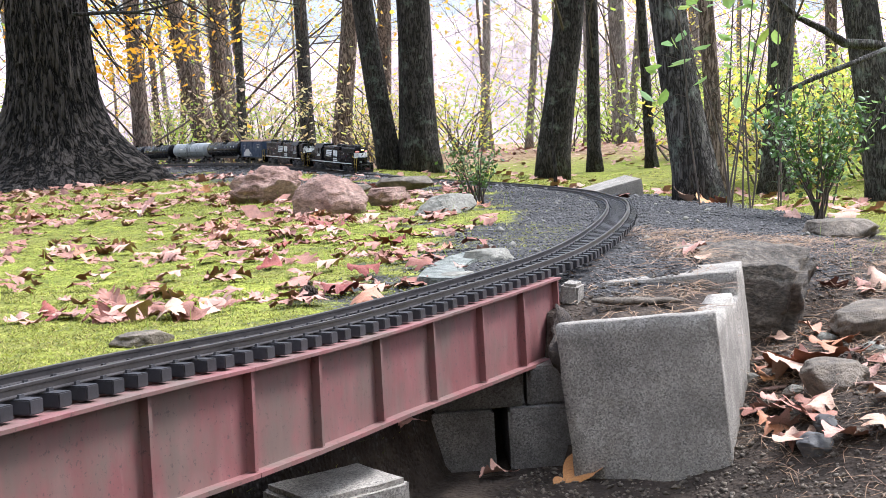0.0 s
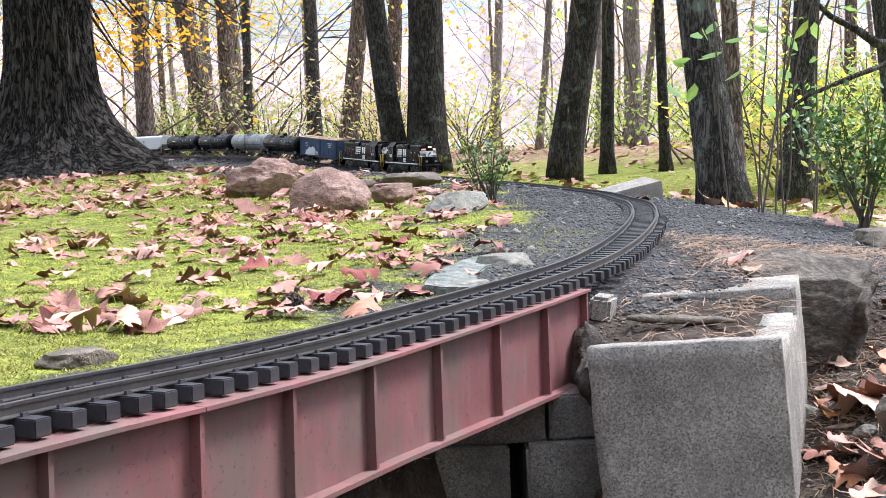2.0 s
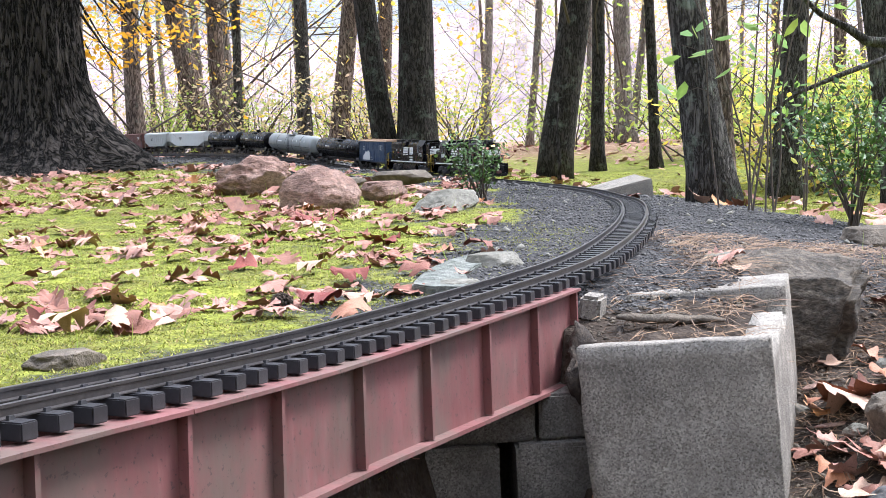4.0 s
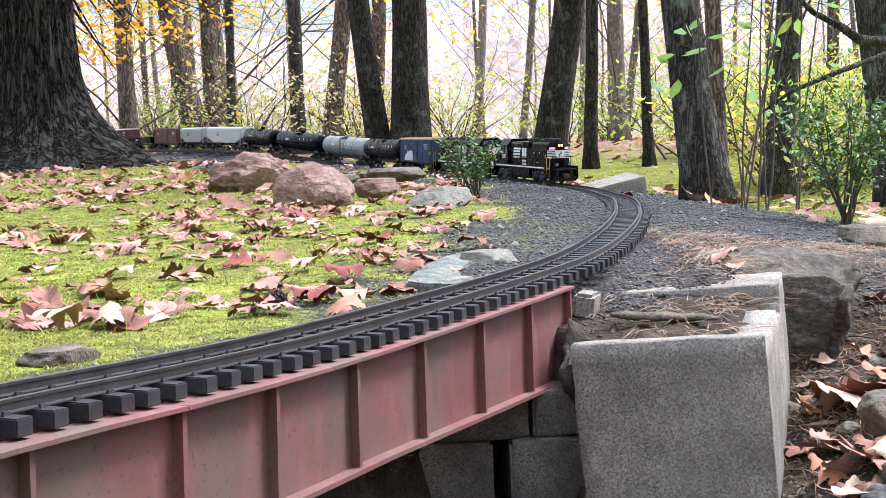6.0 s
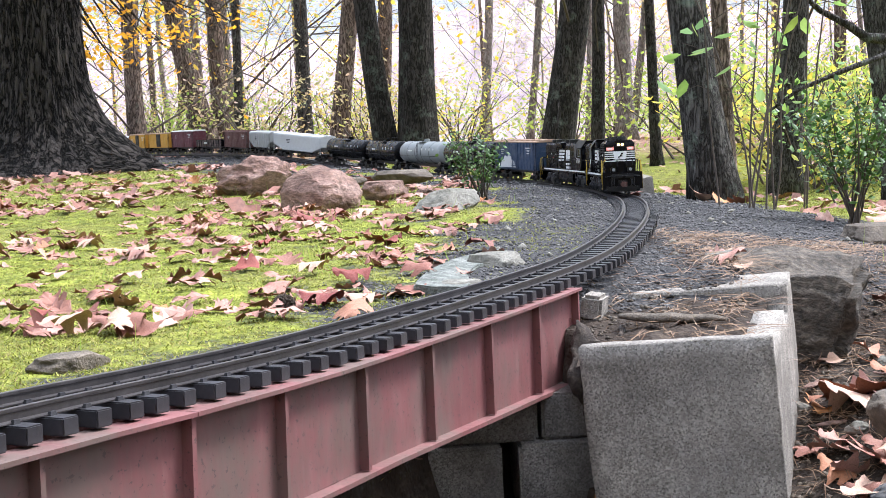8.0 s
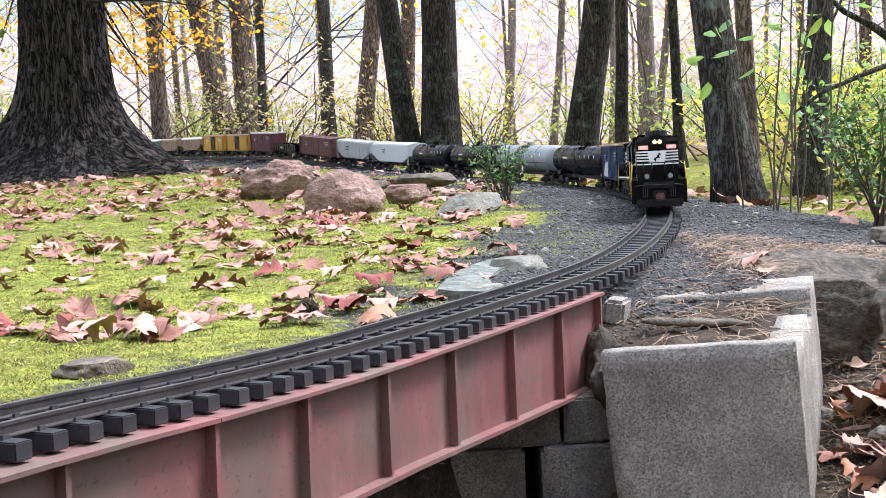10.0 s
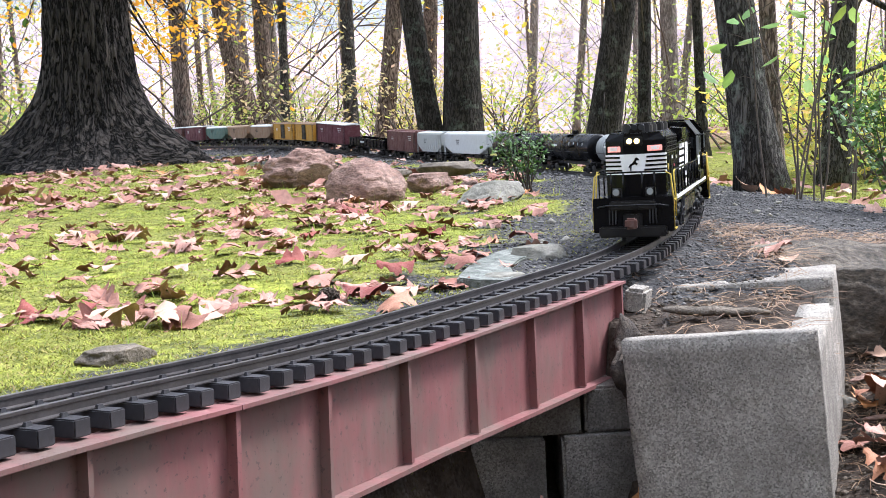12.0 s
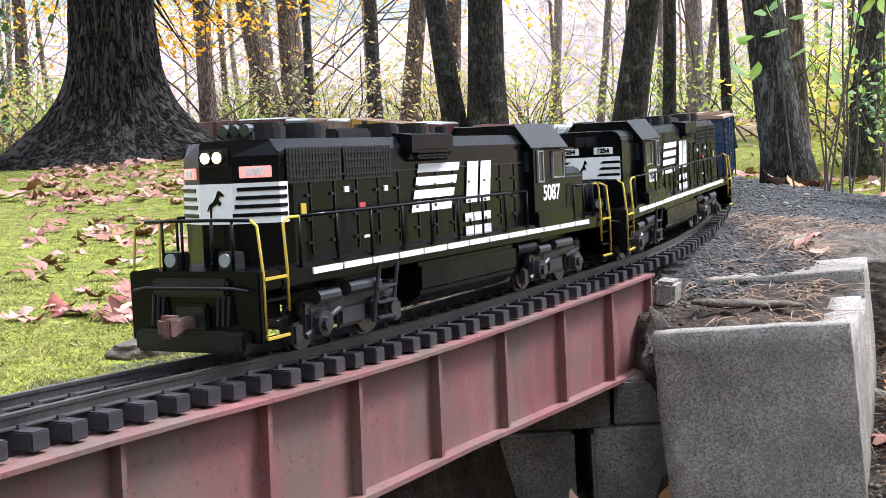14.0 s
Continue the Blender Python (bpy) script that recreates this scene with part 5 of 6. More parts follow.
    for y in (-.0048, .0048):
        rod(bm, (fx, y, .1335), (fx + .004, y, .1335), .0046, 14)
    box(bm, (fx + .0005, 0, .1335), (.002, .024, .012), .0008)
    lamp = part("headlight", bm, P["under"], root, "twin round headlight")
    for y in (-.0048, .0048):
        bm = bmesh.new()
        rod(bm, (fx + .0035, y, .1335), (fx + .0046, y, .1335), .0036, 14)
        part("bulb", bm, P["lens"] if not cab_first else P["glass"], lamp, "glowing warm bulb" if not cab_first else "")
    for y in (-.022, .022):
        bm = bmesh.new()
        box(bm, (.298, y, .0675), (.012, .013, .012), .001)
        ditch = part("ditch_light", bm, P["under"], root)
        bm = bmesh.new()
        rod(bm, (.304, y, .0685), (.3055, y, .0685), .0044, 14)
        part("lens", bm, P["silver"], ditch, "clear round lens")
    # pilots, steps, hoses and grab rails at both ends
    for e in (1, -1):
        bm = bmesh.new()
        box(bm, (e * .308, 0, .0395), (.006, .104, .045), .001)
        pilot = part("pilot", bm, P["black"], root)
        for name, at, size in (("plough", (e * .3135, 0, .018), (.010, .088, .014)), ("buffer_plate", (e * .3135, 0, .052), (.005, .060, .012)), ("coupler_pocket", (e * .3125, 0, .031), (.004, .026, .022))):
            bm = bmesh.new()
            box(bm, at, size, .002)
            part(name, bm, P["under"], pilot)
        for y in (-.030, -.026, -.022, .022, .026, .030):
            bm = bmesh.new()
            rod(bm, (e * .313, y, .047), (e * .3155, y, .028), .0012, 6)
            part("hose", bm, P["under"], pilot)
        rail_of(root, [(e * .314, -.046, .050), (e * .316, -.034, .052), (e * .316, .034, .052), (e * .314, .046, .050)], .0011, "under", "cut_lever")
        bm = bmesh.new()
        rod(bm, (e * .3115, .016, .0525), (e * .3155, .016, .0525), .0028, 10)
        part("red_cap", bm, P["red"], pilot, "red hose cap")
        coupler(root, e * .311, e)
        for side in (-1, 1):
            bm = bmesh.new()
            for k in range(4):
                box(bm, (e * .294, side * .0475, .018 + .0125 * k), (.024, .010, .0016))
            part("step", bm, P["black"], root)
            for z in (.0193, .0568):
                bm = bmesh.new()
                box(bm, (e * .294, side * .0527, z), (.024, .0016, .0018))
                part("step_edge", bm, P["yellow"], root, "yellow step edge")
            rail_of(root, [(e * .306, side * .052, .022), (e * .306, side * .052, .060), (e * .306, side * .049, .090), (e * .303, side * .042, .0935)], .0010, "yellow")
            rail_of(root, [(e * .280, side * .052, .034), (e * .280, side * .052, .062), (e * .280, side * .0505, .090), (e * .274, side * .0505, .0935), (e * .262, side * .0505, .0935)], .0010, "yellow")
        rail_of(root, [(e * .304, -.042, .0935), (e * .304, -.020, .094), (e * .304, .020, .094), (e * .304, .042, .0935)], .0012, "black")
        for y in (-.028, -.012, .012, .028):
            rail_of(root, [(e * .304, y, .060), (e * .304, y, .094)], .0011, "black", "stanchion")
    for side in (-1, 1):
        if cab_first:
            runs = [(-.262, .262)]
        else:
            runs = [(-.10, .262), (-.262, -.212)]
        for x0, x1 in runs:
            n = max(2, int((x1 - x0) / .045))
            pts = [(X(x0 + (x1 - x0) * k / n), side * .0505, .0935) for k in range(n + 1)]
            rail_of(root, pts, .0012, "black")
            for p in pts:
                rail_of(root, [(p[0], p[1], .060), p], .0011, "black", "stanchion")
        side_lettering(root, X(.004), side)
    # small labels on the doors
    for side in (-1, 1):
        for x, z, w, h in ((.185, .108, .006, .004), (.13, .1065, .005, .004), (.16, .073, .008, .002)):
            bm = bmesh.new()
            box(bm, (X(x), side * .0397, z), (w, .001, h))
            part("door_label", bm, P["white"], root, "small white label")
        for x, z in ((.165, .096), (.09, .129), (-.015, .112), (-.03, .090)):
            bm = bmesh.new()
            box(bm, (X(x), side * .0398, z), (.008, .001, .0035))
            part("warning_label", bm, P["red"], root, "small red label")
        bm = bmesh.new()
        box(bm, (X(.240), side * .0397, .097), (.006, .001, .008))
        part("yellow_label", bm, P["yellow"], root, "small yellow label")
    # fuel tank
    bm = bmesh.new()
    extrude_x(bm, [(-.030, .012), (.030, .012), (.046, .024), (.046, .047), (-.046, .047), (-.046, .024)], -.085, .095)
    bmesh.ops.bevel(bm, geom=bm.edges[:], offset=.003, segments=2, affect="EDGES")
    part("fuel_tank", bm, P["black"], root)
    for side in (-1, 1):
        bm = bmesh.new()
        rod(bm, (-.13, side * .040, .042), (-.09, side * .040, .042), .006, 12)
        part("air_reservoir", bm, P["under"], root)
    add_trucks(root, (-.185, .185), LOCO_TRUCK, .044)
    for side in (-1, 1):                 # step ladder hung on the truck
        bm = bmesh.new()
        for x in (.140, .166):
            rod(bm, (x, side * .046, .012), (x - .004, side * .050, .052), .0016, 6)
        for z in (.014, .025, .036):
            box(bm, (.152, side * .0475, z), (.026, .006, .0016))
        part("side_ladder", bm, P["dark_steel"], root)
    root.scale = (1.04, 1.04, 1.04)
    return root


def car_root(name, label, category, length, colour_mat=None):
    root = thing(name, label, category, "the train")
    bm = bmesh.new()
    box(bm, (0, 0, .040), (length - .05, .030, .012), .001)
    for e in (-1, 1):
        box(bm, (e * (length / 2 - .03), 0, .042), (.012, .094, .010), .001)
        box(bm, (e * (length / 2 - .09), 0, .036), (.030, .07, .008), .001)
    part("underframe", bm, P["under"], root)
    add_trucks(root, (-(length / 2 - .088), length / 2 - .088), CAR_TRUCK, .030)
    for e in (-1, 1):
        coupler(root, e * (length / 2 - .03), e)
    return root


def ladder(root, x, side, z0, z1, mat):
    bm = bmesh.new()
    for dx in (-.008, .008):
        rod(bm, (x + dx, side * .0525, z0), (x + dx, side * .0525, z1), .0009, 5)
    n = int((z1 - z0) / .012)
    for k in range(n + 1):
        rod(bm, (x - .008, side * .0525, z0 + (z1 - z0) * k / n), (x + .008, side * .0525, z0 + (z1 - z0) * k / n), .0009, 5)
    part("ladder", bm, P[mat], root)


def boxcar(label, mat, length, top=.150, ribs=0, door_mat=None, roof="grey", mark=None, doors=1):
    root = car_root("boxcar", label, "model boxcar", length)
    h = length / 2 - .022
    bm = bmesh.new()
    box(bm, (0, 0, (.046 + top) / 2), (2 * h, .100, top - .046), .0015)
    body = part("body", bm, P[mat], root)
    if ribs:
        bm = bmesh.new()
        for side in (-1, 1):
            for k in range(ribs):
                x = -h + .006 + (2 * h - .012) * k / (ribs - 1)
                box(bm, (x, side * .0508, (.048 + top) / 2), (.003, .0022, top - .052))
        for e in (-1, 1):
            for k in range(7):
                box(bm, (e * (h + .0008), 0, .058 + (top - .066) * k / 6), (.0026, .094, .004))
        part("ribs", bm, P[mat], body)
    bm = bmesh.new()
    extrude_x(bm, [(-.052, top - .001), (.052, top - .001), (.0515, top + .003), (0, top + .009), (-.0515, top + .003)], -h - .003, h + .003)
    for k in range(9):
        box(bm, (-h + .01 + (2 * h - .02) * k / 8, 0, top + .0065), (.003, .09, .004))
    part("roof", bm, P[roof], root)
    for side in (-1, 1):
        for k in range(doors):
            bm = bmesh.new()
            w = .070
            x = (k - (doors - 1) / 2) * w
            box(bm, (x, side * .0515, (.050 + top) / 2), (w, .003, top - .056), .0008)
            for j in range(4):
                box(bm, (x, side * .0532, .062 + (top - .076) * j / 3), (w * .92, .0016, .0035))
            for dx in (-w * .3, w * .3):
                rod(bm, (x + dx, side * .0540, .054), (x + dx, side * .0540, top - .006), .0009, 5)
            part("door", bm, P[door_mat or mat], root)
        for e in (-1, 1):
            ladder(root, e * (h - .013), side, .040, top - .004 if mark != "low" else top * .6, "under")
        if mark:
            bm = bmesh.new()
            rng = random.Random(len(label))
            for k in range(3):
                box(bm, (h * .62, side * .0508, top - .022 - k * .010), (.05 - .012 * k, .0008, .0042))
                box(bm, (-h * .60, side * .0508, top - .030 - k * .008), (.035 - .006 * k, .0008, .003))
            part("lettering_bars", bm, P[mark], root, "pale lettering bars")
    return root


def tank_car(label, mat, length, r=.0515, band="under"):
    root = car_root("tank_car", label, "model tank car", length)
    h = length / 2 - .030
    z = .098
    bm = bmesh.new()
    n = 10
    pts = [(-h, 0, z)] + [(-h + .018 * (1 - math.cos(k * math.pi / 10)), 0, z) for k in range(1, 6)]
    rad = [.004] + [r * math.sin(k * math.pi / 10) ** .55 for k in range(1, 6)]
    pts += [(-p[0], 0, z) for p in reversed(pts)]
    rad += list(reversed(rad))
    pipe(bm, pts, rad, 32)
    part("tank", bm, P[mat], root, smooth=True)
    for x in (-h * .55, -h * .15, h * .15, h * .55):
        bm = bmesh.new()
        pipe(bm, [(x - .0012, 0, z), (x - .0010, 0, z), (x + .0010, 0, z), (x + .0012, 0, z)], [r * .99, r + .0009, r + .0009, r * .99], 32)
        part("tank_band", bm, P[band], root)
    bm = bmesh.new()
    rod(bm, (0, 0, z + r - .003), (0, 0, z + r + .010), .014, 16)
    rod(bm, (0, 0, z + r + .010), (0, 0, z + r + .013), .010, 14)
    part("hatch", bm, P[mat], root)
    bm = bmesh.new()
    for side in (-1, 1):
        box(bm, (0, side * .026, z + r - .002), (.075, .018, .0015))
        for x in (-.036, .036):
            rod(bm, (x, side * .035, z + r - .002), (x, side * .035, z + r + .016), .0009, 5)
        rod(bm, (-.036, side * .035, z + r + .016), (.036, side * .035, z + r + .016), .0009, 5)
    part("hatch_platform", bm, P["under"], root)
    for side in (-1, 1):
        ladder(root, 0, side, .040, z + r - .006, "under")
        rail_of(root, [(-h + .01, side * .050, .084), (h - .01, side * .050, .084)], .0011, "under")
    for e in (-1, 1):
        bm = bmesh.new()
        box(bm, (e * (h - .035), 0, .054), (.04, .07, .020), .002, None, .9)
        part("saddle", bm, P["under"], root)
    for side in (-1, 1):
        for x, dy, dz, size in [(-h * .40, .0005, .010, (.050, .0016, .006))] + [(h * (.2 + .18 * k), .003, .016, (.002, .004, .012)) for k in range(4)]:
            bm = bmesh.new()
            box(bm, (x, side * (r - dy), z + dz), size)
            part("lettering_bar", bm, P["white"], root, "pale lettering bar")
    return root


def hopper(label, mat, length, ribs=0, top=.150, roof=None):
    root = car_root("covered_hopper", label, "model hopper car", length)
    h = length / 2 - .026
    bm = bmesh.new()
    side = [(-h, .088), (-h, top - .006), (h, top - .006), (h, .088), (h * .62, .054), (-h * .62, .054)]
    a = [bm.verts.new((x, -.049, z)) for x, z in side]
    b = [bm.verts.new((x, .049, z)) for x, z in side]
    for k in range(6):
        bm.faces.new((a[k], a[(k + 1) % 6], b[(k + 1) % 6], b[k]))
    bm.faces.new(a[::-1]), bm.faces.new(b)
    bmesh.ops.bevel(bm, geom=bm.edges[:], offset=.002, segments=2, affect="EDGES")
    part("body", bm, P[mat], root)
    bm = bmesh.new()
    extrude_x(bm, [(-.049, top - .008), (.049, top - .008), (.046, top), (.030, top + .005), (-.030, top + .005), (-.046, top)], -h - .001, h + .001)
    box(bm, (0, 0, top + .0065), (2 * h * .95, .012, .003))
    part("roof", bm, P[roof or mat], root)
    if ribs:
        bm = bmesh.new()
        for sd in (-1, 1):
            for k in range(ribs):
                x = -h + .008 + (2 * h - .016) * k / (ribs - 1)
                z0 = .060 if abs(x) < h * .62 else .060 + .034 * (abs(x) - h * .62) / (h * .38)
                box(bm, (x, sd * .0500, (z0 + top - .008) / 2), (.003, .003, top - .008 - z0))
        part("ribs", bm, P[mat], root)
    bm = bmesh.new()
    for e in (-1, 1):
        for sd in (-1, 1):
            rod(bm, (e * (h - .004), sd * .046, .045), (e * (h - .004), sd * .046, .092), .0018, 6)
            rod(bm, (e * (h - .004), sd * .046, .047), (e * h * .66, sd * .046, .058), .0015, 6)
    part("corner_brace", bm, P["under"], root)
    for k in (-1, 0, 1):
        bm = bmesh.new()
        box(bm, (k * h * .4, 0, .044), (.06, .05, .022), .003, Matrix.Rotation(math.pi, 3, "X"), .55)
        part("outlet_gate", bm, P["under"], root)
    for sd in (-1, 1):
        for e in (-1, 1):
            ladder(root, e * (h - .012), sd, .048, top - .004, mat)
    bm = bmesh.new()
    for sd in (-1, 1):
        for k in range(3):
            box(bm, (-h * .35, sd * .0496, .118 - .009 * k), (.05 - .01 * k, .001, .004))
    part("lettering_bars", bm, P["under"], root, "dark lettering bars")
    return root


def gondola(label, mat, length):
    root = car_root("gondola", label, "model gondola car", length)
    h = length / 2 - .024
    bm = bmesh.new()
    for side in (-1, 1):
        box(bm, (0, side * .049, .072), (2 * h, .003, .046), .0008)
    for e in (-1, 1):
        box(bm, (e * (h - .0015), 0, .072), (.003, .098, .046), .0008)
    box(bm, (0, 0, .050), (2 * h, .096, .003))
    part("body", bm, P[mat], root)
    bm = bmesh.new()
    for side in (-1, 1):
        for k in range(11):
            box(bm, (-h + .01 + (2 * h - .02) * k / 10, side * .0515, .071), (.004, .003, .044))
        box(bm, (0, side * .0505, .0945), (2 * h, .005, .004))
    part("side_stakes", bm, P[mat], root)
    for side in (-1, 1):
        bm = bmesh.new()
        box(bm, (-.05, side * .0533, .075), (.045, .0008, .010))
        part("lettering_bar", bm, P["pale"], root, "pale lettering bar")
    return root


CONSIST = [
    (locomotive("glossy black lead diesel locomotive with lit headlight and yellow rails", "5087", False), .665),
    (locomotive("glossy black second diesel locomotive with white striped nose", "6254", True), .645),
    (boxcar("dark blue ribbed boxcar with a pale emblem", "blue", .50, .152, 15, None, "tan", "pale"), .50),
    (tank_car("black tank car with pale lettering bars", "black", .61), .61),
    (tank_car("worn silver-grey tank car", "silver", .62), .62),
    (tank_car("glossy black tank car", "black", .57), .57),
    (tank_car("black tank car with top hatch", "black", .57), .57),
    (hopper("long pale grey covered hopper", "pale", .66, 0), .66),
    (hopper("ribbed grey covered hopper", "grey", .45, 12), .45),
    (boxcar("weathered brown wooden boxcar", "brown", .48, .150, 17, None, "brown", "pale"), .48),
    (gondola("low black gondola with side stakes", "black", .48), .48),
    (boxcar("tall plum-maroon boxcar with pale roof", "maroon", .44, .160, 13, None, "pale", "pale"), .44),
    (boxcar("ochre-yellow boxcar with dark door", "gold", .42, .150, 9, "under", "tan", None), .42),
    (boxcar("ochre-yellow boxcar with dark door", "gold", .42, .150, 9, "under", "tan", "white"), .42),
    (hopper("brown hopper with pale end", "tan", .40, 9, .140, "pale"), .40),
    (hopper("tan ribbed covered hopper", "tan", .40, 9, .140), .40),
    (hopper("weathered green covered hopper", "green", .40, 7, .140, "pale"), .40),
    (boxcar("maroon boxcar with pale roof", "maroon", .42, .148, 11, None, "pale", "pale"), .42),
    (boxcar("brown boxcar with pale roof", "brown", .42, .148, 11, None, "pale", None), .42),
    (boxcar("dark brown boxcar with plain doors", "brown", .42, .148, 11, None, "brown", None), .42),
    (boxcar("brown boxcar with plain door", "brown", .44, .148, 11, None, "brown", None), .44),
]
bm = bmesh.new()
outline = [(-.085, 0), (-.075, .024), (-.05, .032), (-.035, .046), (-.01, .040), (.005, .050), (.03, .042), (.045, .030), (.07, .022), (.085, 0)]
a = [bm.verts.new((x - .07, -.0522, .054 + z)) for x, z in outline]
b = [bm.verts.new((x - .07, -.0530, .054 + z)) for x, z in outline]
bm.faces.new(a), bm.faces.new(b[::-1])
for k in range(len(a)):
    bm.faces.new((a[k], a[(k + 1) % len(a)], b[(k + 1) % len(a)], b[k]))
part("painted_shape", bm, P["pale"], CONSIST[2][0], "pale painted shape low on the side")
TRAIN, run = [], 0.0
for car, length in CONSIST:
    TRAIN.append((car, run, length))
    run += length


# ---- fallen leaves ----
def oak_leaf(seed, red=False):
    """A lobed leaf with a midrib, curled as it dried; about 1 long, scaled when it is laid down."""
    rng = random.Random(seed)
    n, cols = 26, (-1, -.5, 0, .5, 1)
    curl, bend, twist = rng.uniform(.25, 1.05) * rng.choice((-1, 1, 1)), rng.uniform(-.8, 1.3), rng.uniform(-.9, .9)
    lobes = rng.choice((2.5, 3, 3.5))
    bm = bmesh.new()
    grid = []
    for i in range(n + 1):
        u = i / n
        w = .40 * math.sin(math.pi * min(1, u * .97 + .03)) ** .8 * (.30 + .70 * abs(math.cos(math.pi * lobes * u + .4)) ** .8) * (1 if u < .93 else .6)
        row = []
        for c in cols:
            k = 1 + .16 * rng.uniform(-1, 1) if abs(c) == 1 else 1
            y = c * max(w, .006) * k
            x = u - .5 + .16 * abs(c) * w / .4
            z = curl * (y ** 2) * 1.9 + bend * .45 * (u - .5) ** 2 * (1 if u > .5 else .5) + twist * y * (u - .4) + .05 * math.sin(9 * u + 2 * c) * abs(c)
            row.append(bm.verts.new((x, y, z)))
        grid.append(row)
    for r0, r1 in zip(grid, grid[1:]):
        for k in range(4):
            bm.faces.new((r0[k], r0[k + 1], r1[k + 1], r1[k]))
    pipe(bm, [(-.5, 0, grid[0][2].co.z), (-.62, .02, grid[0][2].co.z), (-.72, .03, grid[0][2].co.z + .04)], [.009, .008, .007], 5)
    low = min(v.co.z for v in bm.verts)
    for v in bm.verts:
        v.co.z -= low
    return bm


LEAVES = {}
for mat in ("dead", "dead_red", "dead_tan", "dead_gold"):
    LEAVES[mat] = [mesh_of("oak_leaf", oak_leaf(k * 7 + len(mat)), M[mat], True) for k in range(9 if mat == "dead" else 3)]
WORDS = dict(dead="curled pinkish-brown fallen oak leaf", dead_red="dark red fallen oak leaf", dead_tan="pale tan fallen oak leaf", dead_gold="orange-gold fallen oak leaf")


def lay_leaf(x, y, size, mat, k, turn, tilt=(0, 0), z=None):
    ob = tagged(new("oak_leaf", LEAVES[mat][k % len(LEAVES[mat])]), WORDS[mat] + (" on the moss" if z is None else " on the block"), "leaf", "fallen leaves")
    ob.matrix_basis = pose(x, y, (gz(x, y) if z is None else z) + .002, tilt[0], tilt[1], turn) @ Matrix.Diagonal((size, size, size, 1))
    return ob


rng = random.Random(21)
# single leaves that stand out
for x, y, size, mat, k, turn, tx, ty in (
        (-.272, 1.84, .062, "dead_red", 0, 20, 28, -10), (-.105, 1.62, .070, "dead_red", 1, 10, 12, 0), (-.165, 1.74, .066, "dead_tan", 2, 160, 5, 5),
        (-.212, 1.66, .052, "dead", 3, 80, 10, 0), (-.305, 1.44, .040, "dead_gold", 1, 30, 20, 10), (-.16, 1.40, .05, "dead", 1, 60, 30, 0), (-.09, 1.42, .06, "dead_tan", 1, 15, 0, 8),
        (-.125, 1.43, .055, "dead_gold", 0, 140, 5, 0), (-.045, 1.49, .055, "dead", 4, 100, 0, 15), (.118, 3.22, .055, "dead_gold", 2, 40, 10, -20), (.02, 1.98, .045, "dead", 6, 20, 14, 0),
        (.445, 1.28, .105, "dead", 2, 70, 14, 10), (.415, 1.22, .075, "dead_tan", 0, 10, 5, 12), (.42, 1.36, .06, "dead", 5, 130, 20, 0), (.46, 1.18, .07, "dead", 8, 200, 8, -14), (.40, 1.30, .05, "dead", 7, 300, 0, 20),
        (.175, 1.33, .135, "dead_gold", 1, 25, 10, -14), (.06, 1.36, .06, "dead", 6, 190, 6, 0), (-.085, 1.33, .075, "dead", 3, 250, 0, 14), (-.045, 1.385, .075, "dead_gold", 2, 80, 62, -30), (.87, 2.86, .06, "dead", 4, 30, 50, 0),
        (.50, 1.49, .135, "dead", 2, 150, 18, 12), (.47, 1.46, .085, "dead_tan", 1, 20, -8, 20), (.52, 1.42, .075, "dead", 5, 260, 10, -12), (.455, 1.52, .06, "dead_gold", 0, 60, 12, 8),
        (.55, 1.52, .08, "dead", 0, 330, -6, 16), (.49, 1.36, .06, "dead_tan", 2, 90, 14, 4), (.90, 4.02, .10, "dead_gold", 1, 60, 30, 0), (.95, 3.98, .09, "dead", 2, 120, 40, 20), (-2.0, 7.2, .16, "dead", 4, 30, 35, 20), (-1.95, 7.35, .15, "dead_tan", 1, 110, 40, 0)):
    lay_leaf(x, y, size * (.74 if x < .3 and y > 1.3 else 1), mat, k, turn, (tx, ty))
# scattered over the lawn, thicker towards the rocks and the oak
laid = 0
while laid < 165:
    y = 1.25 + 5.3 * rng.random() ** 1.25
    x = rng.uniform(-.36 * y - .05, .02 * y)
    d, _ = to_track(x, y)
    band = noise.noise((x * 1.6, y * 1.3, 2.0))
    if d[0] > -.10 - .09 * y * rng.random() or rng.random() > .55 + .8 * band:
        continue
    mat = rng.choices(("dead", "dead_tan", "dead_gold", "dead_red"), (.66, .14, .08, .12))[0]
    for _ in range(rng.choice((1, 1, 2, 3))):
        lay_leaf(x + rng.gauss(0, .03), y + rng.gauss(0, .03), rng.uniform(.026, .052) * (1 + .10 * y), mat, rng.randrange(9), rng.uniform(0, 360), (rng.gauss(0, 16), rng.gauss(0, 16)))
        laid += 1
for _ in range(24):                     # leaves on the outer bank
    x, y = rng.uniform(.55, 2.2), rng.uniform(2.3, 6.5)
    lay_leaf(x, y, rng.uniform(.045, .08) * (1 + .05 * y), rng.choice(("dead", "dead", "dead_tan", "dead_gold")), rng.randrange(9), rng.uniform(0, 360), (rng.gauss(0, 18), rng.gauss(0, 18)))
for _ in range(60):
    x, y = rng.uniform(.39, .80), rng.uniform(1.02, 2.0)
    lay_leaf(x, y, rng.uniform(.03, .065), rng.choice(("dead", "dead", "dead_tan")), rng.randrange(9), rng.uniform(0, 360), (rng.gauss(0, 22), rng.gauss(0, 22)))


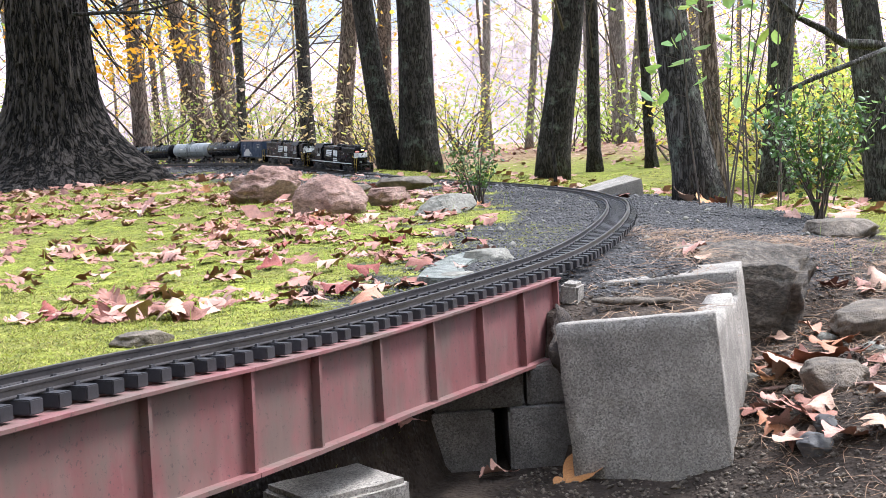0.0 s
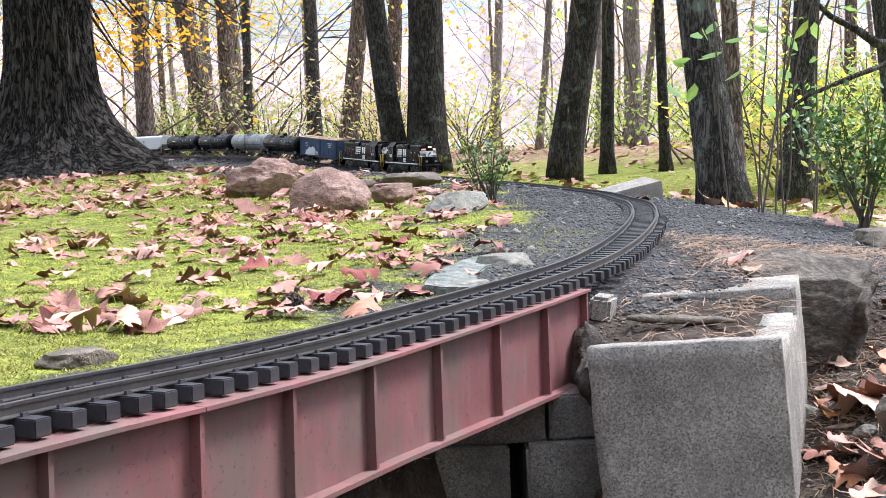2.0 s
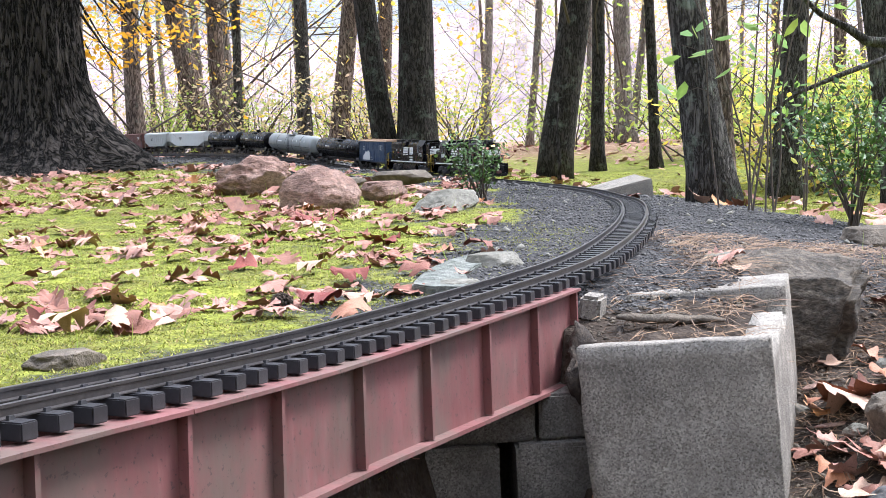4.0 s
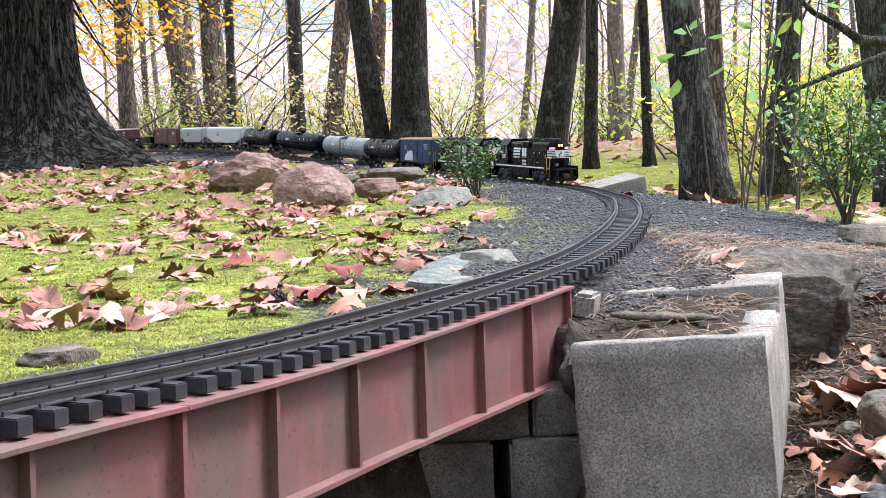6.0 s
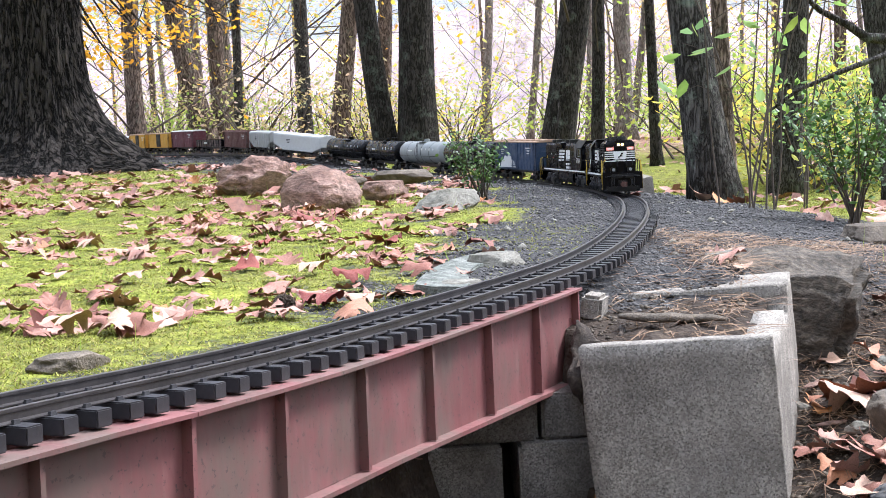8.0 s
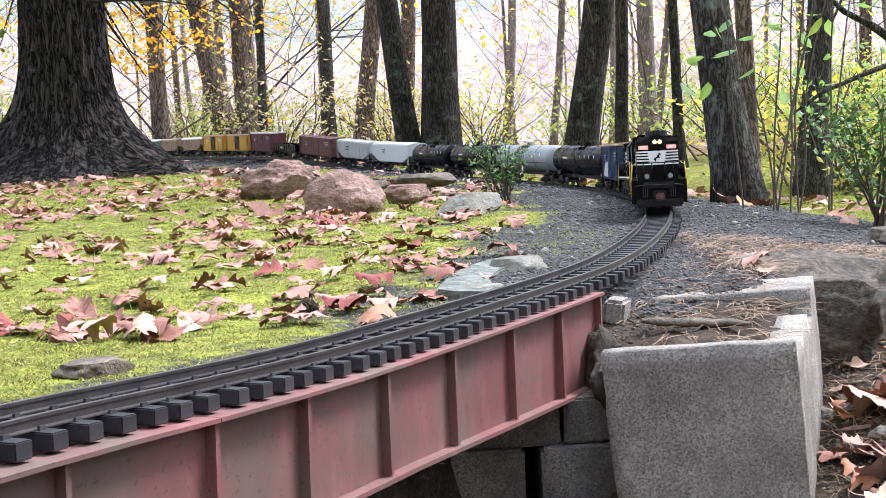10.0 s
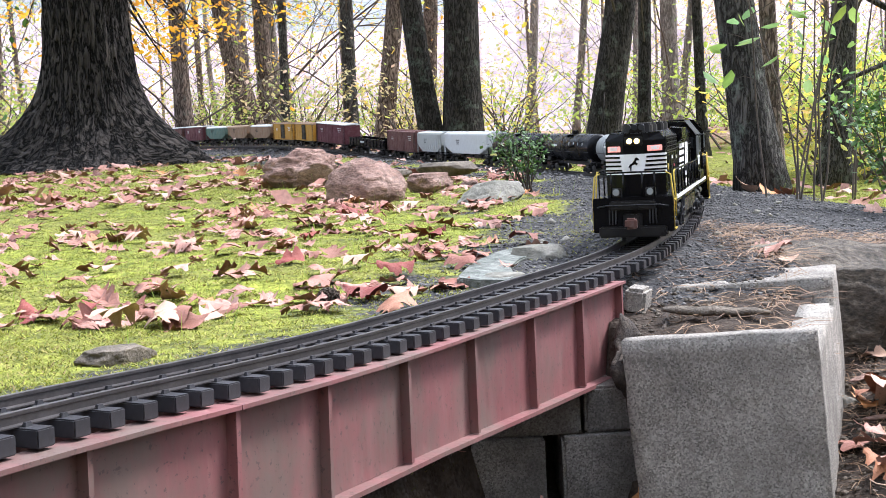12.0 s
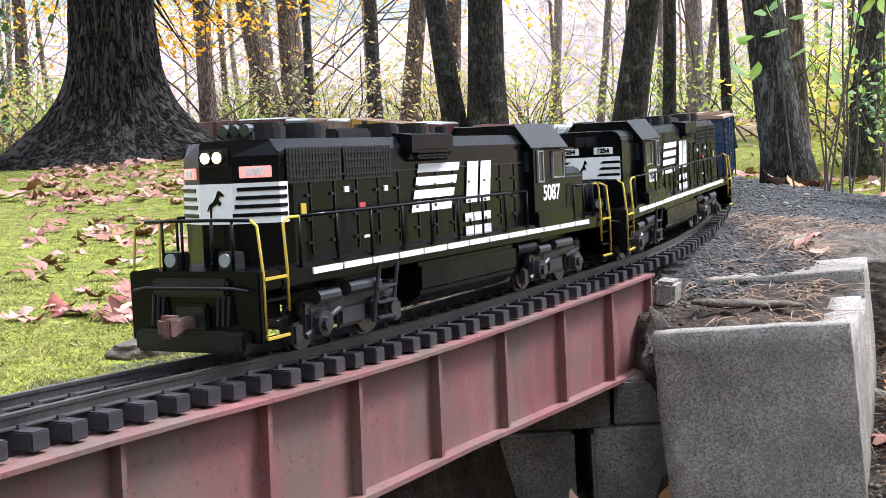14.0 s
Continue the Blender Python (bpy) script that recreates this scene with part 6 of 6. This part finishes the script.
def scatter_mesh(name, src, places, material):
    """Many copies of a small mesh joined into one; places are (x, y, z, size, turn, tilt)."""
    co = np.array([v.co[:] for v in src.vertices])
    fc = [tuple(p.vertices) for p in src.polygons]
    verts, faces = [], []
    for x, y, z, size, turn, tilt in places:
        m = np.array(Euler((tilt, tilt * .7, turn)).to_matrix()) * size
        k = len(verts)
        verts.extend((co @ m.T + (x, y, z)).tolist())
        faces.extend(tuple(i + k for i in f) for f in fc)
    return raw(name, verts, faces, material)


def simple_leaf():
    bm = bmesh.new()
    pts = [(-.5, 0, 0), (-.2, .22, .05), (.0, .12, .03), (.2, .26, .09), (.5, 0, .12), (.2, -.26, .09), (0, -.12, .03), (-.2, -.22, .05)]
    bm.faces.new([bm.verts.new(p) for p in pts])
    return mesh_of("leaf_blade", bm, M["dead"])


DEAD_FAR = dead_leaf("forest_leaf", [(0.16, 0.055, 0.038), (0.30, 0.13, 0.09), (0.42, 0.24, 0.19), (0.22, 0.08, 0.05)])
for node in DEAD_FAR.node_tree.nodes:
    if node.bl_idname == "ShaderNodeObjectInfo":
        geo = DEAD_FAR.node_tree.nodes.new("ShaderNodeNewGeometry")
        DEAD_FAR.node_tree.links.new(geo.outputs["Random Per Island"], node.outputs["Random"].links[0].to_socket)
        break
lawn_rest = [[] for _ in range(4)]
while sum(len(q) for q in lawn_rest) < 850:
    y = 1.3 + 6.2 * rng.random() ** 1.1
    x = rng.uniform(-.36 * y - .05, .05 * y)
    d, _ = to_track(x, y)
    if d[0] > -.10 - .09 * y * rng.random() or rng.random() > .55 + .8 * noise.noise((x * 1.6, y * 1.3, 2.0)):
        continue
    rng.choice(lawn_rest).append((x, y, gz(x, y) + .003, rng.uniform(.022, .046) * (1 + .10 * y), rng.uniform(0, 6.28), rng.gauss(0, .25)))
for q, src in zip(lawn_rest, LEAVES["dead"]):
    tagged(new("leaf_litter", scatter_mesh("leaf_litter", src, q, DEAD_FAR)), "curled brown fallen leaves over the lawn", "leaf litter", kind="stuff")
places = []
px = np.array([rng.uniform(-9, 9) for _ in range(5200)])
py = np.array([rng.uniform(3.2, 20) for _ in range(5200)])
pz, pd, _, _ = ground_z(px, py, True)
for x, y, z, d in zip(px, py, pz, pd):
    if abs(d) > .12 and (d < -.5 or d > .45) and abs(x) < y * .5:
        places.append((x, y, z + .006, rng.uniform(.05, .12), rng.uniform(0, 6.28), rng.gauss(0, .35)))
tagged(new("leaf_litter", scatter_mesh("leaf_litter", simple_leaf(), places, DEAD_FAR)), "scattered brown fallen leaves on the ground", "leaf litter", kind="stuff")

# ---- moss, grit and needles ----
nrng = np.random.default_rng(3)


def blades(n, xs, ys, keep, height, width, material, name, label, category, lean=.5):
    x, y = xs(n), ys(n)
    z, d, s, cut = ground_z(x, y, True)
    ok = keep(x, y, d, s, cut)
    x, y, z = x[ok], y[ok], z[ok]
    m = len(x)
    a = nrng.uniform(0, 2 * np.pi, m)
    h = nrng.uniform(.5, 1.2, m) * height * (1 + .06 * y)
    w = width * (1 + .10 * y)
    lx, ly = nrng.normal(0, lean, m) * h, nrng.normal(0, lean, m) * h
    p0 = np.stack([x - np.cos(a) * w, y - np.sin(a) * w, z - .002], 1)
    p1 = np.stack([x + np.cos(a) * w, y + np.sin(a) * w, z - .002], 1)
    p2 = np.stack([x + lx, y + ly, z + h], 1)
    verts = np.stack([p0, p1, p2], 1).reshape(-1, 3)
    me = bpy.data.meshes.new(name)
    me.vertices.add(len(verts)), me.loops.add(len(verts)), me.polygons.add(m)
    me.vertices.foreach_set("co", verts.ravel())
    me.loops.foreach_set("vertex_index", np.arange(len(verts), dtype=np.int32))
    me.polygons.foreach_set("loop_start", np.arange(0, len(verts), 3, dtype=np.int32))
    me.update(calc_edges=True)
    me.materials.append(material)
    return tagged(new(name, me), label, category, kind="stuff")


def moss_keep(x, y, d, s, cut):
    mo, gr, li = zones(x, y, d, s, cut)
    patch = np.array([noise.noise((a * 7, b * 7, 3.0)) for a, b in zip(x, y)])
    return (nrng.random(len(x)) < mo * (.95 + .9 * patch)) & (np.abs(d) > .055)


near_y = 0.85 + 3.8 * nrng.random(330000) ** 1.35
blades(330000, lambda n: near_y * nrng.uniform(-.46, .40, n), lambda n: near_y, moss_keep, .0026, .0012, M["moss"], "moss", "bright yellow-green cushions of moss on the lawn", "moss", 2.2)
far_y = 3.6 + 6.0 * nrng.random(90000)
blades(90000, lambda n: far_y * nrng.uniform(-.46, .40, n), lambda n: far_y, moss_keep, .006, .002, M["moss"], "moss", "mossy grass under the trees", "moss", 1.2)
blades(900, lambda n: nrng.uniform(-.9, 1.1, n), lambda n: nrng.uniform(1.1, 4.2, n), lambda x, y, d, s, cut: moss_keep(x, y, d, s, cut) | ((d > .40) & (d < .8) & (y > 2.0)), .035, .0007, M["leaf_lime"], "grass", "sparse thin blades of grass", "grass", .45)


def pebbles(n, xs, ys, keep, size, material, name, label):
    x, y = xs(n), ys(n)
    z, d, s, cut = ground_z(x, y, True)
    ok = keep(x, y, d, s, cut)
    x, y, z = x[ok], y[ok], z[ok]
    m = len(x)
    base = np.array([(1, 0, 0), (0, 1, 0), (-1, 0, 0), (0, -1, 0), (0, 0, .8), (0, 0, -.8)], float)
    tri = np.array([(0, 1, 4), (1, 2, 4), (2, 3, 4), (3, 0, 4), (1, 0, 5), (2, 1, 5), (3, 2, 5), (0, 3, 5)])
    r = size * (.45 + 1.1 * nrng.random(m) ** 3) * (1 + .08 * y)
    v = base[None] * (r[:, None, None] * nrng.uniform(.55, 1.25, (m, 6, 1)))
    a = nrng.uniform(0, 6.28, m)
    c, sn = np.cos(a), np.sin(a)
    v = np.stack([v[..., 0] * c[:, None] - v[..., 1] * sn[:, None], v[..., 0] * sn[:, None] + v[..., 1] * c[:, None], v[..., 2] * .8 + v[..., 0] * .3], -1)
    v += np.stack([x, y, z + r * .15], 1)[:, None]
    f = (tri[None] + (np.arange(m) * 6)[:, None, None]).reshape(-1, 3)
    me = bpy.data.meshes.new(name)
    me.vertices.add(m * 6), me.loops.add(len(f) * 3), me.polygons.add(len(f))
    me.vertices.foreach_set("co", v.ravel())
    me.loops.foreach_set("vertex_index", f.ravel().astype(np.int32))
    me.polygons.foreach_set("loop_start", np.arange(0, len(f) * 3, 3, dtype=np.int32))
    me.update(calc_edges=True)
    me.materials.append(material)
    return tagged(new(name, me), label, "gravel", kind="stuff")


def grit_keep(x, y, d, s, cut):
    mo, gr, li = zones(x, y, d, s, cut)
    return (nrng.random(len(x)) < gr * np.clip(1 - 1.5 * mo, 0, 1)) & ((np.abs(d) > .047) | ((np.abs(d) < .0195) & (s > 1.6) & (nrng.random(len(x)) < 1)))


pebbles(60000, lambda n: nrng.uniform(-.7, .95, n), lambda n: 1.45 + 3.6 * nrng.random(n) ** 1.3, grit_keep, .0029, M["grit"], "gravel", "dark grey crushed gravel along the track")
pebbles(14000, lambda n: nrng.uniform(-.1, .6, n), lambda n: 1.5 + 3.6 * nrng.random(n), lambda x, y, d, s, cut: (np.abs(d) < .019) & (s > 1.58), .0032, M["grit"], "ballast", "grey ballast chips between the rails")
pebbles(420, lambda n: nrng.uniform(-.5, .9, n), lambda n: 1.5 + 3.0 * nrng.random(n), grit_keep, .0062, M["rock_grey"], "gravel", "pale pebbles in the gravel")
pebbles(9000, lambda n: nrng.uniform(-2.5, 1.2, n), lambda n: 4.6 + 5 * nrng.random(n), grit_keep, .008, M["grit"], "gravel", "grey gravel along the far track")
pebbles(16000, lambda n: nrng.uniform(-.1, .95, n), lambda n: 1.0 + 1.2 * nrng.random(n), lambda x, y, d, s, cut: (d > .05) & ((cut > .1) | (y < 1.62)), .0034, M["rock_brown"], "soil_crumbs", "brown soil crumbs and small stones")


def needles(n, span, fixed=None):
    verts, faces = [], []
    r = random.Random(n)
    spots = [(r.uniform(span[0], span[1]), r.uniform(span[2], span[3])) for _ in range(n)]
    heights = ground_z([p[0] for p in spots], [p[1] for p in spots]) if fixed is None else [fixed] * n
    for (x, y), z in zip(spots, heights):
        z = float(z) + r.uniform(.001, .008)
        a, ln = r.uniform(0, 6.28), r.uniform(.018, .075)
        dx, dy, dz = math.cos(a) * ln, math.sin(a) * ln, r.gauss(0, .006)
        w = .0006
        k = len(verts)
        verts += [(x, y, z), (x + dx * .5, y + dy * .5, z + .003), (x + dx, y + dy, z + dz), (x + dx * .5 - dy / ln * w * 2, y + dy * .5 + dx / ln * w * 2, z + .0035)]
        faces += [(k, k + 1, k + 2, k + 3)]
    return verts, faces


v, f = needles(7000, (.36, .95, 1.0, 2.3))
tagged(new("pine_needles", raw("pine_needles", v, f, M["needle"])), "dry brown pine needles on the bank", "pine needles", kind="stuff")
v, f = needles(200, (-.065, .065, -.16, .12), .229)
straw = tagged(new("pine_needles", raw("pine_needles", v, f, M["needle"])), "dry pine needles on the soil of the block", "pine needles", kind="stuff")
straw.matrix_basis = BLOCK
v, f = needles(260, (.17, .45, 1.48, 1.80))
tagged(new("pine_needles", raw("pine_needles", v, f, M["needle"])), "dry needles on the soil behind the girder", "pine needles", kind="stuff")


# ---- sticks and bark on the block and the bank ----
def stick(x, y, z, turn, length, r, label, mat="twig", flat=1.0):
    bm = bmesh.new()
    rr = random.Random(int(length * 1e4))
    pts = [(length * (i / 6 - .5), rr.gauss(0, length * .02), rr.gauss(0, length * .012)) for i in range(7)]
    pipe(bm, pts, [r * k for k in (.5, .9, 1, 1.05, .9, .8, .4)], 7)
    for vv in bm.verts:
        vv.co.z *= flat
    return single("stick", bm, M[mat], label, "stick", m=pose(x, y, z, 0, 0, turn), smooth=True)


stick(.268, 1.46, -.054, -26, .125, .0125, "curved strip of brown bark on the soil", "rock_brown", .45)
stick(.325, 1.53, -.060, 30, .060, .003, "short dry twig on the soil")
stick(.355, 1.45, -.064, -60, .045, .004, "pale wood chip on the soil", "rock_pink", .5)
stick(.255, 1.86, gz(.255, 1.86) + .004, 60, .05, .005, "dark bark chip beside the sleepers", "bark_dark", .5)
for k in range(12):
    x, y = rng.uniform(.42, .75), rng.uniform(1.1, 2.0)
    stick(x, y, gz(x, y) + .005, rng.uniform(0, 180), rng.uniform(.05, .14), rng.uniform(.0012, .003), "thin dry twig on the bank")
rock("stone", "dark angular stone in the litter", "grit", .425, 1.20, (.045, .04, .03), 31.0, 20, 0.0, .3)
rock("stone", "small dark stone in the litter", "grit", .452, 1.24, (.03, .03, .022), 32.0, 50, 0.0, .3)


def pine_cone(x, y, size, turn):
    """A closed cone: overlapping scales in rings round a spindle."""
    bm = bmesh.new()
    for ring in range(9):
        u = ring / 8
        r = .5 * math.sin(math.pi * (.12 + .80 * u)) * .62
        for k in range(8):
            a = 2 * math.pi * (k + .5 * (ring % 2)) / 8
            c = Vector((u - .5, r * math.cos(a), r * math.sin(a)))
            box(bm, c, (.20, .17, .07), 0, Matrix.Rotation(-a + math.pi / 2, 3, "X").transposed() @ Matrix.Rotation(.45, 3, "Y"), .7)
    return single("pine_cone", bm, M["bark_brown"], "small brown pine cone in the litter", "pine cone", m=pose(x, y, gz(x, y) + size * .25, 0, 8, turn) @ Matrix.Diagonal((size, size, size, 1)))


pine_cone(.545, 1.42, .045, 30)
pine_cone(-.165, 1.39, .032, 70)
for x, y, size, seed in ((.46, 1.40, .030, 41), (.52, 1.34, .026, 42), (.57, 1.62, .034, 43), (.44, 1.56, .028, 44), (.60, 1.50, .040, 45)):
    rock("stone", "small grey stone among needles and leaves", "rock_grey", x, y, (size, size * .8, size * .6), seed, seed * 9, 0, .3)
for x, y, turn, ln in ((.45, 1.45, 20, .05), (.50, 1.38, 75, .04), (.56, 1.56, 130, .06), (.47, 1.60, 50, .05), (.53, 1.30, 160, .045)):
    stick(x, y, gz(x, y) + .006, turn, ln, .006, "pale flat wood chip in the litter", "rock_pink", .35)
rock("rock", "mossy buff rock at the edge of the bank", "rock_brown", .66, 1.66, (.16, .13, .09), 46.0, 25, .5, .35, .3)


# ---- shrubs near the track ----
def shrub(label, x, y, height, width, stems, leaves, leaf_size, seed, mat="leaf_box", bare=.25):
    r = random.Random(seed)
    root = thing("shrub", label, "shrub", m=pose(x, y, gz(x, y)))
    tips = []
    for _ in range(stems):
        a = r.uniform(0, 2 * math.pi)
        pts, rad = [Vector((r.gauss(0, width * .05), r.gauss(0, width * .05), -.01))], [.0022 * (height / .2) ** .5]
        d = Vector((math.cos(a) * width / height * .45, math.sin(a) * width / height * .45, 1)).normalized()
        for i in range(8):
            d = (d + Vector((r.gauss(0, .09), r.gauss(0, .09), .04))).normalized()
            pts.append(pts[-1] + d * height / 8 * r.uniform(.75, 1.05))
            rad.append(rad[0] * (1 - .1 * i))
            if pts[-1].z > height * bare:
                tips.append(pts[-1])
        bm = bmesh.new()
        pipe(bm, pts, rad, 5, False)
        part("stem", bm, M["twig"], root, smooth=True)
    verts, faces = [], []
    for _ in range(leaves):
        c = r.choice(tips)
        s = width * .10
        leaf_quads(verts, faces, c + Vector((r.gauss(0, s), r.gauss(0, s), r.gauss(0, s))), leaf_size * r.uniform(.6, 1.3), r, -.5)
    fo = tagged(new("foliage", raw("foliage", verts, faces, M[mat])), kind="stuff")
    fo.parent = root


shrub("small upright evergreen shrub beside the rocks", .132, 3.40, .20, .15, 15, 620, .013, 61)
shrub("taller evergreen shrub on the mossy bank", .935, 2.84, .32, .22, 13, 1150, .016, 62, bare=.3)
shrub("young leafy shrub at the wood's edge", 1.55, 4.8, .6, .5, 5, 130, .032, 63, "leaf_pale", .3)
shrub("pale green leafy shrub behind the oak", -4.1, 9.6, 1.5, 1.6, 14, 900, .07, 66, "leaf_box", .1)


def saplings():
    r = random.Random(64)
    root = thing("sapling_clump", "clump of thin dark stems with large pale green leaves", "sapling", m=pose(.86, 3.45, gz(.86, 3.45)))
    verts, faces = [], []
    for k in range(10):
        pts, rad = [Vector((r.gauss(0, .06), r.gauss(0, .05), -.01))], [.0028]
        d = Vector((r.gauss(.03, .13), r.gauss(0, .10), 1)).normalized()
        for i in range(12):
            d = (d + Vector((r.gauss(0, .05), r.gauss(0, .05), .02))).normalized()
            pts.append(pts[-1] + d * .085)
            rad.append(.0028 * (1 - .06 * i))
            if i > 2:
                for _ in range(r.choice((0, 0, 0, 1))):
                    leaf_quads(verts, faces, pts[-1] + Vector((r.gauss(0, .05), r.gauss(0, .05), r.gauss(0, .03))), r.uniform(.035, .062), r, .5)
            if i > 2 and r.random() < .5:
                bm = bmesh.new()
                e = pts[-1] + Vector((r.gauss(0, .09), r.gauss(0, .07), r.uniform(.0, .09)))
                pipe(bm, [pts[-1], (pts[-1] + e) / 2 + Vector((0, 0, .01)), e], [.0018, .0014, .0008], 4, False)
                part("side_twig", bm, M["twig"], root)
                for _ in range(2):
                    leaf_quads(verts, faces, e + Vector((r.gauss(0, .03), r.gauss(0, .03), r.gauss(0, .02))), r.uniform(.035, .068), r, .5)
        bm = bmesh.new()
        pipe(bm, pts, rad, 6, False)
        part("stem", bm, M["twig"], root, smooth=True)
    fo = tagged(new("foliage", raw("foliage", verts, faces, M["leaf_pale"])), kind="stuff")
    fo.parent = root


saplings()
bm = bmesh.new()
pipe(bm, [(0, 0, -.02), (.003, 0, .12), (-.004, 0, .26), (.01, 0, .40)], [.012, .009, .006, .002], 7)
single("dead_stem", bm, M["bark_dark"], "dead dark stem standing beside the track", "stump", m=pose(.62, 6.2, gz(.62, 6.2)), smooth=True)


def motions():
    for ob, front, length in TRAIN:
        rows = []
        for i in range(29):
            t = i * 0.5
            s = train_front(t) + front
            a, b = on_line(s + length * .18), on_line(s + length * .82)
            x = (a - b).normalized()
            y = Vector((0, 0, 1)).cross(x).normalized()
            m = Matrix.Translation((a + b) / 2) @ Matrix((x, y, x.cross(y))).transposed().to_4x4()
            rows.append((t, m))
        walk(ob, rows)


motions()
